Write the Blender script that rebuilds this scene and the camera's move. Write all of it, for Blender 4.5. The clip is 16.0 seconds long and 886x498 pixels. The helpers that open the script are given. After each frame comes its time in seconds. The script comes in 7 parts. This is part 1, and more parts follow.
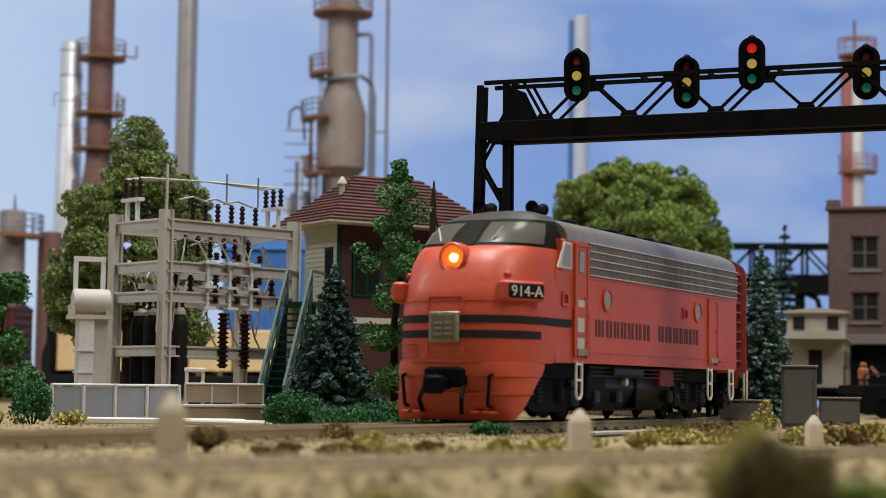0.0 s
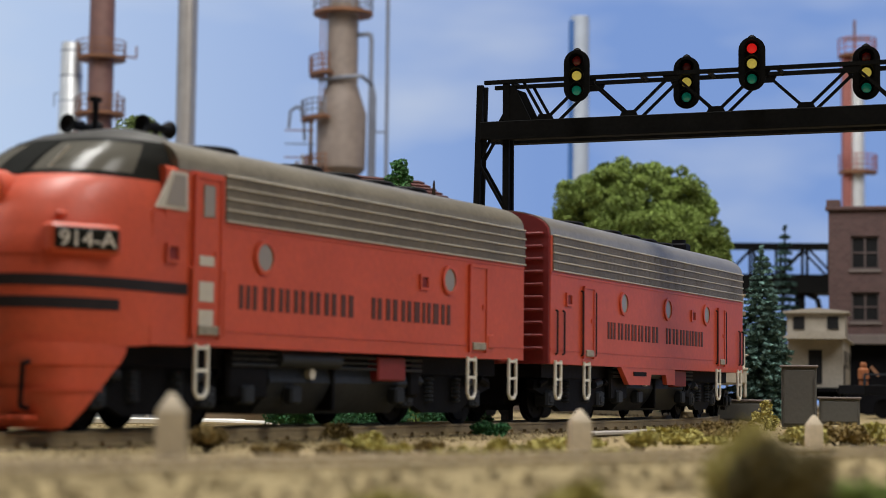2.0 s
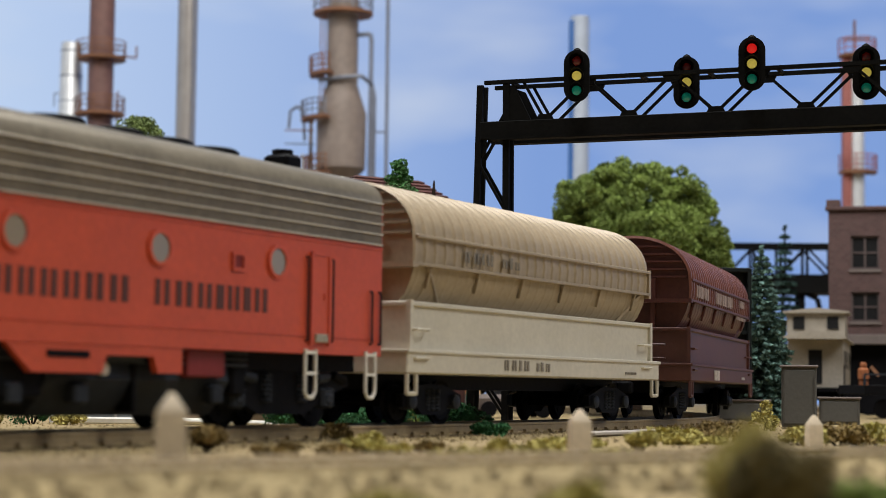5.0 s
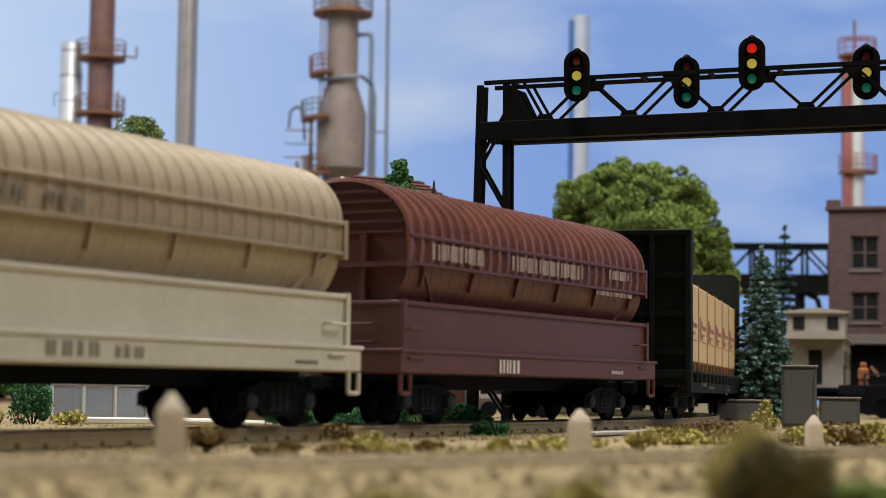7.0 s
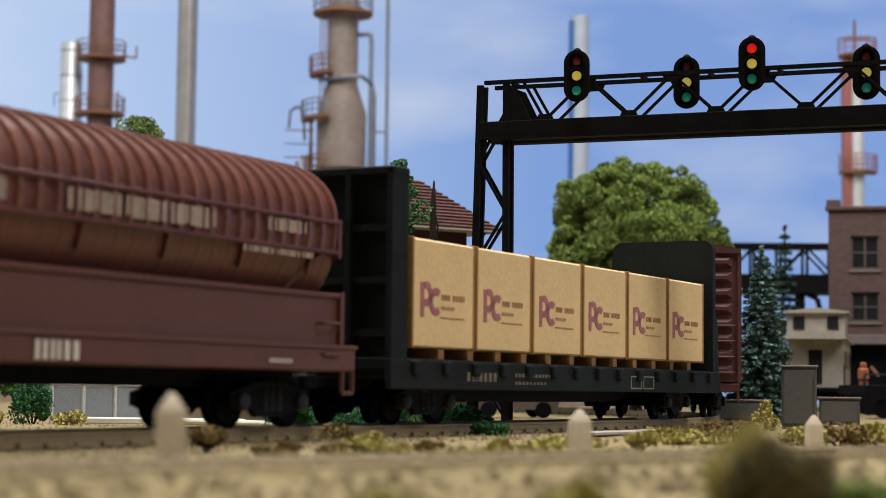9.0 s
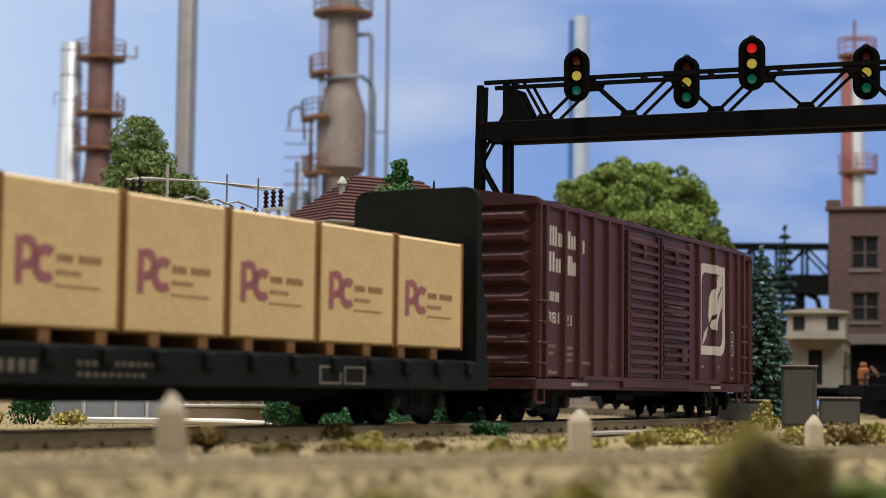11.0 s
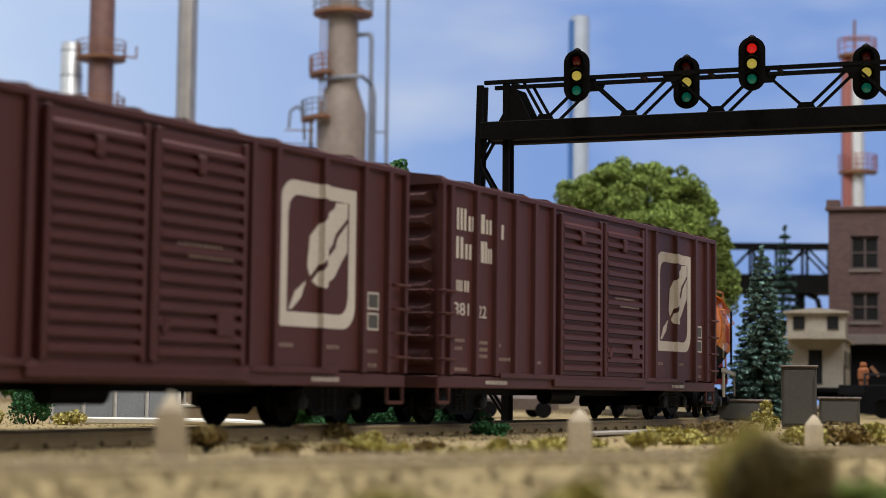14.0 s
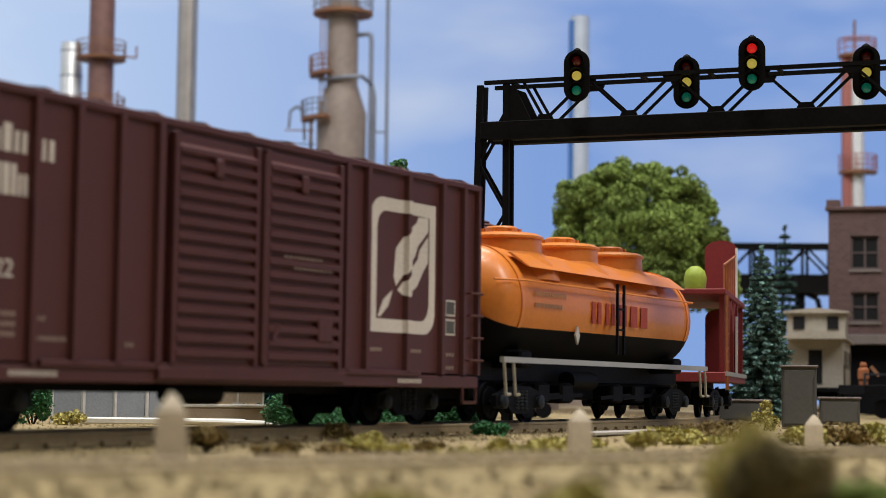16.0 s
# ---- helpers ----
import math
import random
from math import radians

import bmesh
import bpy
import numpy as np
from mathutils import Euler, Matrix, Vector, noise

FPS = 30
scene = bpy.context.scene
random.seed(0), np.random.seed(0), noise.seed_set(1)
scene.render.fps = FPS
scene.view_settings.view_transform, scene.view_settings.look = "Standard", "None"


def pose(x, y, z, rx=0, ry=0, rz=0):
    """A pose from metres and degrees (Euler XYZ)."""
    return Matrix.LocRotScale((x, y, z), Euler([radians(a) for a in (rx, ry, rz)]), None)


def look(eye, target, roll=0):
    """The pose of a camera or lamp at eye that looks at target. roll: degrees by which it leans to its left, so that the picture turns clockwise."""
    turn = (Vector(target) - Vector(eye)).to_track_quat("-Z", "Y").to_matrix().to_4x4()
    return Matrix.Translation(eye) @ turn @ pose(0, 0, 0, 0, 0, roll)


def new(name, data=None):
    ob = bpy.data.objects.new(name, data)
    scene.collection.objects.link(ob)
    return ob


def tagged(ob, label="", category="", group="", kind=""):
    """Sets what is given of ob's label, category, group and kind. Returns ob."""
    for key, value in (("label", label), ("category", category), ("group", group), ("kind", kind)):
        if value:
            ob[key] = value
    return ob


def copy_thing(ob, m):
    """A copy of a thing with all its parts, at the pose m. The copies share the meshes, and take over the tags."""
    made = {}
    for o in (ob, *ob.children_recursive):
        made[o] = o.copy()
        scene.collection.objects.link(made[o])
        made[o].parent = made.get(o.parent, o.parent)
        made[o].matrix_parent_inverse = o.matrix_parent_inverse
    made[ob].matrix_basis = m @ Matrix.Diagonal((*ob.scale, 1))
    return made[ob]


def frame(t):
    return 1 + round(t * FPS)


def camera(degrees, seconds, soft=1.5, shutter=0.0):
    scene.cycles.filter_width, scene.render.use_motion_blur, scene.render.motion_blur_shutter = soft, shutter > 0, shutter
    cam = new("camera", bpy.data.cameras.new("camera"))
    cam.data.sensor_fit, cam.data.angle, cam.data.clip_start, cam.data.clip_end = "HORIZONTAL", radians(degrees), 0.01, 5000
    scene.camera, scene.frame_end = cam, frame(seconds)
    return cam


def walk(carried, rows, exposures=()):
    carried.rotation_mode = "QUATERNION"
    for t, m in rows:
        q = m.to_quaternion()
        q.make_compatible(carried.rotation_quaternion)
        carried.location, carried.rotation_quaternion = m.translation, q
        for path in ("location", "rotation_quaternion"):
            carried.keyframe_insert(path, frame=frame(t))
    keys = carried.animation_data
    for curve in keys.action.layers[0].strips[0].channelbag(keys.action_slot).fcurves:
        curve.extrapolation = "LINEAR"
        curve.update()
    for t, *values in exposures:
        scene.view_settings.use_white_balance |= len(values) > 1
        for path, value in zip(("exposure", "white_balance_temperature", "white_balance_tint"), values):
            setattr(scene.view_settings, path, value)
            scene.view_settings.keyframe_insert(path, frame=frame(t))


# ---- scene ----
# A 1:87 model railway: lengths below are those of the full-size things, S turns them into model metres.
S = 1 / 87.1
cam = camera(28.016, 16.0, soft=0.8, shutter=0.2)
EYE = (0, 0, 0.6896 * S)
STAND = look(EYE, (0, 10 * math.cos(radians(4.5526)), 0.6896 * S + 10 * math.sin(radians(4.5526))), 0.6854)
walk(cam, [(0, STAND), (16, STAND)], exposures=[(0, -0.06), (2, -0.04), (6, 0.04), (16, 0.05)])
cam.data.dof.use_dof = True
cam.data.dof.focus_distance = 47 * S
cam.data.dof.aperture_fstop = 34

# ---- light: a room with unseen ceiling lamps over the layout, one more lamp added at the left ----
world = bpy.data.worlds.new("room_light")
world.use_nodes = True
scene.world = world
world.node_tree.nodes["Background"].inputs[0].default_value = (0.93, 0.97, 1.0, 1)
world.node_tree.nodes["Background"].inputs[1].default_value = 0.07


def unseen_lamp(x, y, z, tx, ty, sx, sy, watts, col):
    data = bpy.data.lights.new("unseen_lamp", "AREA")
    data.shape, data.size, data.size_y, data.energy, data.color = "RECTANGLE", sx, sy, watts, col
    ob = new("unseen_lamp", data)
    ob.matrix_world = look((x, y, z), (tx, ty, 0))
    return ob


unseen_lamp(0.8, 0.08, 1.0, 0.1, 0.5, 0.3, 0.5, 8.5, (1.0, 0.985, 0.96))
# Added lamp, unseen, that brightens left edges and the fence.
unseen_lamp(-1.4, 0.6, 0.95, -0.1, 0.55, 0.35, 0.35, 7.0, (0.9, 0.95, 1.0))
unseen_lamp(-0.1, 0.42, 1.3, -0.02, 0.44, 0.7, 0.25, 22, (1.0, 0.985, 0.96))
unseen_lamp(0.3, 1.3, 1.5, 0.2, 1.3, 0.6, 0.25, 7, (1.0, 0.975, 0.93))


# ---- materials ----
def mat(name, col, rough=0.6, metal=0.0, var=0.18, scale=0.8, fine=9.0, bump=0.12, tint=None, coat=0.0, island=0.0, emit=0.0):
    """Colour with broad stains and fine grain; scales are per full-size metre."""
    m = bpy.data.materials.new(name)
    m.use_nodes = True
    nt = m.node_tree
    N, L = nt.nodes, nt.links
    b = N["Principled BSDF"]
    tc = N.new("ShaderNodeTexCoord")
    n1, n2 = N.new("ShaderNodeTexNoise"), N.new("ShaderNodeTexNoise")
    n1.inputs["Scale"].default_value, n2.inputs["Scale"].default_value = scale / S, fine / S
    n1.inputs["Detail"].default_value, n2.inputs["Detail"].default_value = 4, 3
    mix = N.new("ShaderNodeMix")
    mix.data_type = "RGBA"
    dark = tint or tuple(c * (1 - 1.6 * var) for c in col)
    light = tuple(min(1, c * (1 + 0.6 * var)) for c in col)
    ramp = N.new("ShaderNodeMapRange")
    ramp.inputs[1].default_value, ramp.inputs[2].default_value = 0.3, 0.7
    add = N.new("ShaderNodeMath")
    add.operation = "MULTIPLY_ADD"
    add.inputs[1].default_value = 0.5
    half = N.new("ShaderNodeMath")
    half.operation = "MULTIPLY"
    half.inputs[1].default_value = 0.5
    L.new(tc.outputs["Object"], n1.inputs["Vector"])
    L.new(tc.outputs["Object"], n2.inputs["Vector"])
    L.new(n2.outputs[0], half.inputs[0])
    L.new(n1.outputs[0], add.inputs[0])
    L.new(half.outputs[0], add.inputs[2])
    L.new(add.outputs[0], ramp.inputs[0])
    L.new(ramp.outputs[0], mix.inputs[0])
    mix.inputs[6].default_value, mix.inputs[7].default_value = (*dark, 1), (*light, 1)
    out = mix.outputs[2]
    if island:
        hsv = N.new("ShaderNodeHueSaturation")
        info = N.new("ShaderNodeObjectInfo")
        geo = N.new("ShaderNodeNewGeometry")
        s2 = N.new("ShaderNodeMath")
        s2.operation = "ADD"
        fr = N.new("ShaderNodeMath")
        fr.operation = "FRACT"
        mr = N.new("ShaderNodeMapRange")
        mr.inputs[3].default_value, mr.inputs[4].default_value = 1 - island, 1 + island
        L.new(info.outputs["Random"], s2.inputs[0])
        L.new(geo.outputs["Random Per Island"], s2.inputs[1])
        L.new(s2.outputs[0], fr.inputs[0])
        L.new(fr.outputs[0], mr.inputs[0])
        L.new(mr.outputs[0], hsv.inputs["Value"])
        L.new(out, hsv.inputs["Color"])
        out = hsv.outputs[0]
    L.new(out, b.inputs["Base Color"])
    b.inputs["Roughness"].default_value, b.inputs["Metallic"].default_value = rough, metal
    b.inputs["Coat Weight"].default_value = coat
    if max(col) < 0.06:
        b.inputs["Specular IOR Level"].default_value = 0.06
    if bump:
        bp = N.new("ShaderNodeBump")
        bp.inputs["Strength"].default_value, bp.inputs["Distance"].default_value = bump, 0.03 * S
        L.new(n2.outputs[0], bp.inputs["Height"])
        L.new(bp.outputs[0], b.inputs["Normal"])
    if emit:
        b.inputs["Emission Color"].default_value, b.inputs["Emission Strength"].default_value = (*col, 1), emit
    return m


RED = mat("vermilion_paint", (0.53, 0.074, 0.03), 0.48, var=0.12, bump=0.05, coat=0.04)
RED_DARK = mat("dull_red_paint", (0.19, 0.014, 0.014), 0.6, var=0.12)
ROOF_DARK = mat("dark_roof_paint", (0.075, 0.07, 0.062), 0.4, 0.1, var=0.25)
ROOF = mat("silver_grey_roof_paint", (0.255, 0.222, 0.17), 0.33, 0.4, var=0.22, bump=0.08)
MASK = mat("dark_green_grey_paint", (0.014, 0.014, 0.012), 0.5, var=0.15)
STEEL = mat("stainless_grille", (0.19, 0.158, 0.112), 0.42, 0.2, var=0.25)
BADGE = mat("tarnished_metal", (0.40, 0.36, 0.28), 0.5, 0.3, var=0.4, fine=14)
SLAT = mat("bright_grille_edge", (0.58, 0.53, 0.44), 0.4, 0.2, var=0.1)
STRIPE = mat("black_stripe_paint", (0.03, 0.026, 0.03), 0.5, var=0.15)
LETTER_DARK = mat("dark_brown_lettering", (0.085, 0.024, 0.02), 0.6, var=0.2)
WHITE = mat("white_paint", (0.72, 0.70, 0.64), 0.55, var=0.1)
LETTER_WORN = mat("worn_pink_white_lettering", (0.40, 0.30, 0.26), 0.7, var=0.3, fine=14)
LETTER_WHITE = mat("chalky_white_lettering", (0.66, 0.60, 0.55), 0.7, var=0.14, fine=16)
BLACK = mat("black_metal", (0.006, 0.006, 0.0075), 0.55, var=0.3, bump=0.2)
BLACK_GREEN = mat("dark_grey_green_metal", (0.015, 0.018, 0.018), 0.55, var=0.25)
GREY_TANK = mat("grey_fuel_tank", (0.03, 0.034, 0.042), 0.4, var=0.2)
SILVER = mat("silver_grey_hood", (0.36, 0.285, 0.19), 0.5, 0.1, var=0.14, scale=0.5)
CREAM = mat("cream_grey_paint", (0.56, 0.52, 0.425), 0.55, var=0.10)
OXIDE = mat("oxide_brown_hood", (0.115, 0.034, 0.026), 0.45, var=0.2, scale=0.5, tint=(0.07, 0.02, 0.017))
# Rib paints for both hoods are lighter: rib highlights mixed into the colour.
OXIDE_RIB = mat("lit_oxide_rib", (0.19, 0.072, 0.046), 0.33, var=0.3, scale=0.9, tint=(0.09, 0.028, 0.022))
SILVER_RIB = mat("lit_silver_rib", (0.38, 0.30, 0.20), 0.45, 0.1, var=0.14)
MAROON = mat("maroon_paint", (0.078, 0.0195, 0.019), 0.55, var=0.12, bump=0.06)
MAROON_BIN = mat("maroon_bin_paint", (0.105, 0.036, 0.027), 0.5, var=0.12)
CRATE = mat("kraft_paper_wrap", (0.74, 0.54, 0.28), 0.75, var=0.10, scale=0.6, bump=0.05)
CRATE_EDGE = mat("brown_strap", (0.33, 0.16, 0.05), 0.75, var=0.2)
LIME = mat("lime_green_paint", (0.28, 0.36, 0.03), 0.6, var=0.15)
PURPLE = mat("purple_print", (0.36, 0.13, 0.15), 0.7, var=0.2)
DARK_PANE = mat("dark_window_pane", (0.02, 0.02, 0.021), 0.25, var=0.2, bump=0)
FAINT = mat("faded_brown_print", (0.42, 0.22, 0.12), 0.7, var=0.2)
WOOD = mat("raw_wood_dunnage", (0.25, 0.12, 0.04), 0.8, var=0.3)
ORANGE_DULL = mat("faded_orange_paint", (0.34, 0.11, 0.035), 0.7, var=0.3)
ORANGE = mat("orange_tank_paint", (0.62, 0.185, 0.022), 0.42, var=0.1, coat=0.15)
TANK_RED = mat("brick_red_lettering", (0.38, 0.045, 0.02), 0.6, var=0.25)
TANK_BLACK = mat("black_tank_paint", (0.005, 0.005, 0.007), 0.65, var=0.2)
GANTRY = mat("black_gantry_paint", (0.007, 0.0068, 0.0065), 0.65, var=0.35, bump=0.2)
LENS_RED = mat("red_lens", (0.7, 0.015, 0.012), 0.15, var=0.05, bump=0, coat=0.6, emit=0.6)
LENS_RED_DULL = mat("dull_red_lens", (0.20, 0.012, 0.01), 0.15, var=0.05, bump=0, coat=0.6)
LENS_YELLOW = mat("yellow_lens", (0.75, 0.62, 0.12), 0.15, var=0.05, bump=0, coat=0.6, emit=0.35)
LENS_GREEN = mat("green_lens", (0.01, 0.36, 0.28), 0.15, var=0.05, bump=0, coat=0.6, emit=0.07)
LAMP = mat("lit_headlamp", (1.0, 0.50, 0.12), 0.3, var=0.02, bump=0, emit=14.0)
AMBER = mat("amber_reflector", (1.0, 0.22, 0.03), 0.3, var=0.05, bump=0, emit=0.45)
BEIGE = mat("beige_grey_plastic", (0.48, 0.45, 0.405), 0.6, var=0.12)
PALE = mat("pale_grey_plastic", (0.62, 0.62, 0.63), 0.55, var=0.10)
INSUL = mat("brown_porcelain", (0.028, 0.010, 0.010), 0.3, var=0.2, coat=0.3)
WIRE = mat("bare_wire", (0.45, 0.43, 0.38), 0.4, 0.4, var=0.1)
MESH_GREY = mat("grey_fence_mesh", (0.33, 0.37, 0.44), 0.7, var=0.15, fine=20)
MESH_TAN = mat("tan_fence_mesh", (0.30, 0.235, 0.165), 0.8, var=0.2, fine=20)
DARK_GREEN = mat("dark_green_paint", (0.012, 0.055, 0.042), 0.6, var=0.2)
RAIL_GREEN = mat("pale_green_rail", (0.07, 0.14, 0.12), 0.6, var=0.15)
SIDING = mat("cream_siding", (0.52, 0.51, 0.42), 0.7, var=0.08)
TOWER_RED = mat("brown_red_siding", (0.06, 0.016, 0.013), 0.7, var=0.2)
SHINGLE = mat("red_brown_shingle", (0.085, 0.026, 0.021), 0.8, var=0.2, island=0.25)
CONCRETE = mat("concrete", (0.42, 0.38, 0.34), 0.85, var=0.12)
CONCRETE_DULL = mat("dull_concrete", (0.16, 0.13, 0.12), 0.85, var=0.15)
FRAME_BROWN = mat("brown_window_frame", (0.085, 0.06, 0.058), 0.7, var=0.15)
BOX_GREY = mat("grey_cabinet_paint", (0.085, 0.083, 0.078), 0.6, var=0.12)
GREY_STENCIL = mat("worn_grey_stencil", (0.24, 0.21, 0.17), 0.7, var=0.35, fine=14)
CABOOSE_GREY = mat("weathered_tan_grey", (0.34, 0.30, 0.245), 0.7, var=0.15)
DIRT = mat("tan_soil", (0.275, 0.205, 0.096), 0.95, var=0.16, scale=0.35, fine=6, bump=0.8)
BALLAST = mat("tan_ballast", (0.29, 0.22, 0.103), 0.95, var=0.2, scale=1.0, fine=10, bump=1.0)
TIE = mat("weathered_tie", (0.13, 0.088, 0.055), 0.9, var=0.3, island=0.3)
RAIL = mat("dusty_rail", (0.36, 0.27, 0.145), 0.6, 0.2, var=0.2)
RAIL_TOP = mat("worn_rail_head", (0.34, 0.27, 0.18), 0.5, 0.4, var=0.15)
POST = mat("cream_post", (0.66, 0.56, 0.42), 0.75, var=0.12)
LEAF_MID = mat("mid_green_foliage", (0.235, 0.32, 0.07), 0.9, var=0.4, scale=0.7, island=0.35, bump=0.4)
LEAF_DULL = mat("olive_foliage", (0.21, 0.28, 0.085), 0.9, var=0.35, scale=0.6, island=0.35, bump=0.4)
LEAF_DARK = mat("deep_green_foliage", (0.04, 0.16, 0.055), 0.9, var=0.35, island=0.35, bump=0.4)
LEAF_PINE = mat("foam_green_foliage", (0.07, 0.20, 0.055), 0.9, var=0.35, island=0.4, bump=0.4)
LEAF_BLUE = mat("blue_green_needles", (0.11, 0.20, 0.17), 0.9, var=0.35, island=0.4, bump=0.4)
LEAF_FIR = mat("dark_fir_needles", (0.055, 0.115, 0.095), 0.9, var=0.35, island=0.4, bump=0.4)
BARK = mat("dark_bark", (0.035, 0.024, 0.018), 0.9, var=0.3)
TUFT = mat("yellow_green_scrub", (0.46, 0.40, 0.12), 0.95, var=0.35, island=0.3)
TUFT_BROWN = mat("brown_scrub", (0.22, 0.15, 0.045), 0.95, var=0.35, island=0.3)
TUFT_OLIVE = mat("brown_green_scrub", (0.155, 0.122, 0.042), 0.95, var=0.35, island=0.4)
STACK_TAN = mat("tan_tower_steel", (0.26, 0.205, 0.17), 0.6, var=0.16, scale=0.12, fine=1.5, tint=(0.17, 0.13, 0.11))
STACK_RED = mat("red_brown_tower_steel", (0.20, 0.10, 0.085), 0.6, var=0.2, scale=0.12, fine=1.5)
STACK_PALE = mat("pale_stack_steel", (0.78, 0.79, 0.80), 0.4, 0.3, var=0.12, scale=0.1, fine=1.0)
# Distance haze is mixed into this paler, bluer steel colour.
STACK_HAZE = mat("hazed_stack_steel", (0.50, 0.56, 0.66), 0.5, 0.1, var=0.12, scale=0.1, fine=1.0)
STACK_GREY = mat("grey_brown_stack", (0.36, 0.33, 0.31), 0.4, 0.35, var=0.15, scale=0.1, fine=1.0)
LATTICE_RED = mat("faded_red_lattice", (0.42, 0.15, 0.13), 0.7, var=0.2)
RUST = mat("rusty_walkway", (0.26, 0.115, 0.055), 0.75, var=0.25)
PIPE = mat("grey_blue_pipe", (0.22, 0.24, 0.30), 0.5, 0.2, var=0.15)
BLUE = mat("blue_shed_paint", (0.035, 0.14, 0.42), 0.6, var=0.12)
glass = bpy.data.materials.new("dark_cab_glass")
glass.use_nodes = True
glass.node_tree.nodes["Principled BSDF"].inputs["Base Color"].default_value = (0.10, 0.092, 0.075, 1)
glass.node_tree.nodes["Principled BSDF"].inputs["Roughness"].default_value = 0.2
glass.node_tree.nodes["Principled BSDF"].inputs["Specular IOR Level"].default_value = 0.12
GLASS = glass


# ---- mesh tools (full-size metres) ----
class G:
    """A bmesh that takes boxes, bars, prisms, lofts and turned shapes."""

    def __init__(self):
        self.bm = bmesh.new()

    def loft(self, rings, close=True, caps=True):
        vs = [[self.bm.verts.new(p) for p in ring] for ring in rings]
        n = len(vs[0])
        for a, b in zip(vs, vs[1:]):
            for i in range(n if close else n - 1):
                j = (i + 1) % n
                self.bm.faces.new((a[i], a[j], b[j], b[i]))
        if caps and n > 2:
            self.bm.faces.new(vs[0][::-1])
            self.bm.faces.new(vs[-1])
        return self

    def box(self, x0, x1, y0, y1, z0, z1, b=0.0):
        if b <= 0:
            r = [(x0, y0), (x1, y0), (x1, y1), (x0, y1)]
            return self.loft([[(x, y, z0) for x, y in r], [(x, y, z1) for x, y in r]])
        c = b
        r = [(x0 + c, y0), (x1 - c, y0), (x1, y0 + c), (x1, y1 - c), (x1 - c, y1), (x0 + c, y1), (x0, y1 - c), (x0, y0 + c)]
        mx, my = (x0 + x1) / 2, (y0 + y1) / 2
        fx, fy = 1 - 2 * c / (x1 - x0), 1 - 2 * c / (y1 - y0)
        small = [(mx + (x - mx) * fx, my + (y - my) * fy) for x, y in r]
        return self.loft([[(x, y, z0) for x, y in small], [(x, y, z0 + c) for x, y in r],
                          [(x, y, z1 - c) for x, y in r], [(x, y, z1) for x, y in small]])

    def cyl(self, p, q, r, n=10, r2=None):
        p, q = Vector(p), Vector(q)
        d = (q - p).normalized()
        a = d.orthogonal().normalized()
        c = d.cross(a)
        k = [(math.cos(2 * math.pi * i / n), math.sin(2 * math.pi * i / n)) for i in range(n)]
        return self.loft([[p + (a * x + c * y) * r for x, y in k], [q + (a * x + c * y) * (r if r2 is None else r2) for x, y in k]])

    def bar(self, p, q, w, h=None):
        """A square bar from p to q."""
        p, q = Vector(p), Vector(q)
        d = (q - p).normalized()
        up = Vector((0, 0, 1)) if abs(d.z) < 0.95 else Vector((0, 1, 0))
        a = d.cross(up).normalized() * (w / 2)
        c = a.cross(d).normalized() * ((h or w) / 2)
        k = (a + c, a - c, -a - c, -a + c)
        return self.loft([[p + v for v in k], [q + v for v in k]])

    def tube(self, pts, r, n=6):
        for a, b in zip(pts, pts[1:]):
            self.cyl(a, b, r, n)
        return self

    def prism(self, prof, x0, x1):
        """A (y, z) profile drawn out along x."""
        return self.loft([[(x0, y, z) for y, z in prof], [(x1, y, z) for y, z in prof]])

    def plate(self, pts, y0, y1):
        """An (x, z) outline drawn out along y."""
        return self.loft([[(x, y0, z) for x, z in pts], [(x, y1, z) for x, z in pts]])

    def turn(self, prof, c=(0, 0, 0), axis="z", n=20):
        """(radius, height) turned round an axis through c."""
        rings = []
        for r, h in prof:
            ring = []
            for i in range(n):
                a = 2 * math.pi * i / n
                u, v = max(r, 1e-3) * math.cos(a), max(r, 1e-3) * math.sin(a)
                ring.append({"z": (c[0] + u, c[1] + v, c[2] + h), "x": (c[0] + h, c[1] + u, c[2] + v), "y": (c[0] + u, c[1] + h, c[2] + v)}[axis])
            rings.append(ring)
        return self.loft(rings)


def mesh_of(g, name, material, smooth=None):
    bm = g.bm if isinstance(g, G) else g
    bmesh.ops.recalc_face_normals(bm, faces=bm.faces)
    bmesh.ops.scale(bm, vec=(S, S, S), verts=bm.verts)
    me = bpy.data.meshes.new(name)
    bm.to_mesh(me)
    bm.free()
    me.materials.append(material)
    if smooth:
        me.shade_smooth()
        me.set_sharp_from_angle(angle=radians(smooth))
    return me


def part(name, g, material, parent=None, label="", smooth=35):
    ob = new(name, mesh_of(g, name, material, smooth))
    ob.parent = parent
    if label:
        ob["label"] = label
    return ob


def thing(name, m, label, category, group="", kind=""):
    ob = new(name)
    ob.matrix_world = m
    ob.empty_display_size = 0.005
    return tagged(ob, label, category, group, kind)


def at(x, y, z=0.0, rz=0.0):
    return pose(x * S, y * S, z * S, 0, 0, rz)


def solid(name, g, material, m, label, category, group="", kind="", smooth=35):
    """A thing that is one mesh."""
    ob = new(name, mesh_of(g, name, material, smooth))
    ob.matrix_world = m
    return tagged(ob, label, category, group, kind)


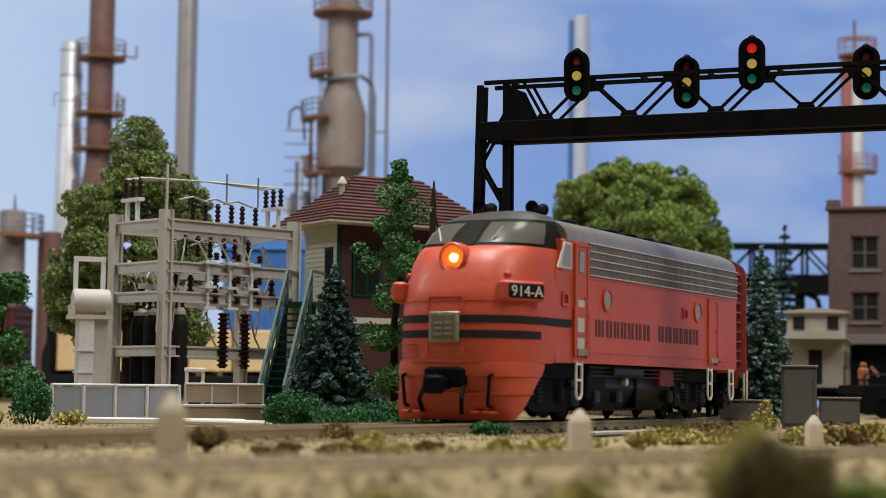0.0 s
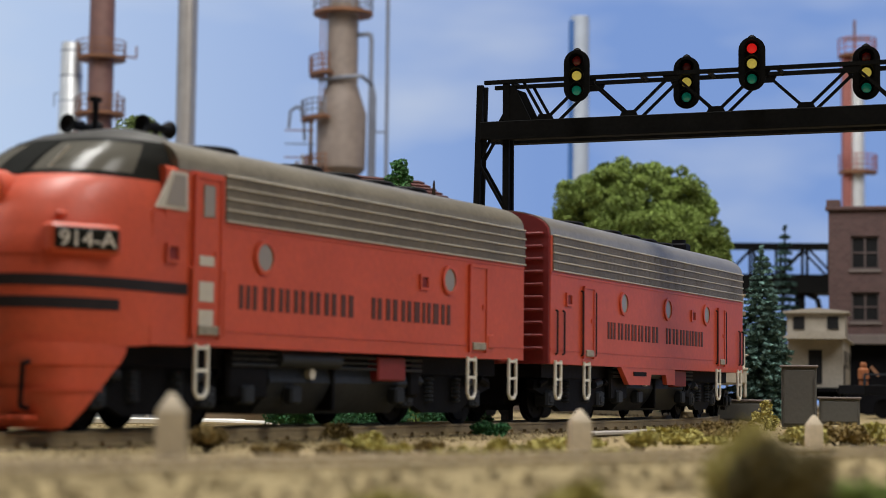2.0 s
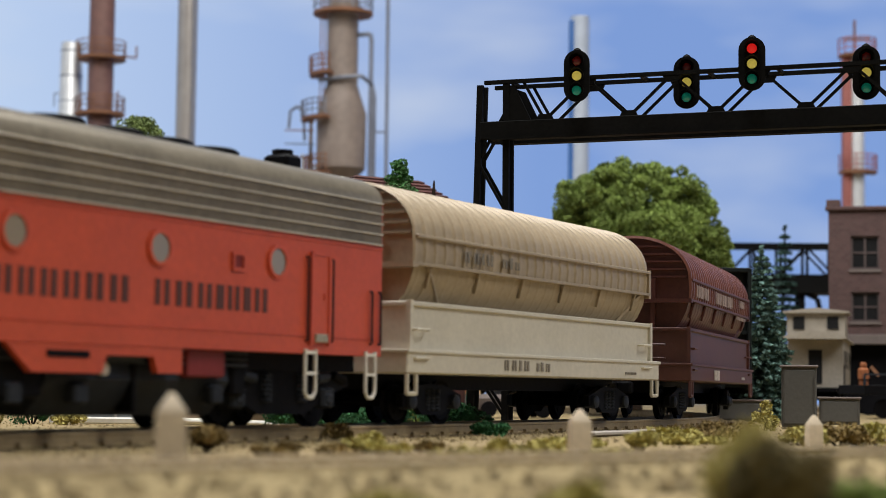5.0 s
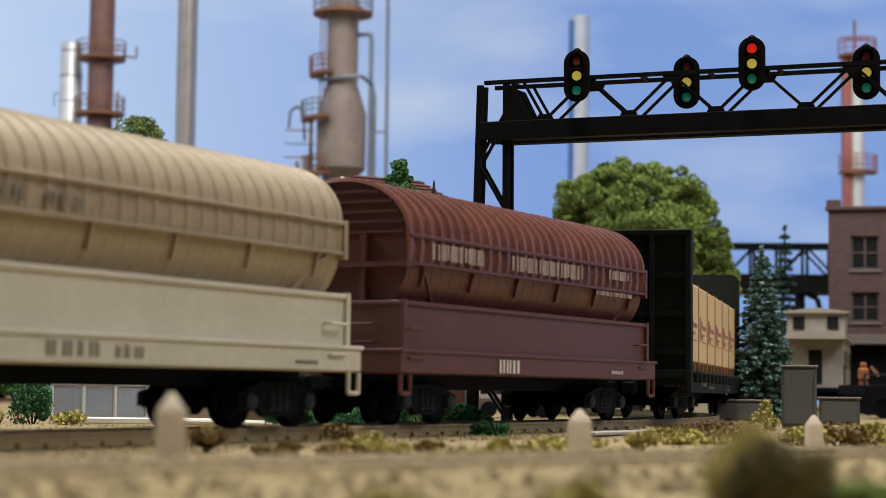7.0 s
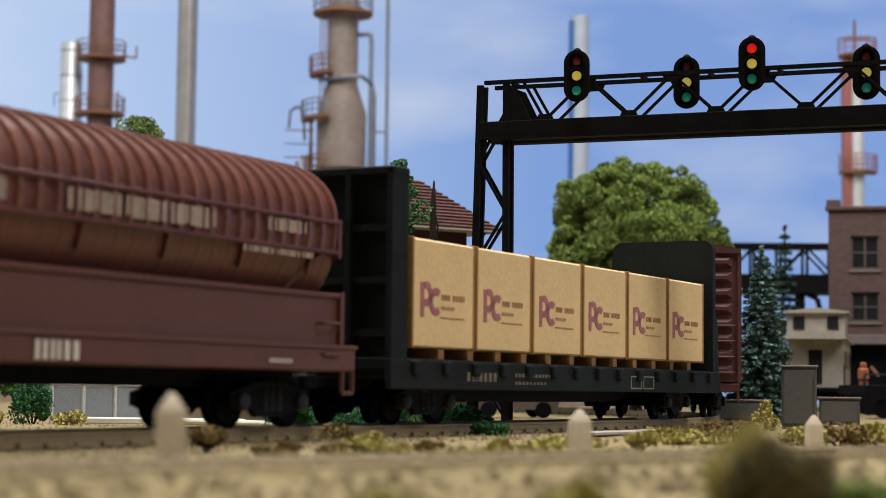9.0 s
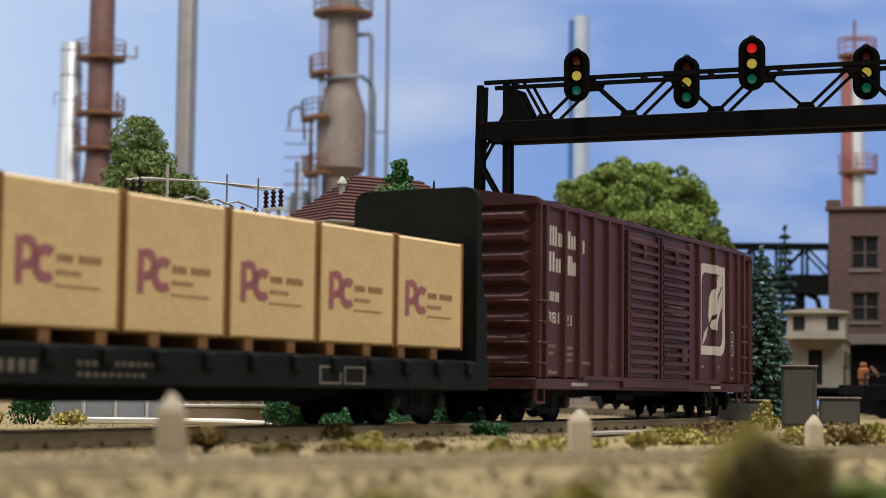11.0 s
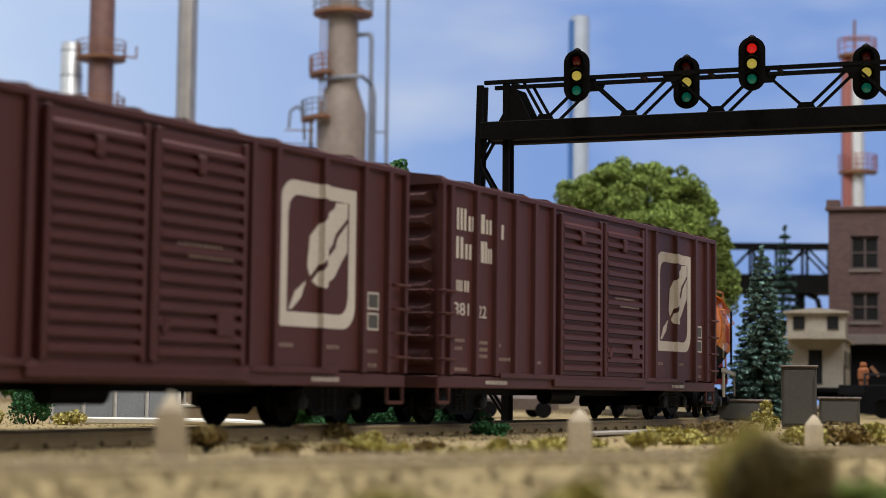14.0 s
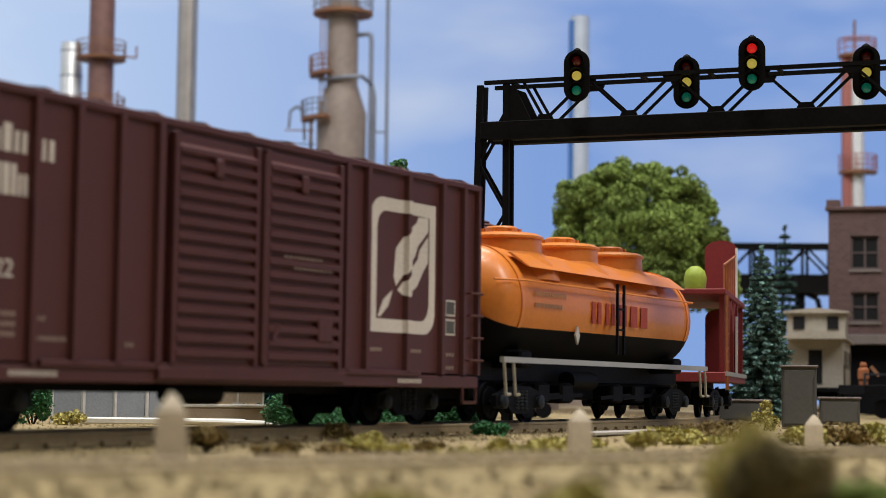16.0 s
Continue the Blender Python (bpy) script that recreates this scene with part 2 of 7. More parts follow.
def words(text, x, y, z, height, width=0.0, depth=0.012):
    """Upright lettering on a near side (it faces -y), its lower left at (x, z)."""
    cu = bpy.data.curves.new("words", "FONT")
    cu.body, cu.size, cu.extrude = text, height / 0.72, depth / 2
    ob = bpy.data.objects.new("words", cu)
    me = bpy.data.meshes.new_from_object(ob)
    bm = bmesh.new()
    bm.from_mesh(me)
    xs = [v.co.x for v in bm.verts]
    k = width / (max(xs) - min(xs)) if width else 1
    x_min = min(xs)
    for v in bm.verts:
        v.co = Vector((x + (v.co.x - x_min) * k, y - v.co.z, z + v.co.y))
    bpy.data.objects.remove(ob)
    bpy.data.curves.remove(cu)
    bpy.data.meshes.remove(me)
    return bm


# ---- the track's line ----
TURN0, R = 40.499, 39.292
HEAD = radians(60.4392)
DIR, LEFT = Vector((math.cos(HEAD), math.sin(HEAD))), Vector((-math.sin(HEAD), math.cos(HEAD)))
FOOT = LEFT * 18.8502


ARCS = ((20.5, R), (48.5, 33.0), (200.0, 1e6))  # lengths and radii past the straight


def line(s, side=0.0):
    """The track at s metres: the point (side metres to its left) and the heading."""
    p, h, left = FOOT + DIR * min(s, TURN0), HEAD, s - TURN0
    for length, r in ARCS:
        if left <= 0:
            break
        a = min(left, length) / r
        n0, n1 = Vector((-math.sin(h), math.cos(h))), Vector((-math.sin(h + a), math.cos(h + a)))
        p, h, left = p + (n0 - n1) * r, h + a, left - length
    return p + Vector((-math.sin(h), math.cos(h))) * side, h


def travelled(t):
    return 7.02028 * t - 0.0025385 * t * t


def car_pose(s, first, gap):
    p, q = line(s + first)[0], line(s + first + gap)[0]
    d = (q - p).normalized()
    o = p - d * first
    return at(o.x, o.y, 0, math.degrees(math.atan2(d.y, d.x)))


MOVERS = []  # (object, place along the line, first truck, truck spacing, offset)
TRUCKS = []  # (truck, its car, place of its centre on the car)
WHEELS = []  # (wheelset, x, z, radius)


# ---- running gear ----
WHEELSET = {}


def wheelset(r, truck, x):
    if r not in WHEELSET:
        g = G()
        for side in (-1, 1):
            y = 0.72 * side
            g.turn([(0.06, -0.07), (r - 0.09, -0.07), (r - 0.08, 0.02), (r + 0.03, 0.05 * side + 0.0), (r, 0.06), (0.3 * r, 0.07), (0.06, 0.07)], (0, y, 0), "y", 20)
            for k in range(5):
                a = k * 2 * math.pi / 5
                g.cyl((0.5 * r * math.cos(a), y - 0.085, 0.5 * r * math.sin(a)), (0.5 * r * math.cos(a), y - 0.06, 0.5 * r * math.sin(a)), 0.06, 6)
        g.cyl((0, -0.95, 0), (0, 0.95, 0), 0.085, 10)
        WHEELSET[r] = mesh_of(g, "wheelset", BLACK, 35)
    ob = new("wheelset", WHEELSET[r])
    ob.parent = truck
    ob.location = (x * S, 0, r * S)
    WHEELS.append((ob, x, r, r))
    return ob


def coil(x, y, z0, z1, r):
    prof = []
    n = 6
    for i in range(n):
        z = z0 + (z1 - z0) * i / n
        d = (z1 - z0) / n
        prof += [(r * 0.7, z), (r, z + d * 0.3), (r, z + d * 0.6), (r * 0.7, z + d * 0.95)]
    return G().turn(prof, (x, y, 0), "z", 8)


def add_truck(car, x, base, r, heavy):
    g = G()
    bits = []
    for side in (-1, 1):
        y = side * 1.02
        if heavy:
            g.plate([(-base / 2 - 0.75, 0.75), (-base / 2 - 0.7, 0.95), (-0.5, 1.0), (0.5, 1.0), (base / 2 + 0.7, 0.95), (base / 2 + 0.75, 0.75),
                     (base / 2 + 0.25, 0.62), (0.7, 0.24), (-0.7, 0.24), (-base / 2 - 0.25, 0.62)], y - 0.09, y + 0.09)
            g.box(-0.6, 0.6, y - 0.2 * side - 0.08, y + 0.14, 0.46, 0.66, 0.03)
            for k in (-1, 1):
                bits.append(("journal_box", G().box(k * base / 2 - 0.2, k * base / 2 + 0.2, y - 0.17, y + 0.17, 0.34, 0.72, 0.05).box(k * base / 2 - 0.12, k * base / 2 + 0.12, y - 0.2, y + 0.2, 0.42, 0.6, 0.03)))
                bits.append(("coil_spring", coil(k * 0.55, y - 0.1 * (side < 0), 0.45, 0.95, 0.13)))
                bits.append(("brake_cylinder", G().cyl((k * 0.95, y + 0.14 * side, 0.86), (k * 1.3, y + 0.14 * side, 0.92), 0.1, 10)))
                g.cyl((k * (base / 2 + 0.55), y - 0.1, 0.85), (k * (base / 2 + 0.2), y - 0.1, 0.95), 0.09, 8)
        else:
            g.plate([(-base / 2 - 0.3, 0.36), (-base / 2 - 0.3, 0.6), (-base / 2, 0.68), (-0.45, 0.8), (0.45, 0.8), (base / 2, 0.68), (base / 2 + 0.3, 0.6), (base / 2 + 0.3, 0.36),
                     (base / 2 - 0.2, 0.4), (0.4, 0.2), (-0.4, 0.2), (-base / 2 + 0.2, 0.4)], y - 0.07, y + 0.07)
            for k in (-0.2, 0, 0.2):
                bits.append(("coil_spring", coil(k, y + 0.04 * side, 0.28, 0.72, 0.085)))
            for k in (-1, 1):
                bits.append(("journal_cap", G().turn([(0.15, -0.14), (0.15, 0.14), (0.09, 0.17), (0.02, 0.17)] if side > 0 else [(0.02, -0.17), (0.09, -0.17), (0.15, -0.14), (0.15, 0.14)], (k * base / 2, y, 0.46), "y", 12)))
    g.box(-0.22, 0.22, -1.0, 1.0, 0.5, 0.85, 0.03)
    truck = part("truck", g, BLACK, car, "black sprung truck frame")
    truck.location = (x * S, 0, 0)
    # Small gear is greyer than the frame: its highlights are put into the colour.
    for name, b in bits:
        part(name, b, GREY_TANK, truck)
    for k in (-1, 1):
        wheelset(r, truck, k * base / 2)
    TRUCKS.append((truck, car, x))
    return truck


def coupler(car, x, sign):
    g = G()
    g.box(min(x, x + 0.75 * sign), max(x, x + 0.75 * sign), -0.1, 0.1, 0.72, 0.92, 0.02)
    g.box(min(x + 0.5 * sign, x + 0.95 * sign), max(x + 0.5 * sign, x + 0.95 * sign), -0.2, 0.16, 0.66, 0.98, 0.05)
    part("coupler", g, BLACK, car)


def car(name, s, first, gap, label, category, group):
    ob = thing(name, car_pose(s, first, gap), label, category, group)
    MOVERS.append((ob, s, first, gap, None))
    return ob


def bars(text_widths, x0, x1, z0, z1, y, gaps=0.24):
    """Plain upright bars that stand for lettering; a 0 is a space."""
    g = G()
    total = sum(w or 0.9 for w in text_widths)
    x = x0
    for w in text_widths:
        step = (w or 0.9) * (x1 - x0) / total
        if w:
            e = step * gaps / 2
            t = (step - 2 * e) * 0.36
            g.box(x + e, x + e + t, y - 0.012, y, z0, z1)
            g.box(x + step - e - t, x + step - e, y - 0.012, y, z0, z1)
        x += step
    return g


def stems(letters, x0, x1, z0, cap, y, gap=0.3):
    """Bars of a word's size: each letter (width, height share, stems) becomes a few upright bars."""
    g = G()
    total = sum(k[0] for k in letters)
    x = x0
    for w, h, n in letters:
        step = w * (x1 - x0) / total
        if n:
            room = step * (1 - gap)
            t = room / (1.75 * n - 0.75)
            for i in range(n):
                a = x + step * gap / 2 + i * 1.75 * t
                g.box(a, a + t, y - 0.012, y, z0, z0 + cap * h)
        x += step
    return g


LETTERS = [(w, 1, 3 if w > 1.2 else 2 if w > 0.7 else 1) if w else (0.9, 1, 0) for w in (1.35, 0.9, 0.85, 0.9, 0.9, 1.0, 1.1, 0, 0.95, 1.1, 0.95, 0.55, 0.85, 0.55, 0.95)]


def step_ladder(c, x, y=-1.62, z0=0.54, z1=1.38, w=0.32):
    g = G()
    g.tube([(x - w / 2, y, z1), (x - w / 2, y, z0 + 0.1), (x - w / 2 + 0.08, y, z0), (x + w / 2 - 0.08, y, z0), (x + w / 2, y, z0 + 0.1), (x + w / 2, y, z1)], 0.036, 6)
    for z in (z0 + 0.42, z1 - 0.06):
        g.bar((x - w / 2, y, z), (x + w / 2, y, z), 0.055)
    part("step_ladder", g, WHITE, c, "white stirrup steps")


def hand_rail(c, x, y, z0, z1, m):
    g = G()
    g.tube([(x, y + 0.06, z0), (x, y - 0.05, z0 + 0.03), (x, y - 0.05, z1 - 0.03), (x, y + 0.06, z1)], 0.022, 6)
    part("grab_iron", g, m, c)


def roof_profile(w, zs, zt, n=14, e=0.8):
    pts = []
    for i in range(n + 1):
        a = math.pi * i / n
        c, s = math.cos(a), math.sin(a)
        pts.append((w * math.copysign(abs(c) ** e, c), zs + (zt - zs) * s ** e))
    return pts


def side_grille(c, x0, x1, z0, z1, y):
    part("grille", G().box(x0, x1, y - 0.02, y + 0.03, z0, z1), STEEL, c, "stainless steel side grille")
    n = 5
    for i in range(n):
        z = z0 + (z1 - z0) * i / (n - 1)
        part("grille_slat", G().box(x0, x1, y - 0.055, y - 0.015, z - 0.014, z + 0.014, 0.005), SLAT, c)
    g = G()
    m = int((x1 - x0) / 0.09)
    for i in range(m):
        x = x0 + (i + 0.5) * (x1 - x0) / m
        g.box(x - 0.022, x + 0.022, y - 0.026, y - 0.018, z0, z1)
    part("grille_mesh", g, STEEL, c)


def porthole(c, x, z, y):
    for s in (1, -1):
        g = G().turn([(0.29, 0), (0.29, -0.045 * s), (0.23, -0.05 * s), (0.23, -0.01 * s)], (x, y * s, z), "y", 24)
        rim = part("porthole", g, RED, c, "round porthole with a grey pane")
        part("pane", G().turn([(0.235, -0.015 * s), (0.235, -0.022 * s)], (x, y * s, z), "y", 24), GREY_PANE, rim)


def panel_door(c, x0, x1, z0, z1, y, m, window=False):
    g = G().box(x0, x1, y - 0.035, y + 0.01, z0, z1, 0.012)
    d = part("door", g, m, c)
    f = G()
    for x in (x0, x1):
        f.box(x - 0.035, x + 0.035, y - 0.06, y, z0 - 0.03, z1 + 0.03)
    f.box(x0, x1, y - 0.06, y, z1 - 0.01, z1 + 0.05)
    part("door_frame", f, m, d)
    if window:
        part("pane", G().box(x0 + 0.2, x1 - 0.2, y - 0.05, y - 0.03, z1 - 0.62, z1 - 0.1, 0.02), GREY_PANE, d)
    part("kick_plate", G().box(x0 + 0.1, x1 - 0.08, y - 0.08, y - 0.03, z0 + 0.02, z0 + 0.17, 0.01), BADGE, d, "worn metal kick plate")
    part("latch", G().box(x1 - 0.18, x1 - 0.11, y - 0.06, y - 0.03, (z0 + z1) / 2, (z0 + z1) / 2 + 0.1), m, d)
    return d


gp = bpy.data.materials.new("milky_pane")
gp.use_nodes = True
gp.node_tree.nodes["Principled BSDF"].inputs["Base Color"].default_value = (0.27, 0.23, 0.18, 1)
gp.node_tree.nodes["Principled BSDF"].inputs["Roughness"].default_value = 0.15
GREY_PANE = gp


def hatch(c, x, z, y):
    """A small square filler hatch: a raised rim round a sunken lid."""
    rim = G()
    for a, b, p, q in ((0, 0.34, 0, 0.05), (0, 0.34, 0.25, 0.3), (0, 0.05, 0.05, 0.25), (0.29, 0.34, 0.05, 0.25)):
        rim.box(x + a, x + b, y - 0.045, y, z + p, z + q)
    h = part("hatch", rim, RED, c)
    part("lid", G().box(x + 0.05, x + 0.29, y - 0.015, y, z + 0.05, z + 0.25), RED_DARK, h)


def roof_fans(c, xs, z):
    for x in xs:
        g = G().turn([(0.62, -0.12), (0.62, 0.07), (0.56, 0.11), (0.5, 0.05), (0.16, 0.03), (0.12, 0.07), (0.02, 0.07)], (x, 0, z), "z", 24)
        part("roof_fan", g, BLACK, c, "black round roof fan")


def underside(c, x0, x1):
    part("fuel_tank", G().prism([(-1.25, 1.1), (-1.3, 0.8), (-1.15, 0.52), (-0.9, 0.24), (0.9, 0.24), (1.15, 0.52), (1.3, 0.8), (1.25, 1.1)], x0, x1), GREY_TANK, c, "dark grey fuel tank")
    part("air_tank", G().cyl((x0 + 0.1, -1.35, 1.2), (x0 + 2.0, -1.35, 1.2), 0.16, 12), GREY_TANK, c)
    part("battery_box", G().box(x1 - 1.3, x1 - 0.3, -1.45, -1.2, 0.85, 1.3, 0.03), RED_DARK, c)
    part("underframe", G().box(0.8, 14.3, -1.2, 1.2, 1.0, 1.4), BLACK, c)
    part("centre_sill", G().box(0.8, 14.3, -0.3, 0.3, 0.4, 1.0), BLACK, c)
    part("equipment_box", G().box(x0 - 1.25, x0 - 0.1, -1.35, -0.4, 0.5, 1.3, 0.05), BLACK, c)
    part("equipment_box", G().box(x1 + 0.1, x1 + 0.5, -1.3, -0.4, 0.55, 1.3, 0.05), BLACK, c)
    part("fuel_filler", G().cyl((x0 + 1.2, -1.38, 0.95), (x0 + 1.2, -1.25, 0.95), 0.1, 10), SLAT, c)
    for x in (x0 - 0.9, x0 + 0.5, x1 - 0.6):
        part("valve_box", G().box(x, x + 0.34, -1.42, -1.2, 0.42, 0.74, 0.04), GREY_TANK, c)
    part("tank_band", G().box(x0 + 1.9, x0 + 2.0, -1.34, 1.34, 0.3, 1.1, 0.02), BLACK, c)
    for k in range(3):
        part("pipe_run", G().tube([(x0 - 1.2, -1.38, 1.28 - 0.1 * k), (x1 + 0.4, -1.38, 1.26 - 0.1 * k)], 0.03, 6), GREY_TANK, c)


def nose_ring(z, xf, xr, w, e=0.72, n=28, a0=-90, a1=90):
    ring = []
    for i in range(n + 1):
        a = radians(a0 + (a1 - a0) * i / n)
        s, c = math.sin(a), max(math.cos(a), 0)
        ring.append((xr - (xr - xf) * c ** e, w * math.copysign(abs(s) ** e, s), z))
    return ring


def nose_shape(z):
    """Front, rear and half width of the nose at a height."""
    table = [(1.3, 0.06, 2.35, 1.57), (1.7, 0.03, 2.38, 1.59), (2.3, 0.05, 2.4, 1.60), (2.8, 0.12, 2.6, 1.60), (3.2, 0.26, 2.8, 1.58), (3.5, 0.42, 2.9, 1.55),
             (3.72, 0.62, 3.0, 1.52), (3.86, 0.84, 3.05, 1.49), (4.2, 1.25, 3.1, 1.44), (4.5, 1.75, 3.15, 1.30), (4.68, 2.2, 3.2, 1.05), (4.8, 2.75, 3.22, 0.6), (4.84, 3.1, 3.22, 0.1)]
    for a, b in zip(table, table[1:]):
        if z <= b[0]:
            k = (z - a[0]) / (b[0] - a[0])
            return [a[i] + (b[i] - a[i]) * k for i in (1, 2, 3)]
    return table[-1][1:]


def nose_band(z0, z1, steps, out=0.0, a0=-90, a1=90, n=28):
    rings = []
    for i in range(steps + 1):
        z = z0 + (z1 - z0) * i / steps
        xf, xr, w = nose_shape(z)
        rings.append(nose_ring(z, xf - out, xr, w + out, 0.64, n, a0, a1))
    return rings


def cab_unit(s):
    c = car("diesel_locomotive", s, 3.0, 9.14, "vermilion streamlined diesel cab unit with a lit headlamp, on the rails", "locomotive", "train")
    y = -1.6
    part("pilot", G().loft([nose_ring(z, xf + 0.42, xr, w, 0.64) for z, xf, xr, w in
                            [(0.06, 0.06, 0.62, 1.36), (0.1, 0.0, 0.7, 1.42), (0.35, -0.12, 0.95, 1.5), (0.7, -0.22, 1.3, 1.53), (0.98, -0.28, 1.6, 1.55), (1.0, -0.34, 1.62, 1.57), (1.18, -0.37, 1.75, 1.58), (1.32, -0.36, 1.8, 1.57)]], close=True), RED, c)
    part("nose", G().loft(nose_band(1.32, 3.86, 22), close=True), RED, c, smooth=50)
    part("windscreen_mask", G().loft(nose_band(3.86, 4.52, 9), close=True), MASK, c, "dark grey-green windscreen surround")
    part("cab_roof", G().loft(nose_band(4.52, 4.84, 8), close=True), ROOF_DARK, c, "dark cab roof")
    part("nose_seam", G().loft(nose_band(1.3, 1.38, 1, 0.03, -88, 88), close=True), RED, c)
    part("nose_seam", G().loft(nose_band(2.62, 2.66, 1, 0.012, -40, 40), close=True), RED, c)
    part("pilot_seam", G().loft([nose_ring(z, 0.16, 1.25, 1.56, 0.64) for z in (0.62, 0.66)], close=True), RED, c)
    for yy in (-1.0, -0.7, 0.7, 1.0):
        part("pilot_step", G().box(0.1, 0.5, yy - 0.1, yy + 0.1, 0.2, 0.26, 0.01), RED, c)
    part("body", G().box(2.3, 3.25, -1.59, 1.59, 1.33, 3.4, 0.01), RED, c)
    part("cab_side", G().prism([(-1.598, 3.3), (-1.598, 4.08), (-1.55, 4.13), (1.55, 4.13), (1.598, 4.08), (1.598, 3.3)], 2.6, 3.3), RED, c)
    part("body", G().prism([(-1.6, 1.35), (-1.6, 4.12), (1.6, 4.12), (1.6, 1.35)], 3.2, 14.85), RED, c)
    part("roof", G().prism(roof_profile(1.6, 4.1, 4.72, 18), 2.9, 14.85), ROOF, c, "weathered grey roof")
    part("end_diaphragm", G().box(14.85, 15.15, -0.6, 0.6, 1.3, 3.7, 0.04), RED_DARK, c)
    for a0, a1 in ((-70, -6), (6, 70)):
        part("windscreen", G().loft([r[:] for r in nose_band(3.93, 4.44, 5, 0.02, a0, a1, 14)], close=False, caps=False), GLASS, c, "dark windscreen pane")
    part("centre_pillar", G().loft([r[:] for r in nose_band(3.88, 4.5, 5, 0.035, -4, 4, 4)], close=False, caps=False), MASK, c)
    for sgn in (-1, 1):
        part("wiper", G().tube([(1.02, 0.62 * sgn, 3.98), (1.25, 0.8 * sgn, 4.3)], 0.02, 5), SLAT, c)
    for k in (0, 1):
        z = 2.225 - k * 0.325
        a = 90 if not k else 79
        part("stripe", G().loft(nose_band(z - 0.085, z + 0.085, 2, 0.012, -a, a), close=False, caps=False), STRIPE, c, "black stripe")
    part("stripe", G().box(2.25, 3.17, y - 0.014, y, 2.14, 2.31), STRIPE, c)
    for i in range(4):
        z = 1.42 + 0.09 * i
        part("nose_rib", G().loft(nose_band(z, z + 0.045, 1, 0.02, 15, 85), close=True), RED, c)
    # headlamp
    lamp = part("headlamp", G().turn([(0.33, 0.25), (0.33, -0.06), (0.29, -0.1), (0.25, -0.06), (0.25, 0.0)], (0.42, 0, 3.58), "x", 24), RED, c, "round headlamp, glowing warm")
    part("reflector", G().turn([(0.25, -0.03), (0.12, 0.03), (0.02, 0.03)], (0.39, 0, 3.58), "x", 24), AMBER, lamp)
    part("bulb", G().turn([(0.02, -0.12), (0.08, -0.09), (0.1, 0.0), (0.08, 0.05)], (0.39, -0.05, 3.56), "x", 14), LAMP, lamp)
    # number boards on both flanks of the nose
    for sgn in (-1, 1):
        b = part("number_board", G().box(-0.53, 0.53, -0.1, 0.25, -0.17, 0.17, 0.04), MASK if sgn < 0 else RED, c, "number board with white figures")
        part("board_frame", G().box(-0.58, 0.58, -0.07, 0.25, -0.22, 0.22, 0.05), RED, b)
        b.matrix_local = Matrix.LocRotScale(Vector((0.86, (1.5 if sgn < 0 else 1.6) * sgn, 2.84)) * S, Euler((0, 0, radians(-22 if sgn < 0 else 202))), None)
        t = part("running_number", words("914-A", -0.46, -0.105, -0.12, 0.24, 0.92), LETTER_WHITE, b)
    # badge, coupler pocket, nose door, lamps
    part("badge", G().box(-0.02, 0.06, -0.36, 0.36, 1.72, 2.38, 0.02), BADGE, c, "square tarnished metal badge")
    part("badge_face", G().box(-0.033, -0.015, -0.28, 0.28, 1.8, 2.3), STEEL, c)
    g = G()
    for z, w in ((2.14, 0.2), (2.02, 0.14), (1.9, 0.2)):
        for k in (-1, 1):
            g.box(-0.045, -0.03, k * 0.12 - w / 2, k * 0.12 + w / 2, z - 0.03, z + 0.03)
    part("badge_relief", g, BADGE, c)
    f = G()
    for yy in (-0.42, 0.42):
        f.bar((0.04, yy, 1.5), (0.1, yy, 2.7), 0.035)
    f.bar((0.1, -0.42, 2.7), (0.1, 0.42, 2.7), 0.035)
    part("nose_door", f, RED, c)
    part("coupler_pocket", G().box(0.0, 0.35, -0.5, 0.5, 0.76, 1.22, 0.08), BLACK, c, "dark coupler pocket")
    g = G()
    g.box(-0.5, 0.2, -0.13, 0.13, 0.72, 0.95, 0.03)
    g.box(-0.6, -0.3, -0.24, 0.2, 0.62, 1.02, 0.06)
    part("coupler", g, BLACK, c)
    part("air_hose", G().tube([(0.1, -0.45, 0.8), (-0.1, -0.5, 0.5), (0.02, -0.45, 0.2)], 0.05, 8), BLACK, c)
    part("air_hose", G().tube([(0.1, 0.5, 0.8), (-0.05, 0.55, 0.5), (0.05, 0.5, 0.25)], 0.05, 8), BLACK, c)
    for sgn in (-1, 1):
        part("class_lamp", G().turn([(0.06, 0.1), (0.06, -0.03), (0.035, -0.06)], (0.64, 1.2 * sgn, 3.2), "x", 14), RED, c)
        part("grab_iron", G().tube([(0.3, 1.0 * sgn, 0.35), (0.14, 1.0 * sgn, 0.4), (0.12, 1.05 * sgn, 1.0), (0.3, 1.05 * sgn, 1.05)], 0.04, 6), BLACK, c)
    # cab flank
    part("side_window", G().plate([(2.32, 3.45), (3.12, 3.45), (3.1, 4.06), (2.72, 4.06)], y - 0.03, y), SLAT, c, "pale slanted side window")
    part("pane", G().plate([(2.55, 3.5), (3.05, 3.5), (3.04, 4.0), (2.76, 4.0)], y - 0.04, y - 0.02), GREY_PANE, c)
    panel_door(c, 3.3, 4.0, 1.5, 4.02, y, RED, True)
    for z in (2.62, 2.05, 1.6):
        part("door_step", G().box(3.42, 3.8, y - 0.05, y - 0.03, z, z + 0.32 - (0.16 if z > 2.5 else 0)), SLAT, c)
    panel_door(c, 12.4, 13.1, 1.5, 3.2, y, RED)
    hand_rail(c, 4.07, y, 1.5, 2.6, RED)
    hand_rail(c, 3.25, y, 1.5, 2.6, RED)
    side_grille(c, 4.12, 14.86, 3.39, 4.13, y)
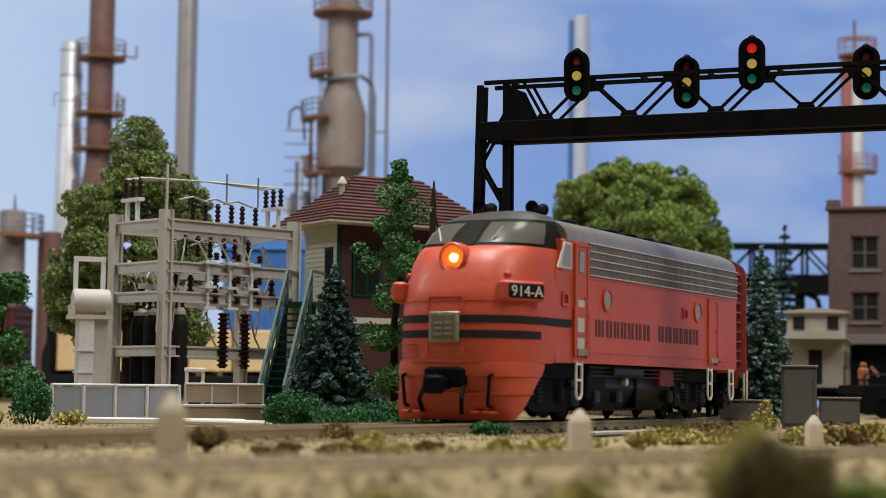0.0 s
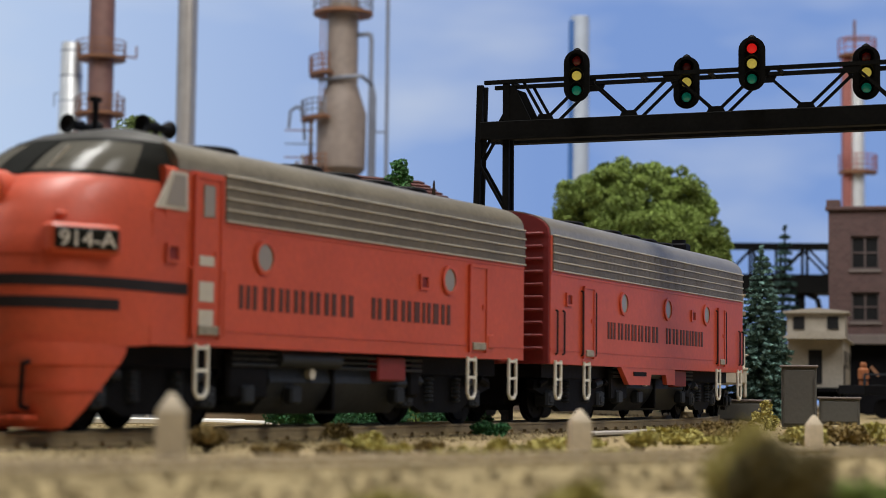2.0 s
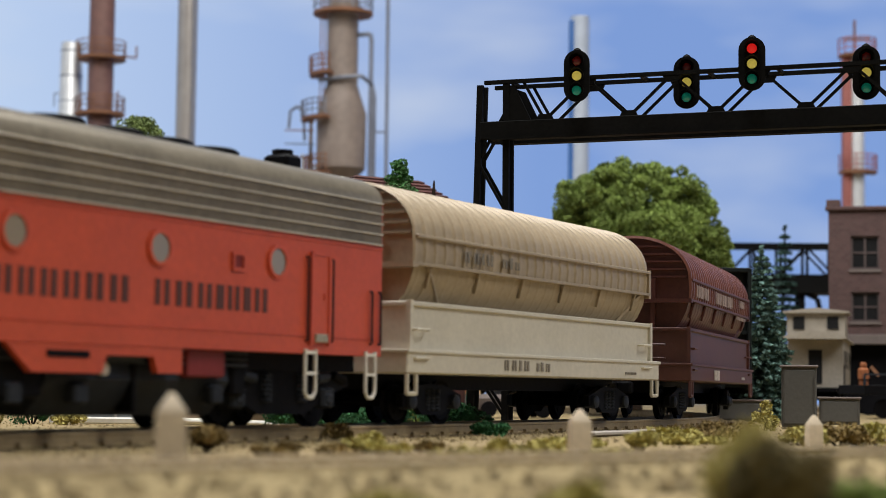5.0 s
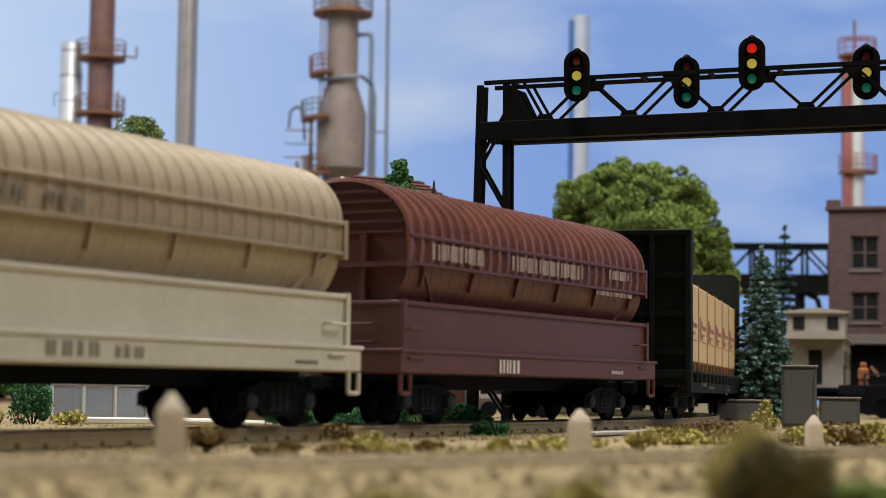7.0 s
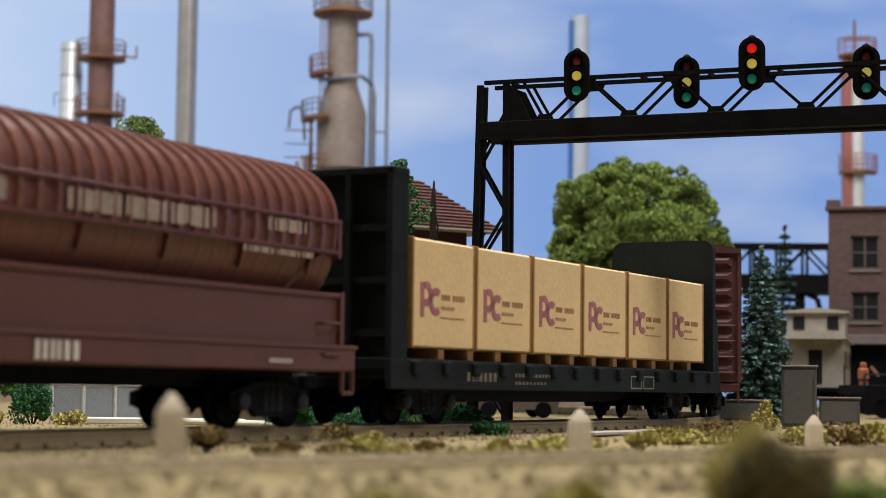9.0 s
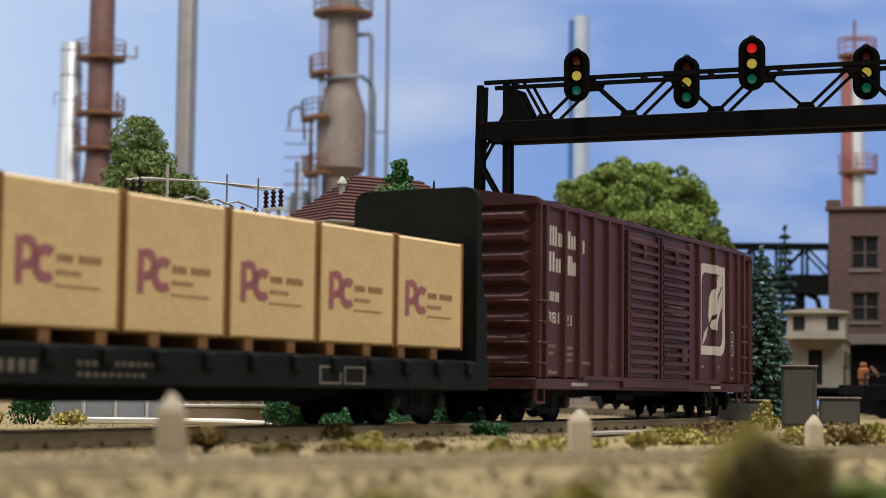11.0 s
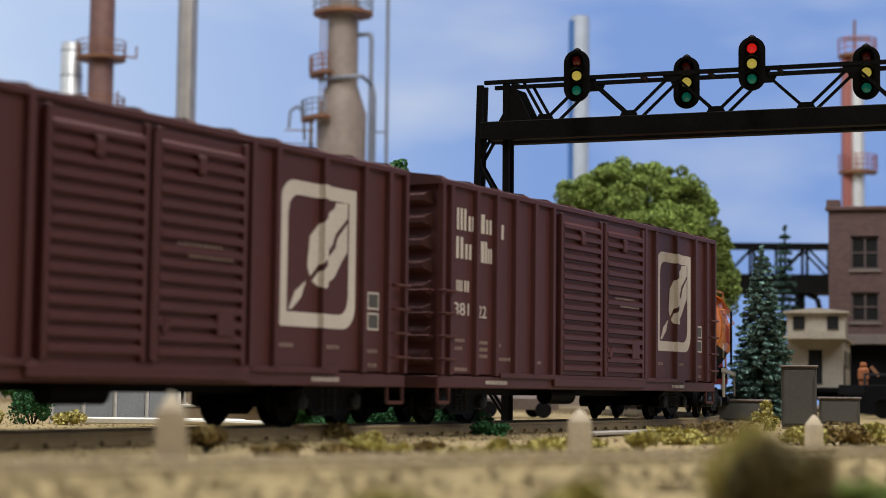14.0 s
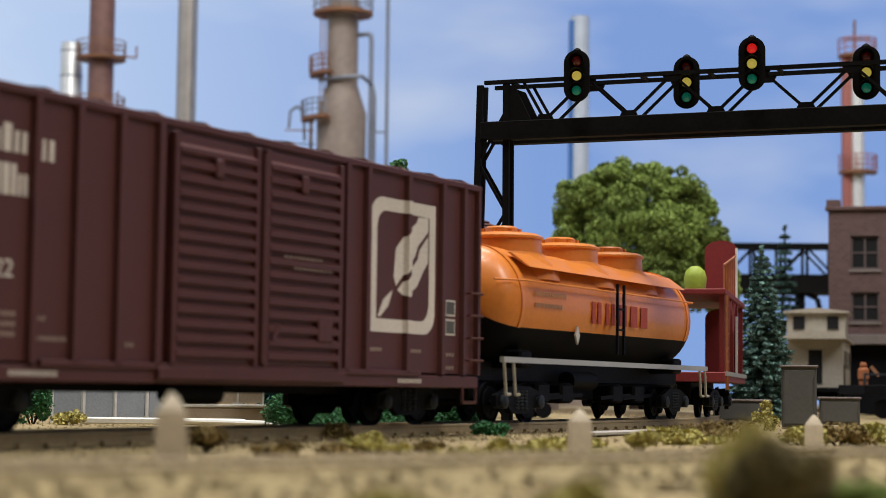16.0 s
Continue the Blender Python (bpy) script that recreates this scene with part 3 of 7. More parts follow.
    porthole(c, 5.24, 2.87, y)
    porthole(c, 11.56, 2.87, y)
    for x in (10.4, 2.6):
        hatch(c, x, 2.62, y)
    part("hatch", G().box(13.1, 13.4, y - 0.08, y, 1.55, 1.85, 0.03), RED, c)
    part("lettering", stems(LETTERS, 4.45, 11.7, 1.98, 0.4, y), LETTER_DARK, c, "dark lettering along the flank")
    for z in (1.62, 3.32):
        part("rivet_strip", G().box(4.1, 14.85, y - 0.018, y, z - 0.02, z + 0.02), RED, c)
    for x in (3.55, 12.5, 14.3):
        step_ladder(c, x)
    # roof gear
    roof_fans(c, (5.6, 8.3, 9.6, 10.9, 12.2), 4.72)
    for yy, x in ((-0.55, 3.6), (0.5, 3.0)):
        h = G()
        h.turn([(0.04, 0.35), (0.06, 0.15), (0.08, -0.2), (0.16, -0.32), (0.16, -0.36), (0.02, -0.3)], (x, yy, 4.92), "x", 16)
        h.turn([(0.04, -0.15), (0.07, 0.2), (0.15, 0.36), (0.15, 0.4), (0.02, 0.34)], (x + 0.1, yy + 0.1, 4.94), "x", 16)
        h.cyl((x, yy, 4.6), (x, yy, 5.0), 0.05, 8)
        part("air_horn", h, BLACK, c, "black trumpet horn")
    part("aerial", G().cyl((2.75, 0, 4.75), (2.75, 0, 5.3), 0.05, 8).box(2.65, 2.85, -0.05, 0.05, 5.25, 5.33), BLACK, c)
    underside(c, 5.9, 10.5)
    add_truck(c, 3.0, 2.74, 0.5, True)
    add_truck(c, 12.14, 2.74, 0.5, True)
    coupler(c, 14.7, 1)
    return c


def booster_unit(s):
    c = car("booster_locomotive", s, 3.0, 9.14, "vermilion cabless diesel booster unit with three portholes, on the rails", "locomotive", "train")
    y = -1.6
    part("body", G().prism([(-1.6, 1.3), (-1.6, 4.12), (1.6, 4.12), (1.6, 1.3)], 0.35, 14.6), RED, c)
    part("roof", G().prism(roof_profile(1.6, 4.1, 4.72, 18), 0.36, 14.59), ROOF, c, "weathered grey roof")
    part("end_wall", G().prism([(-1.58, 1.3), (-1.58, 4.1)] + roof_profile(1.58, 4.1, 4.69)[::-1][1:-1] + [(1.58, 4.1), (1.58, 1.3)], 0.28, 0.36), RED_DARK, c)
    for z in np.arange(1.6, 4.4, 0.28):
        part("end_rib", G().box(0.22, 0.29, -1.45, 1.45, z, z + 0.07, 0.02), RED_DARK, c)
    part("end_diaphragm", G().box(-0.1, 0.3, -0.6, 0.6, 1.3, 3.7, 0.04), RED_DARK, c)
    side_grille(c, 0.45, 14.55, 3.36, 4.13, y)
    for x in (4.84, 8.03, 11.19):
        porthole(c, x, 2.83, y)
    panel_door(c, 2.24, 2.85, 1.48, 3.06, y, RED)
    panel_door(c, 12.22, 12.78, 1.48, 3.03, y, RED)
    for x in (0.65, 1.05, 2.15, 2.95, 12.1, 12.88, 14.2, 14.5):
        hand_rail(c, x, y, 1.5, 2.5 if x in (0.65, 1.05, 14.2, 14.5) else 3.0, STRIPE)
    for x in (1.2, 9.9):
        hatch(c, x, 2.6, y)
    part("lettering", stems(LETTERS, 3.7, 11.0, 1.95, 0.4, y), LETTER_DARK, c, "dark lettering along the flank")
    part("skirt", G().plate([(4.74, 1.32), (8.7, 1.32), (8.7, 0.9), (8.1, 0.9), (8.0, 1.15), (6.9, 1.15), (6.8, 0.88), (5.3, 0.88)], y + 0.02, y + 0.14), RED, c)
    part("vent", G().box(5.6, 6.5, y, y + 0.03, 1.1, 1.2), BLACK, c)
    for x in (0.75, 2.44, 12.23, 14.2):
        step_ladder(c, x)
    for z in (1.62, 3.28):
        part("rivet_strip", G().box(0.36, 14.6, y - 0.018, y, z - 0.02, z + 0.02), RED, c)
    roof_fans(c, (4.6, 7.2, 8.6, 9.9, 11.2), 4.72)
    part("exhaust_box", G().box(13.35, 13.85, -0.28, 0.28, 4.66, 5.02, 0.05).cyl((13.6, 0, 5.0), (13.6, 0, 5.12), 0.2, 12), BLACK, c)
    underside(c, 5.9, 10.3)
    add_truck(c, 3.0, 2.74, 0.5, True)
    add_truck(c, 12.14, 2.74, 0.5, True)
    coupler(c, 0.4, -1)
    coupler(c, 14.5, 1)
    return c


def hood_ring(x, grow=0.0):
    pts = [(-1.05, 2.3), (-1.28, 2.55), (-1.43, 2.85), (-1.5, 3.15), (-1.52, 3.4), (-1.5, 3.66)]
    top = [(1.5 * math.cos(a), 3.66 + 1.1 * math.sin(a) ** 0.95) for a in np.linspace(math.pi, 0, 21)[1:-1]]
    right = [(-y, z) for y, z in pts[::-1]]
    ring = pts + top + right
    out = []
    for y, z in ring:
        d = Vector((y, z - 3.3)).normalized() * grow
        out.append((x, y + d.x, z + d.y))
    return out


def rib_ring(x, proud):
    """A rib stands out most over the crown and dies away below the lower rail."""
    return [(x, y + dy * k, z + dz * k) for (_, y, z), (_, y1, z1) in zip(hood_ring(x), hood_ring(x, 1.0))
            for dy, dz in ((y1 - y, z1 - z),) for k in (proud if z > 3.6 else proud * max(0.2, (z - 2.3) / 1.3),)]


def coil_car(name, s, label, hood, bin_mat, sill_mat, lettered):
    """A steel coil car: low bin, and a ribbed round hood over it."""
    L0 = 12.4
    proud = 0.075 if lettered == "white" else 0.04
    c = car(name, s, 1.9, L0 - 3.8, label, "coil car", "train")
    cover = part("hood", G().loft([hood_ring(0.42), hood_ring(11.75)]), hood, c, "ribbed round hood", smooth=40)
    n = 28
    for i in range(n + 1):
        x = 0.42 + 11.29 * i / n
        crown = slice(3, -3)
        part("hood_rib", G().loft([hood_ring(x - 0.085)[crown], rib_ring(x - 0.05, proud)[crown], rib_ring(x + 0.05, proud)[crown], hood_ring(x + 0.085)[crown]], close=False, caps=False), OXIDE_RIB if lettered == "white" else SILVER_RIB, cover)
    for i in range(n):
        x = 0.62 + 11.29 * i / n
        part("hood_crease", G().loft([[(x + w, y - 0.018 * k, z) for w, k in ((-0.06, 0), (0, 1), (0.06, 0))] for _, y, z in hood_ring(0)[:4]], close=False, caps=False), hood, cover)
    for z, d in ((3.66, 1.57), (3.12, 1.56)):
        for sgn in (-1, 1):
            part("hood_rail", G().box(0.38, 11.8, sgn * d - 0.04, sgn * d + 0.04, z - 0.035, z + 0.035, 0.01), hood, cover)
    for x in (0.39, 11.74):
        for z in np.arange(3.72, 4.65, 0.2):
            w = 1.5 * math.sqrt(max(0.05, 1 - ((z - 3.66) / 1.1) ** 2)) - 0.06
            part("hood_end_rib", G().box(x - 0.04, x + 0.04, -w, w, z, z + 0.05), hood, cover)
        part("hood_end_rail", G().box(x - 0.05, x + 0.05, -1.5, 1.5, 3.08, 3.16), hood, cover)
    for x in (0.9, 11.3):
        part("hood_bracket", G().bar((x, -1.54, 3.08), (x + (0.9 if x < 5 else -0.7), -1.22, 2.42), 0.06), hood, cover)
    for i in range(6):
        x = 1.0 + 2.0 * i
        part("hood_strut", G().bar((x, -1.53, 3.08), (x, -1.42, 2.68), 0.06), hood, cover)
    part("hood_end_flange", G().prism([(-1.6, 3.02), (-1.6, 3.72), (1.6, 3.72), (1.6, 3.02)], 11.74, 11.86), hood, cover)
    part("hood_end_flange", G().prism([(-1.6, 3.05), (-1.6, 3.16), (1.6, 3.16), (1.6, 3.05)], 0.2, 0.42), hood, cover)
    part("hood_end_post", G().box(0.26, 0.4, -0.62, -0.5, 2.4, 3.7), hood, cover)
    part("hood_end_post", G().box(0.26, 0.4, 0.5, 0.62, 2.4, 3.7), hood, cover)
    # bin and sills
    b = part("bin", G().box(0.22, 11.95, -1.5, 1.5, 1.3, 2.36, 0.02), bin_mat, c)
    part("bin_rim", G().box(0.17, 12.0, -1.56, 1.56, 2.3, 2.4, 0.02), bin_mat, b)
    for k in (0.22, 11.95):
        for sgn in (-1, 1):
            part("corner_post", G().box(k - 0.06, k + 0.06, sgn * 1.53 - 0.05, sgn * 1.53 + 0.05, 1.3, 2.42), bin_mat, b)
    part("side_sill", G().box(0.0, 12.35, -1.62, 1.62, 1.0, 1.45, 0.03), sill_mat, c)
    part("sill_lip", G().box(-0.02, 12.37, -1.66, 1.66, 1.4, 1.47, 0.01), sill_mat, c)
    part("underframe", G().box(0.5, 11.9, -0.55, 0.55, 0.7, 1.02), BLACK, c)
    for x, d in ((0.05, 1), (12.3, -1)):
        for sgn in (-1, 1):
            part("stirrup_step", G().tube([(x, sgn * 1.58, 1.0), (x, sgn * 1.58, 0.62), (x + 0.34 * d, sgn * 1.58, 0.62), (x + 0.34 * d, sgn * 1.58, 1.0)], 0.045, 6), sill_mat, c)
    for x in (0.45, 11.45):
        for z in (1.3, 1.85):
            part("grab_iron", G().tube([(x - 0.2, -1.52, z), (x - 0.2, -1.66, z), (x + 0.3, -1.66, z), (x + 0.3, -1.52, z)], 0.028, 6), sill_mat, c)
    for z in (1.6, 1.95):
        part("grab_iron", G().tube([(0.2, -0.9, z), (0.1, -0.9, z), (0.1, 0.2, z), (0.2, 0.2, z)], 0.028, 6), bin_mat, c)
    if lettered == "white":
        for x0, x1, z0, z1, k in ((1.2, 3.4, 3.24, 3.56, 6), (4.6, 8.2, 3.24, 3.56, 10), (9.6, 10.8, 3.36, 3.58, 4), (8.9, 11.0, 2.96, 3.06, 8)):
            g = G()
            for i in range(k):
                a = x0 + (x1 - x0) * i / k
                w = (x1 - x0) / k
                g.box(a, a + w * (0.3 + 0.25 * (i % 3)), -1.585, -1.57, z0, z1)
                g.box(a + w * 0.62, a + w * 0.84, -1.585, -1.57, z0 + 0.1 * (i % 2) * (z1 - z0), z1)
            part("lettering", g, LETTER_WORN, c, "worn white lettering")
        part("lettering", bars([1, 0.8, 1.2], 3.9, 4.9, 1.06, 1.34, -1.64, 0.24), LETTER_WHITE, c)
        part("lettering", bars([1, 1, 1, 1], 9.6, 10.3, 1.12, 1.2, -1.64, 0.24), LETTER_WHITE, c)
    else:
        part("lettering", stems([(1, 1, 2), (1, 1, 2), (0.5, 1, 1), (1.1, 1, 2), (0.7, 1, 0), (0.9, 0.8, 2), (0.6, 1, 1), (0.9, 0.7, 2)], 2.2, 4.8, 3.26, 0.24, -1.575, 0.45), GREY_STENCIL, c, "worn grey lettering")
        part("lettering", stems([(1, 1, 2), (1, 1, 2), (0.6, 1, 1), (1.1, 1, 2), (0.7, 1, 0), (0.6, 0.8, 1), (0.6, 0.9, 1), (1, 0.8, 2)], 3.9, 6.2, 1.12, 0.22, -1.63, 0.45), GREY_STENCIL, c)
        part("lettering", bars([1, 1, 1, 1], 10.2, 10.9, 1.12, 1.18, -1.63, 0.24), GREY_STENCIL, c)
    add_truck(c, 1.9, 1.75, 0.44, False)
    add_truck(c, L0 - 1.9, 1.75, 0.44, False)
    coupler(c, 0.1, -1)
    coupler(c, L0 - 0.1, 1)
    return c


def bulkhead_flat(s):
    c = car("bulkhead_flat_car", s, 2.2, 13.5, "black-green bulkhead flat car loaded with wrapped crates", "flat car", "train")
    L0 = 17.95
    part("deck", G().box(0.1, L0 - 0.1, -1.42, 1.42, 1.08, 1.3, 0.02), BLACK_GREEN, c)
    for sgn in (-1, 1):
        part("side_sill", G().box(0.0, L0, sgn * 1.46 - 0.06, sgn * 1.46 + 0.06, 0.7, 1.28, 0.02), BLACK_GREEN, c)
    for i in range(14):
        x = 0.9 + i * (L0 - 1.8) / 13
        part("stake_pocket", G().box(x - 0.14, x + 0.14, -1.62, -1.5, 0.98, 1.26, 0.03), BLACK_GREEN, c)
        if 0 < i < 13:
            part("dunnage", G().box(x - 0.12, x + 0.12, -1.42, 1.42, 1.3, 1.5), WOOD, c)
    # bulkheads
    b = part("bulkhead", G().box(0.22, 0.42, -1.5, 1.5, 0.9, 4.88, 0.03), BLACK_GREEN, c, "tall dark steel bulkhead")
    for yy in (-1.44, -0.5, 0.5, 1.44):
        part("bulkhead_post", G().box(0.02, 0.64 if abs(yy) > 1 else 0.3, yy - 0.07, yy + 0.07, 0.8, 4.9, 0.02), BLACK_GREEN, b)
    part("bulkhead_rim", G().box(0.02, 0.66, -1.52, 1.52, 4.78, 4.94, 0.03), BLACK_GREEN, b)
    for z in (1.7, 2.7, 3.7):
        part("bulkhead_rail", G().box(0.1, 0.24, -1.45, 1.45, z, z + 0.14), BLACK_GREEN, b)
    arc = [(1.5 - 0.3 * (1 - math.cos(a)), 4.6 + 0.3 * math.sin(a)) for a in np.linspace(0, math.pi / 2, 6)]
    prof = [(-1.5, 0.9), (-1.5, 4.6)] + [(-yy, z) for yy, z in arc[1:]] + arc[::-1] + [(1.5, 0.9)]
    b = part("bulkhead", G().prism(prof, 17.42, 17.62), BLACK_GREEN, c, "tall dark steel bulkhead")
    for yy in (-1.42, -0.5, 0.5, 1.42):
        part("bulkhead_post", G().plate([(17.6, 0.9), (17.6, 3.2), (17.9, 2.4), (17.94, 0.9)], yy - 0.06, yy + 0.06), BLACK_GREEN, b)
    part("lettering", bars([1, 1, 0.5, 1, 1, 1, 1], 3.0, 4.4, 0.88, 1.06, -1.525, 0.5), GREY_STENCIL, c, "small pale lettering")
    part("lettering", bars([1] * 12, 5.2, 7.2, 0.99, 1.06, -1.525, 0.5), GREY_STENCIL, c)
    part("lettering", bars([1] * 9, 5.2, 6.8, 0.83, 0.89, -1.525, 0.5), GREY_STENCIL, c)
    g = G()
    for x in (11.6, 12.4):
        g.box(x, x + 0.04, -1.526, -1.516, 0.78, 1.1)
        g.box(x + 0.66, x + 0.7, -1.526, -1.516, 0.78, 1.1)
        g.box(x, x + 0.7, -1.526, -1.516, 0.78, 0.81)
        g.box(x, x + 0.7, -1.526, -1.516, 1.07, 1.1)
    part("stencil", g, GREY_STENCIL, c)
    part("underframe", G().plate([(1.0, 0.95), (17.0, 0.95), (17.0, 0.75), (12.5, 0.45), (5.5, 0.45), (1.0, 0.75)], -0.5, 0.5), BLACK, c)
    add_truck(c, 2.2, 1.75, 0.44, False)
    add_truck(c, 15.7, 1.75, 0.44, False)
    coupler(c, 0.1, -1)
    coupler(c, L0 - 0.1, 1)
    # the load: six wrapped crates
    first = thing("crate", c.matrix_world, "tan wrapped crate with a purple printed mark, on the flat car", "crate", "crates on the flat car")
    part("wrap", G().box(0.03, 2.65, -1.36, 1.36, 0.02, 2.16, 0.04), CRATE, first)
    for x in (0.06, 2.6):
        part("edge_strap", G().box(x - 0.035, x + 0.035, -1.375, 1.375, 0.0, 2.175, 0.01), CRATE_EDGE, first)
    g = G()
    g.box(0.36, 0.5, -1.373, -1.36, 0.62, 1.3)
    for cx, cz, r, thick, a0, a1 in ((0.58, 1.08, 0.25, 0.14, -110, 110), (0.98, 0.94, 0.28, 0.15, 50, 310)):
        aa = [radians(a0 + (a1 - a0) * k / 14) for k in range(15)]
        g.loft([[(cx + q * math.cos(a), yy, cz + q * math.sin(a)) for q, yy in ((r, -1.36), (r, -1.373), (r - thick, -1.373), (r - thick, -1.36))] for a in aa])
    part("mark", g, PURPLE, first, "purple round monogram shape")
    g = bars([1, 1, 0.6, 1, 0, 1, 1, 1, 1, 1], 1.2, 2.2, 0.98, 1.1, -1.362, 0.4)
    g.box(1.2, 1.75, -1.374, -1.362, 0.8, 0.86)
    g.box(1.2, 2.15, -1.374, -1.362, 0.62, 0.65)
    part("print", g, FAINT, first)
    for i in range(6):
        off = pose((1.02 + 2.68 * i) * S, 0, 1.5 * S)
        ob = first if i == 0 else copy_thing(first, c.matrix_world @ off)
        ob.matrix_world = c.matrix_world @ off
        MOVERS.append((ob, s, 2.2, 13.5, off))
    return c


def boxcar(s, number):
    c = car("boxcar", s, 1.7, 12.2, "maroon outside-braced boxcar with double doors and white markings", "boxcar", "train")
    y = -1.56
    part("body", G().box(0.06, 15.54, -1.56, 1.56, 1.02, 4.8, 0.01), MAROON, c)
    part("roof", G().prism([(-1.64, 4.76), (-1.64, 4.86), (-1.4, 4.93), (0, 5.12), (1.4, 4.93), (1.64, 4.86), (1.64, 4.76)], -0.02, 15.62), MAROON, c)
    for i in range(13):
        x = 0.4 + i * 14.8 / 12
        part("roof_rib", G().prism([(-1.6, 4.86), (-1.4, 4.97), (0, 5.16), (1.4, 4.97), (1.6, 4.86)], x - 0.05, x + 0.05), MAROON, c)
    part("side_sill", G().box(0.0, 15.6, -1.6, 1.6, 0.74, 0.98, 0.02), MAROON, c)
    part("sill_lip", G().box(2.6, 13.2, -1.66, 1.66, 0.96, 1.06, 0.01), MAROON, c)
    part("door_sill", G().box(5.2, 10.5, -1.68, -1.5, 0.8, 1.0, 0.02), MAROON, c)
    ribs = (0.08, 0.45, 1.55, 2.44, 3.33, 4.28, 5.2, 10.55, 11.26, 12.72, 14.06, 14.93, 15.52)
    for x in ribs:
        for sgn in (-1, 1):
            w = 0.09 if 0.2 < x < 15.4 else 0.07
            g = G().loft([[(x - w, sgn * 1.55, z), (x - w * 0.7, sgn * 1.66, z), (x + w * 0.7, sgn * 1.66, z), (x + w, sgn * 1.55, z)] for z in (1.0, 4.78)])
            part("side_post", g, MAROON, c)
    # plug doors
    for x0, x1 in ((5.46, 7.74), (7.92, 10.29)):
        d = part("door", G().box(x0, x1, y - 0.08, y, 1.06, 4.66, 0.015), MAROON, c)
        for i in range(15):
            z = 1.16 + i * 0.228
            part("door_panel_rib", G().prism([(y - 0.08, z), (y - 0.165, z + 0.015), (y - 0.165, z + 0.1), (y - 0.08, z + 0.17)], x0 + 0.1, x1 - 0.1), MAROON, d)
        for k in (x0 + 0.05, x1 - 0.05):
            part("door_stile", G().box(k - 0.06, k + 0.06, y - 0.15, y - 0.06, 1.06, 4.68, 0.01), MAROON, d)
        part("door_keeper", G().box(x0 + 1.0, x0 + 1.2, y - 0.2, y - 0.1, 4.05, 4.35, 0.02), MAROON, d)
    part("lock_box", G().box(9.5, 9.95, y - 0.18, y - 0.1, 1.5, 1.95, 0.02), MAROON, c)
    part("lock_bar", G().cyl((7.83, y - 0.16, 1.1), (7.83, y - 0.16, 4.6), 0.035, 8), MAROON, c)
    part("lock_handle", G().bar((8.1, y - 0.18, 1.5), (8.3, y - 0.18, 1.75), 0.06), MAROON, c)
    # ends
    for x, d in ((0.06, -1), (15.54, 1)):
        for i in range(8):
            z = 1.2 + i * 0.45
            g = G().loft([[(x, -1.4, z), (x, -1.4, z + 0.3), (x, 1.4, z + 0.3), (x, 1.4, z)], [(x + 0.11 * d, -1.25, z + 0.1), (x + 0.11 * d, -1.25, z + 0.2), (x + 0.11 * d, 1.25, z + 0.2), (x + 0.11 * d, 1.25, z + 0.1)]])
            part("end_corrugation", g, MAROON, c)
    # ladders and steps
    for x0, x1 in ((0.04, 0.5), (15.0, 15.56)):
        for z in (1.3, 1.75, 2.2, 2.65):
            part("ladder_rung", G().tube([(x0, -1.56, z), (x0, -1.72, z), (x1, -1.72, z), (x1, -1.56, z)], 0.026, 6), MAROON, c)
        part("stirrup_step", G().tube([(x0, -1.56, 0.8), (x0, -1.56, 0.45), (x1, -1.56, 0.45), (x1, -1.56, 0.8)], 0.035, 6), MAROON, c)
    for z in (1.3, 1.75, 2.2, 2.65):
        part("ladder_rung", G().tube([(0.05, -1.45, z), (-0.1, -1.45, z), (-0.1, -0.9, z), (0.05, -0.9, z)], 0.026, 6), MAROON, c)
    # markings: plain shapes, and the running number
    tall, low = 1.0, 0.7
    part("lettering", stems([(1.5, tall, 3), (0.9, low, 2), (0.7, low, 1), (0.6, 0.9, 1), (0.9, low, 2)], 0.7, 2.32, 3.92, 0.44, y, 0.25), LETTER_WHITE, c, "white lettering between the posts")
    part("lettering", stems([(0.9, low, 2)], 2.54, 2.88, 3.87, 0.44, y, 0.2), LETTER_WHITE, c)
    part("lettering", stems([(1.0, tall, 2), (0.9, low, 2)], 0.7, 1.44, 3.34, 0.44, y, 0.25), LETTER_WHITE, c)
    part("lettering", stems([(0.45, tall, 1), (0.7, tall, 1), (0.45, tall, 1), (0.9, low, 2)], 1.68, 2.34, 3.32, 0.44, y, 0.25), LETTER_WHITE, c)
    part("lettering", stems([(1.2, 1, 3), (0.9, 1, 2)], 0.72, 1.34, 2.68, 0.22, y, 0.3), LETTER_WHITE, c)
    part("running_number", words("381", 0.7, y - 0.006, 2.2, 0.26, 0.62), LETTER_WHITE, c)
    part("running_number", words(number, 1.72, y - 0.006, 2.18, 0.26, 0.36), LETTER_WHITE, c)
    for x, z, n in ((0.72, 1.66, 4), (0.72, 1.5, 3), (1.72, 1.64, 4), (1.72, 1.5, 4), (1.72, 1.36, 4), (2.56, 1.6, 2), (2.56, 1.32, 6), (4.5, 1.28, 2), (11.45, 1.4, 4), (12.9, 1.4, 4), (14.2, 1.36, 4), (0.72, 1.08, 5), (14.3, 1.1, 3)):
        part("stencil", bars([1] * n, x, x + 0.11 * n, z, z + 0.07, y, 0.4), LETTER_WORN, c)
    for x in (8.4, 8.7):
        part("stencil", bars([1] * 9, x, x + 1.2, 2.9 if x < 8.6 else 2.72, 2.94 if x < 8.6 else 2.76, y - 0.166, 0.5), LETTER_WORN, c)
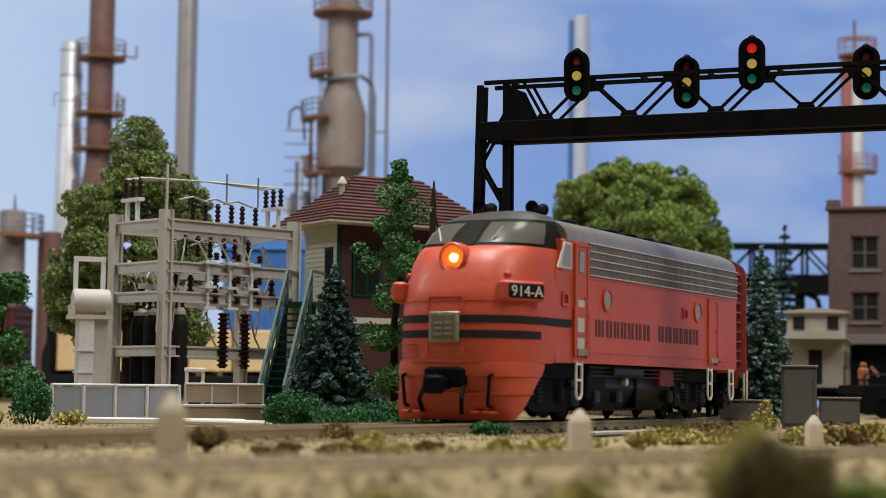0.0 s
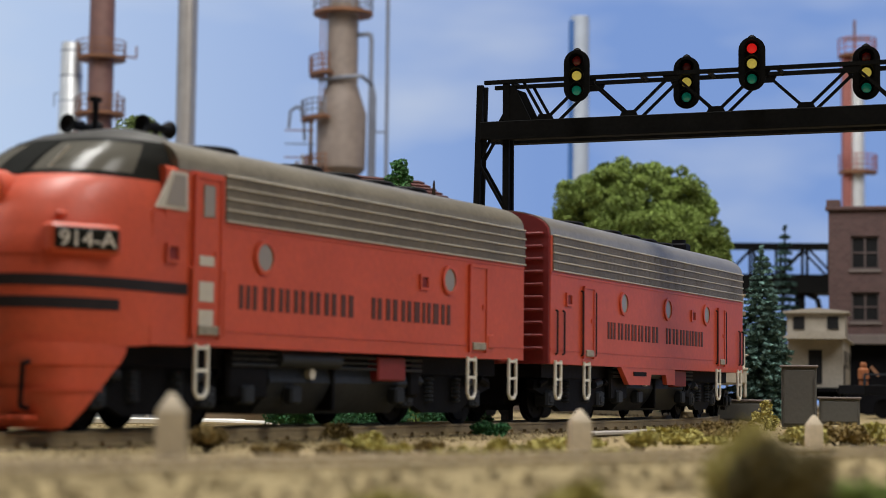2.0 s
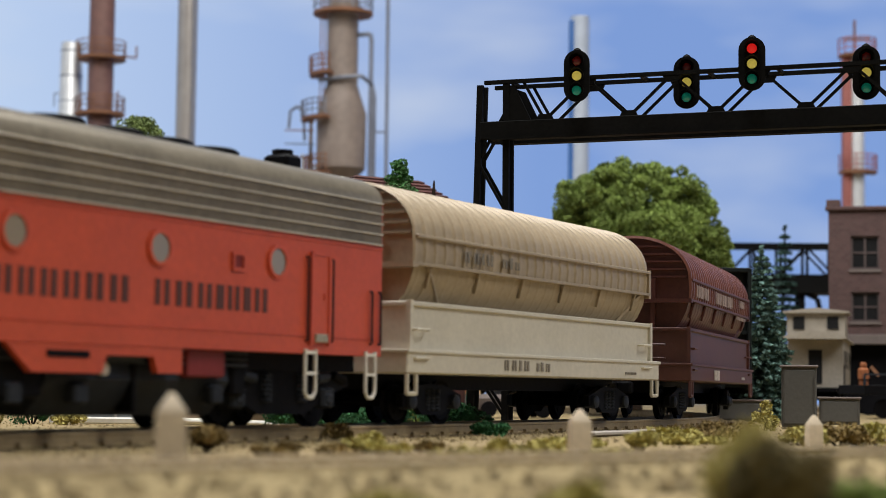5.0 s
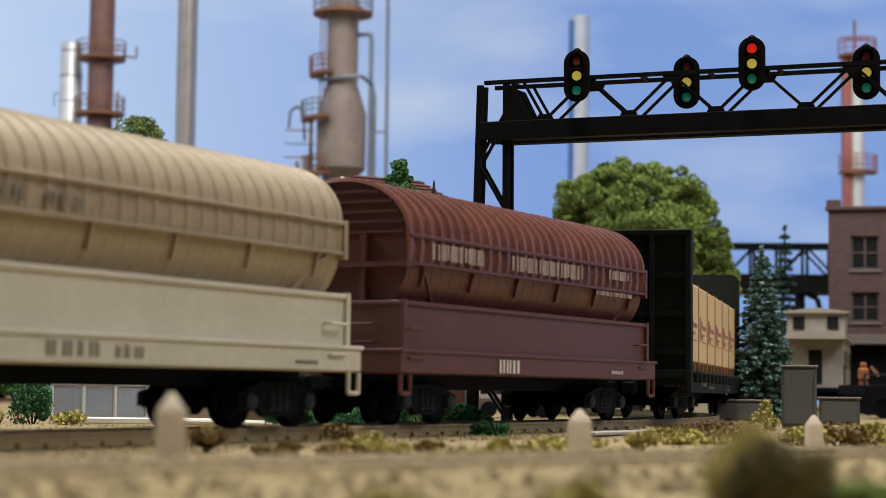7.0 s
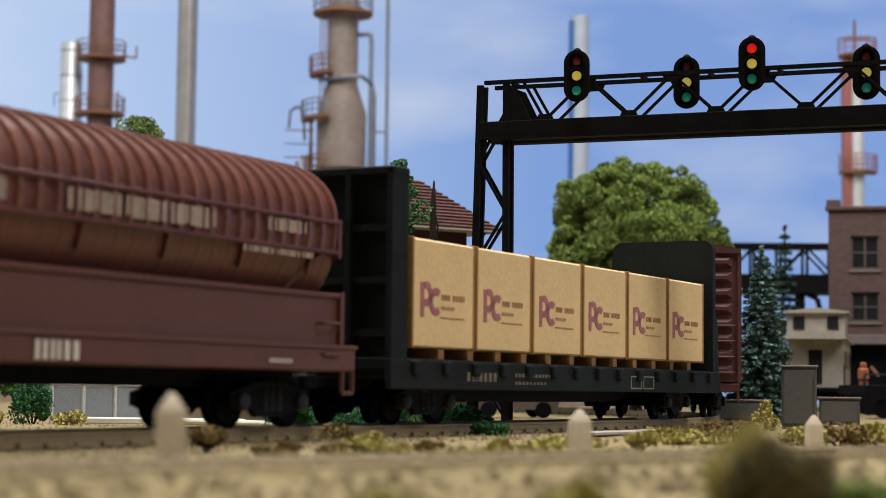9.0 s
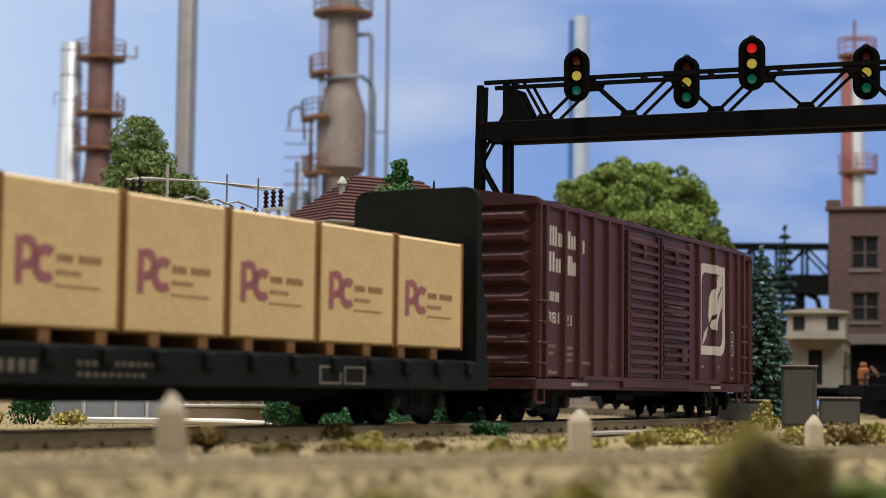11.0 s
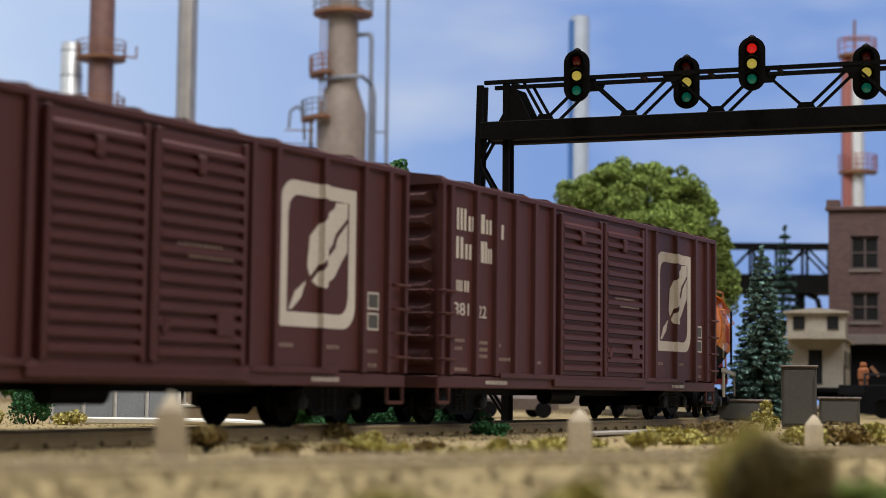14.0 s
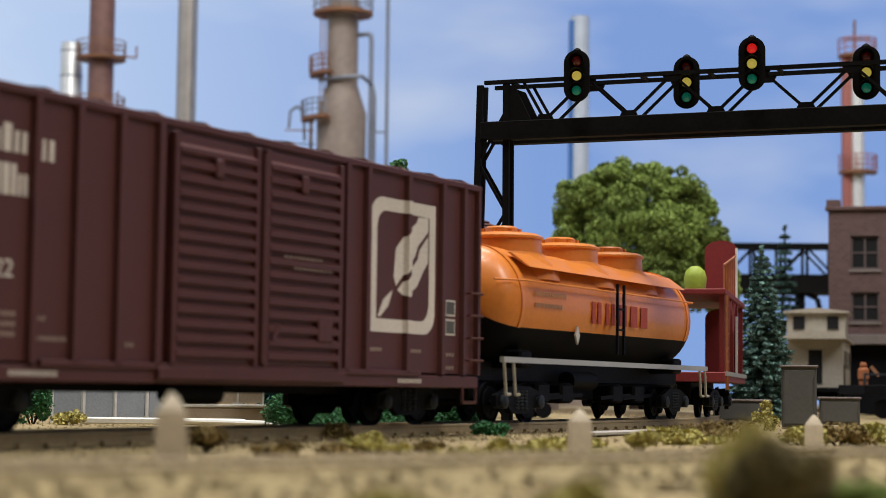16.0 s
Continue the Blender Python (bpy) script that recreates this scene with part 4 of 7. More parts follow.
    for z in (1.78, 2.16):
        g = G()
        g.box(14.26, 14.66, y - 0.012, y, z, z + 0.32)
        fr = part("stencil_box", g, LETTER_WHITE, c)
        part("stencil_field", G().box(14.3, 14.62, y - 0.018, y - 0.006, z + 0.035, z + 0.285), BOX_GREY, fr)
    part("stencil", bars([1] * 6, 2.0, 3.0, 0.82, 0.9, -1.6, 0.24), LETTER_WHITE, c)
    part("stencil", bars([1] * 5, 12.4, 13.3, 0.82, 0.9, -1.6, 0.24), LETTER_WHITE, c)
    # the emblem: a frame with two square corners and a feather that runs into one of them, laid over panels and posts
    x0, x1, z0, z1 = 11.42, 13.84, 1.76, 4.29

    def corners(i, rads):
        pts = []
        for (cx, cz, a), rad in zip(((x1 - i, z1 - i, 0), (x0 + i, z1 - i, 90), (x0 + i, z0 + i, 180), (x1 - i, z0 + i, 270)), rads):
            ox, oz = (rad if a in (90, 180) else -rad), (rad if a >= 180 else -rad)
            pts += [(cx + ox + rad * math.cos(radians(a + 15 * j)), cz + oz + rad * math.sin(radians(a + 15 * j))) for j in range(7)]
        return pts

    def inside(pts):
        return [(x0 + (x1 - x0) * u, z0 + (z1 - z0) * v) for u, v in pts]

    shapes = [[corners(0, (0.02, 0.42, 0.02, 0.42)), corners(0.25, (0.02, 0.3, 0.02, 0.3))],
              [inside([(0.88, 0.9), (0.72, 0.89), (0.7, 0.85), (0.55, 0.77), (0.38, 0.63), (0.35, 0.42), (0.39, 0.35), (0.68, 0.59), (0.72, 0.67), (0.88, 0.79)])],
              [inside([(0.41, 0.32), (0.53, 0.27), (0.71, 0.36), (0.8, 0.47), (0.88, 0.55), (0.88, 0.755), (0.745, 0.64), (0.72, 0.57)])],
              [inside([(0.12, 0.115), (0.2, 0.24), (0.34, 0.32), (0.28, 0.2), (0.16, 0.115)])]]
    g = G()

    def crossings(loops, x):
        out = []
        for loop in loops:
            for (ax, az), (bx, bz) in zip(loop, loop[1:] + loop[:1]):
                if (ax <= x) != (bx <= x):
                    out.append(az + (bz - az) * (x - ax) / (bx - ax))
        return sorted(out)

    def skin(x):
        near = min(abs(x - r) for r in ribs)
        return y - (0.118 if near < 0.07 else 0.118 - 0.11 * (near - 0.07) / 0.03 if near < 0.1 else 0.008)

    step = 0.022
    for loops in shapes:
        for k in range(int((x1 - x0) / step)):
            xa = x0 + k * step
            ca, cb = crossings(loops, xa + 1e-5), crossings(loops, xa + step + 1e-5)
            if len(ca) != len(cb):
                ca = cb = crossings(loops, xa + step / 2)
            for i in range(0, len(ca) - 1, 2):
                quad = ((xa, ca[i]), (xa + step, cb[i]), (xa + step, cb[i + 1]), (xa, ca[i + 1]))
                g.bm.faces.new([g.bm.verts.new((qx, skin(qx), qz)) for qx, qz in quad])
    bmesh.ops.remove_doubles(g.bm, verts=g.bm.verts, dist=0.004)
    part("emblem", g, LETTER_WHITE, c, "white framed quill emblem", smooth=None)
    part("underframe", G().box(1.0, 14.6, -0.5, 0.5, 0.6, 0.95), BLACK, c)
    part("brake_tank", G().cyl((6.5, -0.8, 0.6), (7.8, -0.8, 0.6), 0.2, 12), BLACK, c)
    add_truck(c, 1.9, 1.75, 0.44, False)
    add_truck(c, 13.7, 1.75, 0.44, False)
    coupler(c, 0.1, -1)
    coupler(c, 15.5, 1)
    return c


def tank_car(s):
    c = car("tank_car", s, 1.8, 9.2, "orange three-dome tank car with a black belly, on the rails", "tank car", "train")
    L0, r, zc = 12.8, 1.32, 2.62
    upper = [(r * math.cos(a), zc + r * math.sin(a)) for a in np.linspace(radians(-24), radians(204), 28)]
    lower = [(r * math.cos(a) * 0.997, zc + r * math.sin(a) * 0.997) for a in np.linspace(radians(204), radians(336), 18)]

    def shell(prof, m, name, label):
        rings = []
        for x, k in ((0.55, 0.15), (0.6, 0.5), (0.75, 0.8), (1.0, 0.95), (1.3, 1.0), (11.5, 1.0), (11.8, 0.95), (12.05, 0.8), (12.2, 0.5), (12.25, 0.15)):
            rings.append([(x, y * k, zc + (z - zc) * k) for y, z in prof])
        return part(name, G().loft(rings), m, c, label, smooth=40)

    shell(upper, ORANGE, "tank", "orange upper tank shell")
    shell(lower, TANK_BLACK, "tank_belly", "black lower tank shell")
    for x in (1.35, 11.4):
        part("tank_band", G().prism([(y * 1.02, zc + (z - zc) * 1.02) for y, z in upper], x - 0.06, x + 0.06), ORANGE, c)
    part("walk_ledge", G().prism([(-1.3, 3.42), (-1.36, 3.42), (-0.9, 3.75), (-0.8, 3.75)], 1.6, 11.1), ORANGE, c)
    for x, k in ((3.0, 1.0), (6.2, 1.0), (9.2, 0.95)):
        g = G().turn([(1.32 * k, 3.2), (1.25 * k, 3.5), (1.0 * k, 3.74), (0.9 * k, 3.84), (0.88 * k, 4.14), (0.93 * k, 4.16), (0.93 * k, 4.21), (0.8 * k, 4.28), (0.05, 4.36)], (x, 0, 0), "z", 28)
        d = part("dome", g, ORANGE, c, "orange dome with a low lid")
        part("dome_lid", G().turn([(0.38, 4.28), (0.38, 4.41), (0.32, 4.45), (0.05, 4.45)], (x - 0.1, 0, 0), "z", 18), ORANGE, d)
        for k2 in range(6):
            a = k2 * math.pi / 3
            part("lid_bolt", G().cyl((x - 0.1 + 0.42 * math.cos(a), 0.42 * math.sin(a), 4.28), (x - 0.1 + 0.42 * math.cos(a), 0.42 * math.sin(a), 4.4), 0.05, 6), ORANGE, d)
    part("hand_rail", G().tube([(0.6, -1.0, 3.1), (1.3, -1.42, 3.1), (11.5, -1.42, 3.1), (12.2, -1.0, 3.1)], 0.022, 6), ORANGE, c)
    part("ladder", G().bar((6.3, -1.45, 1.6), (6.3, -1.45, 3.3), 0.06).bar((6.7, -1.45, 1.6), (6.7, -1.45, 3.3), 0.06).bar((6.3, -1.45, 2.2), (6.7, -1.45, 2.2), 0.05).bar((6.3, -1.45, 2.7), (6.7, -1.45, 2.7), 0.05), BLACK, c)
    part("lettering", stems([(1, 1, 2), (1, 1, 2), (0.9, 1, 2), (0.8, 1, 1), (0.8, 1, 1)], 4.9, 8.6, 2.3, 0.52, -1.335, 0.35), TANK_RED, c, "brown-red lettering")
    part("lettering", bars([1] * 8, 1.9, 3.6, 2.8, 2.9, -1.335, 0.24), FAINT, c)
    part("lettering", bars([1] * 7, 1.9, 3.4, 2.55, 2.65, -1.335, 0.24), FAINT, c)
    part("frame", G().box(0.1, 12.7, -0.5, 0.5, 0.9, 1.35, 0.02), BLACK, c)
    for sgn in (-1, 1):
        part("side_sill", G().box(0.2, 12.6, sgn * 1.4 - 0.05, sgn * 1.4 + 0.05, 1.3, 1.42), WIRE, c, "pale running rail")
        for x in (0.3, 0.75, 12.1, 12.5):
            part("sill_step", G().tube([(x, sgn * 1.4, 1.3), (x + 0.1, sgn * 1.4, 0.62), (x + 0.3, sgn * 1.4, 0.62)], 0.035, 6), WIRE, c)
    part("brake_tank", G().cyl((5.0, -0.7, 0.95), (6.4, -0.7, 0.95), 0.22, 12), BLACK, c)
    part("centre_sill", G().box(0.6, 12.2, -0.42, 0.42, 0.5, 0.95, 0.02), BLACK, c)
    for x in (2.9, 4.2, 7.2, 8.6):
        part("brake_rigging", G().box(x, x + 0.7, -0.95, -0.35, 0.42, 0.9, 0.06).bar((x - 0.7, -0.9, 0.55), (x + 1.2, -0.9, 0.62), 0.09), BLACK, c)
    part("placard", G().plate([(4.2, 2.0), (4.32, 2.22), (4.44, 2.0), (4.32, 1.78)], -1.3, -1.26), SLAT, c)
    for x in (1.8, 11.0):
        part("saddle", G().box(x - 0.3, x + 0.3, -1.2, 1.2, 1.2, 1.6, 0.05), BLACK, c)
    add_truck(c, 1.8, 1.75, 0.44, False)
    add_truck(c, 11.0, 1.75, 0.44, False)
    coupler(c, 0.2, -1)
    coupler(c, 12.6, 1)
    return c


def carrier_car(s):
    """The last car in sight: two red decks with arched end gates and a small load."""
    c = car("two_deck_carrier_car", s, 1.8, 5.4, "dark red two-deck carrier car with arched end gates", "carrier car", "train")
    part("frame", G().box(0.0, 9.0, -1.5, 1.5, 1.02, 1.3, 0.02), RED_DARK, c)
    part("upper_deck", G().box(0.3, 9.0, -1.5, 1.5, 3.52, 3.68, 0.02), RED_DARK, c)
    arch = [(math.cos(a), math.sin(a)) for a in np.linspace(0, math.pi, 11)]
    for base, top in ((1.3, 3.35), (3.68, 5.5)):
        gate = part("end_gate", G().prism([(-1.48, base), (-0.48, base)] + [(-0.98 + 0.5 * q, top - 0.3 + 0.3 * z) for q, z in arch], 5.5, 5.62), RED_DARK, c, "red gate with an arched top")
        part("gate_edge", G().bar((5.48, -1.46, base), (5.48, -1.46, top - 0.25), 0.07), WHITE, gate, "worn white edge")
    for x in (0.5, 2.4, 4.2, 6.1, 8.6):
        for y in (-1.38, 1.38):
            part("deck_post", G().bar((x, y, 1.3), (x, y, 3.55), 0.15), RED_DARK, c)
    for x in (2.4, 4.2):
        part("knee_brace", G().tube([(x, -1.36, 2.5), (x + 0.25, -1.36, 3.1), (x + 1.0, -1.36, 3.5)], 0.11, 6), RED_DARK, c)
        part("knee_brace", G().tube([(x, -1.36, 2.5), (x - 0.25, -1.36, 3.1), (x - 1.0, -1.36, 3.5)], 0.11, 6), RED_DARK, c)
    for x in (0.4, 1.4, 2.4, 3.4, 4.4):
        part("railing_post", G().bar((x, -1.44, 3.66), (x, -1.44, 4.32 + 0.128 * x), 0.05), ORANGE_DULL, c)
    part("railing", G().bar((0.4, -1.44, 4.36), (5.4, -1.44, 5.0), 0.05), ORANGE_DULL, c)
    for x in (0.35, 0.8):
        part("ladder_rail", G().bar((x, -1.52, 0.8), (x, -1.52, 3.5), 0.06), ORANGE_DULL, c)
    for z in (1.2, 1.6, 2.0, 2.4, 2.8, 3.2):
        part("ladder_rung", G().bar((0.35, -1.52, z), (0.8, -1.52, z), 0.05), ORANGE_DULL, c)
    part("side_sill", G().box(0.1, 8.9, -1.56, -1.46, 1.2, 1.32), WIRE, c, "pale sill edge")
    for i in range(9):
        part("side_board", G().box(0.4 + 0.95 * i, 1.3 + 0.95 * i, 1.42, 1.5, 1.3, 3.5, 0.01), RED_DARK, c)
    part("cross_brace", G().bar((0.5, 1.36, 1.4), (2.4, 1.36, 3.4), 0.12), RED_DARK, c)
    part("cross_brace", G().bar((2.4, 1.36, 1.4), (4.2, 1.36, 3.4), 0.12), RED_DARK, c)
    part("centre_sill", G().box(0.4, 8.6, -0.5, 0.5, 0.5, 1.02, 0.02), BLACK, c)
    part("load", G().turn([(0.3, 0), (0.33, 0.34), (0.27, 0.54), (0.12, 0.66), (0.02, 0.68)], (0.7, -0.6, 3.68), "z", 18), LIME, c, "lime-green round bundle")
    add_truck(c, 1.8, 1.75, 0.44, False)
    add_truck(c, 7.2, 1.75, 0.44, False)
    coupler(c, 0.1, -1)
    return c


cab_unit(33.1306)
booster_unit(48.5621)
coil_car("silver_coil_car", 64.1, "silver-grey coil car with a ribbed round hood and a cream bin", SILVER, CREAM, CREAM, "grey")
coil_car("brown_coil_car", 77.85, "oxide-brown coil car with a ribbed round hood", OXIDE, MAROON_BIN, MAROON_BIN, "white")
bulkhead_flat(91.52)
boxcar(111.199, "21")
boxcar(128.0, "22")
tank_car(144.75)
carrier_car(158.9)

for ob in bpy.data.objects:
    if ob.name.split(".")[0] in ("lettering", "stencil", "badge_relief", "print", "grille_mesh"):
        ob["kind"] = "stuff"


# ---- ground, backdrop ----
def ground_height(x, y):
    return -0.29 + 0.07 * noise.noise(Vector((x * 0.22, y * 0.22, 0))) + 0.03 * noise.noise(Vector((x * 0.9, y * 0.9, 3)))


def make_ground():
    xs = sorted(set(list(np.arange(-24, 24.1, 0.5)) + [-190, -140, -100, -70, -50, -36, 36, 50, 70, 100, 140, 190]))
    ys = sorted(set([-60, -30, -10, 0, 4] + list(np.arange(6, 70.1, 0.5)) + list(np.arange(72, 201, 6))))
    bm = bmesh.new()
    vs = [[bm.verts.new((x, y, ground_height(x, y))) for x in xs] for y in ys]
    for j in range(len(ys) - 1):
        for i in range(len(xs) - 1):
            bm.faces.new((vs[j][i], vs[j][i + 1], vs[j + 1][i + 1], vs[j + 1][i]))
    solid("ground", bm, DIRT, at(0, 0), "dry tan soil with scattered scrub", "ground", kind="structure", smooth=180)


def make_backdrop():
    m = bpy.data.materials.new("painted_sky")
    m.use_nodes = True
    N, L = m.node_tree.nodes, m.node_tree.links
    N.clear()
    out, em = N.new("ShaderNodeOutputMaterial"), N.new("ShaderNodeEmission")
    tc, sep = N.new("ShaderNodeTexCoord"), N.new("ShaderNodeSeparateXYZ")
    L.new(tc.outputs["Object"], sep.inputs[0])
    zr, xr = N.new("ShaderNodeMapRange"), N.new("ShaderNodeMapRange")
    zr.inputs[1].default_value, zr.inputs[2].default_value = 6 * S, 44 * S
    xr.inputs[1].default_value, xr.inputs[2].default_value = -46 * S, 10 * S
    L.new(sep.outputs["Z"], zr.inputs[0])
    L.new(sep.outputs["X"], xr.inputs[0])
    low, high, mix = N.new("ShaderNodeMix"), N.new("ShaderNodeMix"), N.new("ShaderNodeMix")
    for n in (low, high, mix):
        n.data_type = "RGBA"
    low.inputs[6].default_value, low.inputs[7].default_value = (0.52, 0.65, 0.85, 1), (0.22, 0.355, 0.69, 1)
    high.inputs[6].default_value, high.inputs[7].default_value = (0.47, 0.60, 0.84, 1), (0.20, 0.325, 0.66, 1)
    for n in (low, high):
        L.new(xr.outputs[0], n.inputs[0])
    L.new(zr.outputs[0], mix.inputs[0])
    L.new(low.outputs[2], mix.inputs[6])
    L.new(high.outputs[2], mix.inputs[7])
    mp, ns, cr, cl = N.new("ShaderNodeMapping"), N.new("ShaderNodeTexNoise"), N.new("ShaderNodeMapRange"), N.new("ShaderNodeMix")
    mp.inputs["Scale"].default_value = (1, 1, 2.6)
    ns.inputs["Scale"].default_value, ns.inputs["Detail"].default_value = 0.035 / S, 3
    L.new(tc.outputs["Object"], mp.inputs[0])
    L.new(mp.outputs[0], ns.inputs["Vector"])
    L.new(ns.outputs[0], cr.inputs[0])
    cr.inputs[1].default_value, cr.inputs[2].default_value, cr.inputs[4].default_value = 0.46, 0.78, 0.55
    cl.data_type = "RGBA"
    cl.inputs[7].default_value = (0.62, 0.68, 0.78, 1)
    L.new(cr.outputs[0], cl.inputs[0])
    L.new(mix.outputs[2], cl.inputs[6])
    L.new(cl.outputs[2], em.inputs[0])
    em.inputs[1].default_value = 1.0
    L.new(em.outputs[0], out.inputs[0])
    g = G()
    rows = []
    for k in range(41):
        a = radians(-62 + 124 * k / 40)
        x, y = 185 * math.sin(a), 185 * math.cos(a)
        rows.append([(x, y, -2), (x, y, 62), (x * 1.01, y * 1.01, 62), (x * 1.01, y * 1.01, -2)])
    g.loft(rows)
    solid("backdrop", g, m, at(0, 0), "curved sky backdrop, blue with pale haze", "backdrop", kind="structure", smooth=60)


make_ground()
make_backdrop()


# ---- tracks ----
def make_track(name, centre, s0, s1, label, fill=-0.235):
    """Rails, ties and ballast along a line; centre(s, side) gives the point and the heading."""
    t = thing(name, at(0, 0), label, "railway track", kind="structure")
    ss = list(np.arange(s0, s1 + 0.01, 1.0))

    def sweep(prof):
        rings = []
        for s in ss:
            ring = []
            for o, z in prof:
                p = centre(s, o)[0]
                ring.append((p.x, p.y, z))
            rings.append(ring)
        return G().loft(rings)

    bed = []
    for s in ss:
        ring = []
        for o, z in ((-2.6, -0.5), (-1.75, fill), (1.75, fill), (2.6, -0.5)):
            p = centre(s, o)[0]
            ring.append((p.x, p.y, z))
        bed.append(ring)
    part("ballast_bed", G().loft(bed), BALLAST, t)
    for o in (-0.76, 0.76):
        part("rail", sweep([(o - 0.08, -0.22), (o - 0.03, -0.19), (o - 0.03, -0.06), (o - 0.045, -0.05), (o - 0.045, -0.012), (o + 0.045, -0.012), (o + 0.045, -0.05), (o + 0.03, -0.06), (o + 0.03, -0.19), (o + 0.08, -0.22)]), RAIL, t)
        part("rail_head", sweep([(o - 0.04, -0.014), (o + 0.04, -0.014), (o + 0.03, 0.0), (o - 0.03, 0.0)]), RAIL_TOP, t)
    tie = mesh_of(G().box(-0.12, 0.12, -1.3, 1.3, -0.36, -0.215, 0.015), "tie", TIE)
    plate = mesh_of(G().box(-0.1, 0.1, -0.94, -0.86, -0.22, -0.15).box(-0.1, 0.1, -0.66, -0.58, -0.22, -0.15).box(-0.1, 0.1, 0.58, 0.66, -0.22, -0.15).box(-0.1, 0.1, 0.86, 0.94, -0.22, -0.15), "spike", RAIL)
    far = G()
    for s in np.arange(s0 + 0.3, s1, 0.62):
        p, h = centre(s, 0)
        if s < -16:
            d, n = Vector((math.cos(h), math.sin(h), 0)) * 0.12, Vector((-math.sin(h), math.cos(h), 0)) * 1.3
            ring = [Vector((p.x, p.y, 0)) + k * d + l * n for k, l in ((-1, -1), (1, -1), (1, 1), (-1, 1))]
            far.loft([[v + Vector((0, 0, z)) for v in ring] for z in (-0.36, -0.215)])
            continue
        for nm, me in (("tie", tie), ("spike", plate)):
            ob = new(nm, me)
            ob.parent = t
            ob.matrix_local = at(p.x, p.y, 0, math.degrees(h) + random.uniform(-1.5, 1.5))
    if far.bm.verts:
        tagged(part("far_ties", far, TIE, t), kind="stuff")
    return t


NEAR_A, NEAR_HEAD = Vector((-0.55, 18.2)), radians(38)


def near_line(s, side=0.0):
    d, n = Vector((math.cos(NEAR_HEAD), math.sin(NEAR_HEAD))), Vector((-math.sin(NEAR_HEAD), math.cos(NEAR_HEAD)))
    return NEAR_A + d * s + n * side, NEAR_HEAD


def outer_line(s, side=0.0):
    a = radians(75)
    d, n = Vector((math.cos(a), math.sin(a))), Vector((-math.sin(a), math.cos(a)))
    return Vector((16.55, 79.0)) + d * s + n * side, a


make_track("main_track", line, -90, 175, "weathered single track, straight and then a tight curve")
make_track("near_track", near_line, -16, 42, "weathered straight track, rusty rails, its ties half buried in sand", -0.055)
make_track("yard_track", outer_line, -14, 26, "yard track beneath the parked caboose")


def make_gravel():
    verts, faces = [], []
    rng = np.random.RandomState(5)

    def stone(x, y, z, r):
        k = len(verts)
        a = rng.uniform(0, 6.28)
        for i in range(4):
            b = a + i * 1.57
            verts.append(((x + r * math.cos(b)) * S, (y + r * math.sin(b)) * S, (z - r * 0.3) * S))
        verts.append(((x + rng.uniform(-r, r) * 0.4) * S, (y + rng.uniform(-r, r) * 0.4) * S, (z + r * rng.uniform(0.4, 0.9)) * S))
        for i in range(4):
            faces.append((k + i, k + (i + 1) % 4, k + 4))

    for fn, s0, s1, n in ((line, 10, 62, 9000), (near_line, -14, 30, 9000)):
        for _ in range(n):
            o = rng.uniform(-2.3, 2.3)
            if abs(abs(o) - 0.76) < 0.14:
                continue
            p = fn(rng.uniform(s0, s1), o)[0]
            stone(p.x, p.y, (-0.05 if fn is near_line else -0.23) - max(0, abs(o) - 1.75) * 0.3, rng.uniform(0.03, 0.08))
    for _ in range(9000):
        y = rng.uniform(8, 60)
        x = rng.uniform(-0.32, 0.34) * y
        stone(x, y, ground_height(x, y), rng.uniform(0.025, 0.07))
    me = bpy.data.meshes.new("gravel")
    me.from_pydata(verts, [], faces)
    me.materials.append(mat("mixed_gravel", (0.25, 0.188, 0.092), 0.95, var=0.25, island=0.28))
    tagged(new("gravel", me), "loose tan and brown gravel on the soil", "gravel", kind="stuff")


make_gravel()


# ---- foliage ----
def leaf_mesh(name, clumps, per, size, material, seed, flat=0.0):
    """Small leaves round many clump centres: (x, y, z, rx, rz)."""
    rng = np.random.RandomState(seed)
    n = len(clumps) * per
    c = np.repeat(np.array(clumps, float), per, axis=0)
    d = rng.normal(size=(n, 3))
    d /= np.linalg.norm(d, axis=1, keepdims=True)
    d *= rng.uniform(0.55, 1.05, (n, 1)) ** 0.5
    p = c[:, :3] + d * np.stack([c[:, 3], c[:, 3], c[:, 4]], 1)
    a = rng.normal(size=(n, 3))
    a[:, 2] *= 1 - flat
    a /= np.linalg.norm(a, axis=1, keepdims=True)
    b = np.cross(a, rng.normal(size=(n, 3)))
    b /= np.linalg.norm(b, axis=1, keepdims=True)
    s = size * rng.uniform(0.6, 1.4, (n, 1))
    quad = np.stack([p - a * s, p + b * s * 0.6, p + a * s, p - b * s * 0.6], 1).reshape(-1, 3) * S
    me = bpy.data.meshes.new(name)
    me.from_pydata(quad.tolist(), [], [(4 * i, 4 * i + 1, 4 * i + 2, 4 * i + 3) for i in range(n)])
    me.materials.append(material)
    return me


def leaf_part(name, clumps, per, size, material, seed, parent, flat=0.0):
    ob = new(name, leaf_mesh(name, clumps, per, size, material, seed, flat))
    ob.parent = parent
    return ob


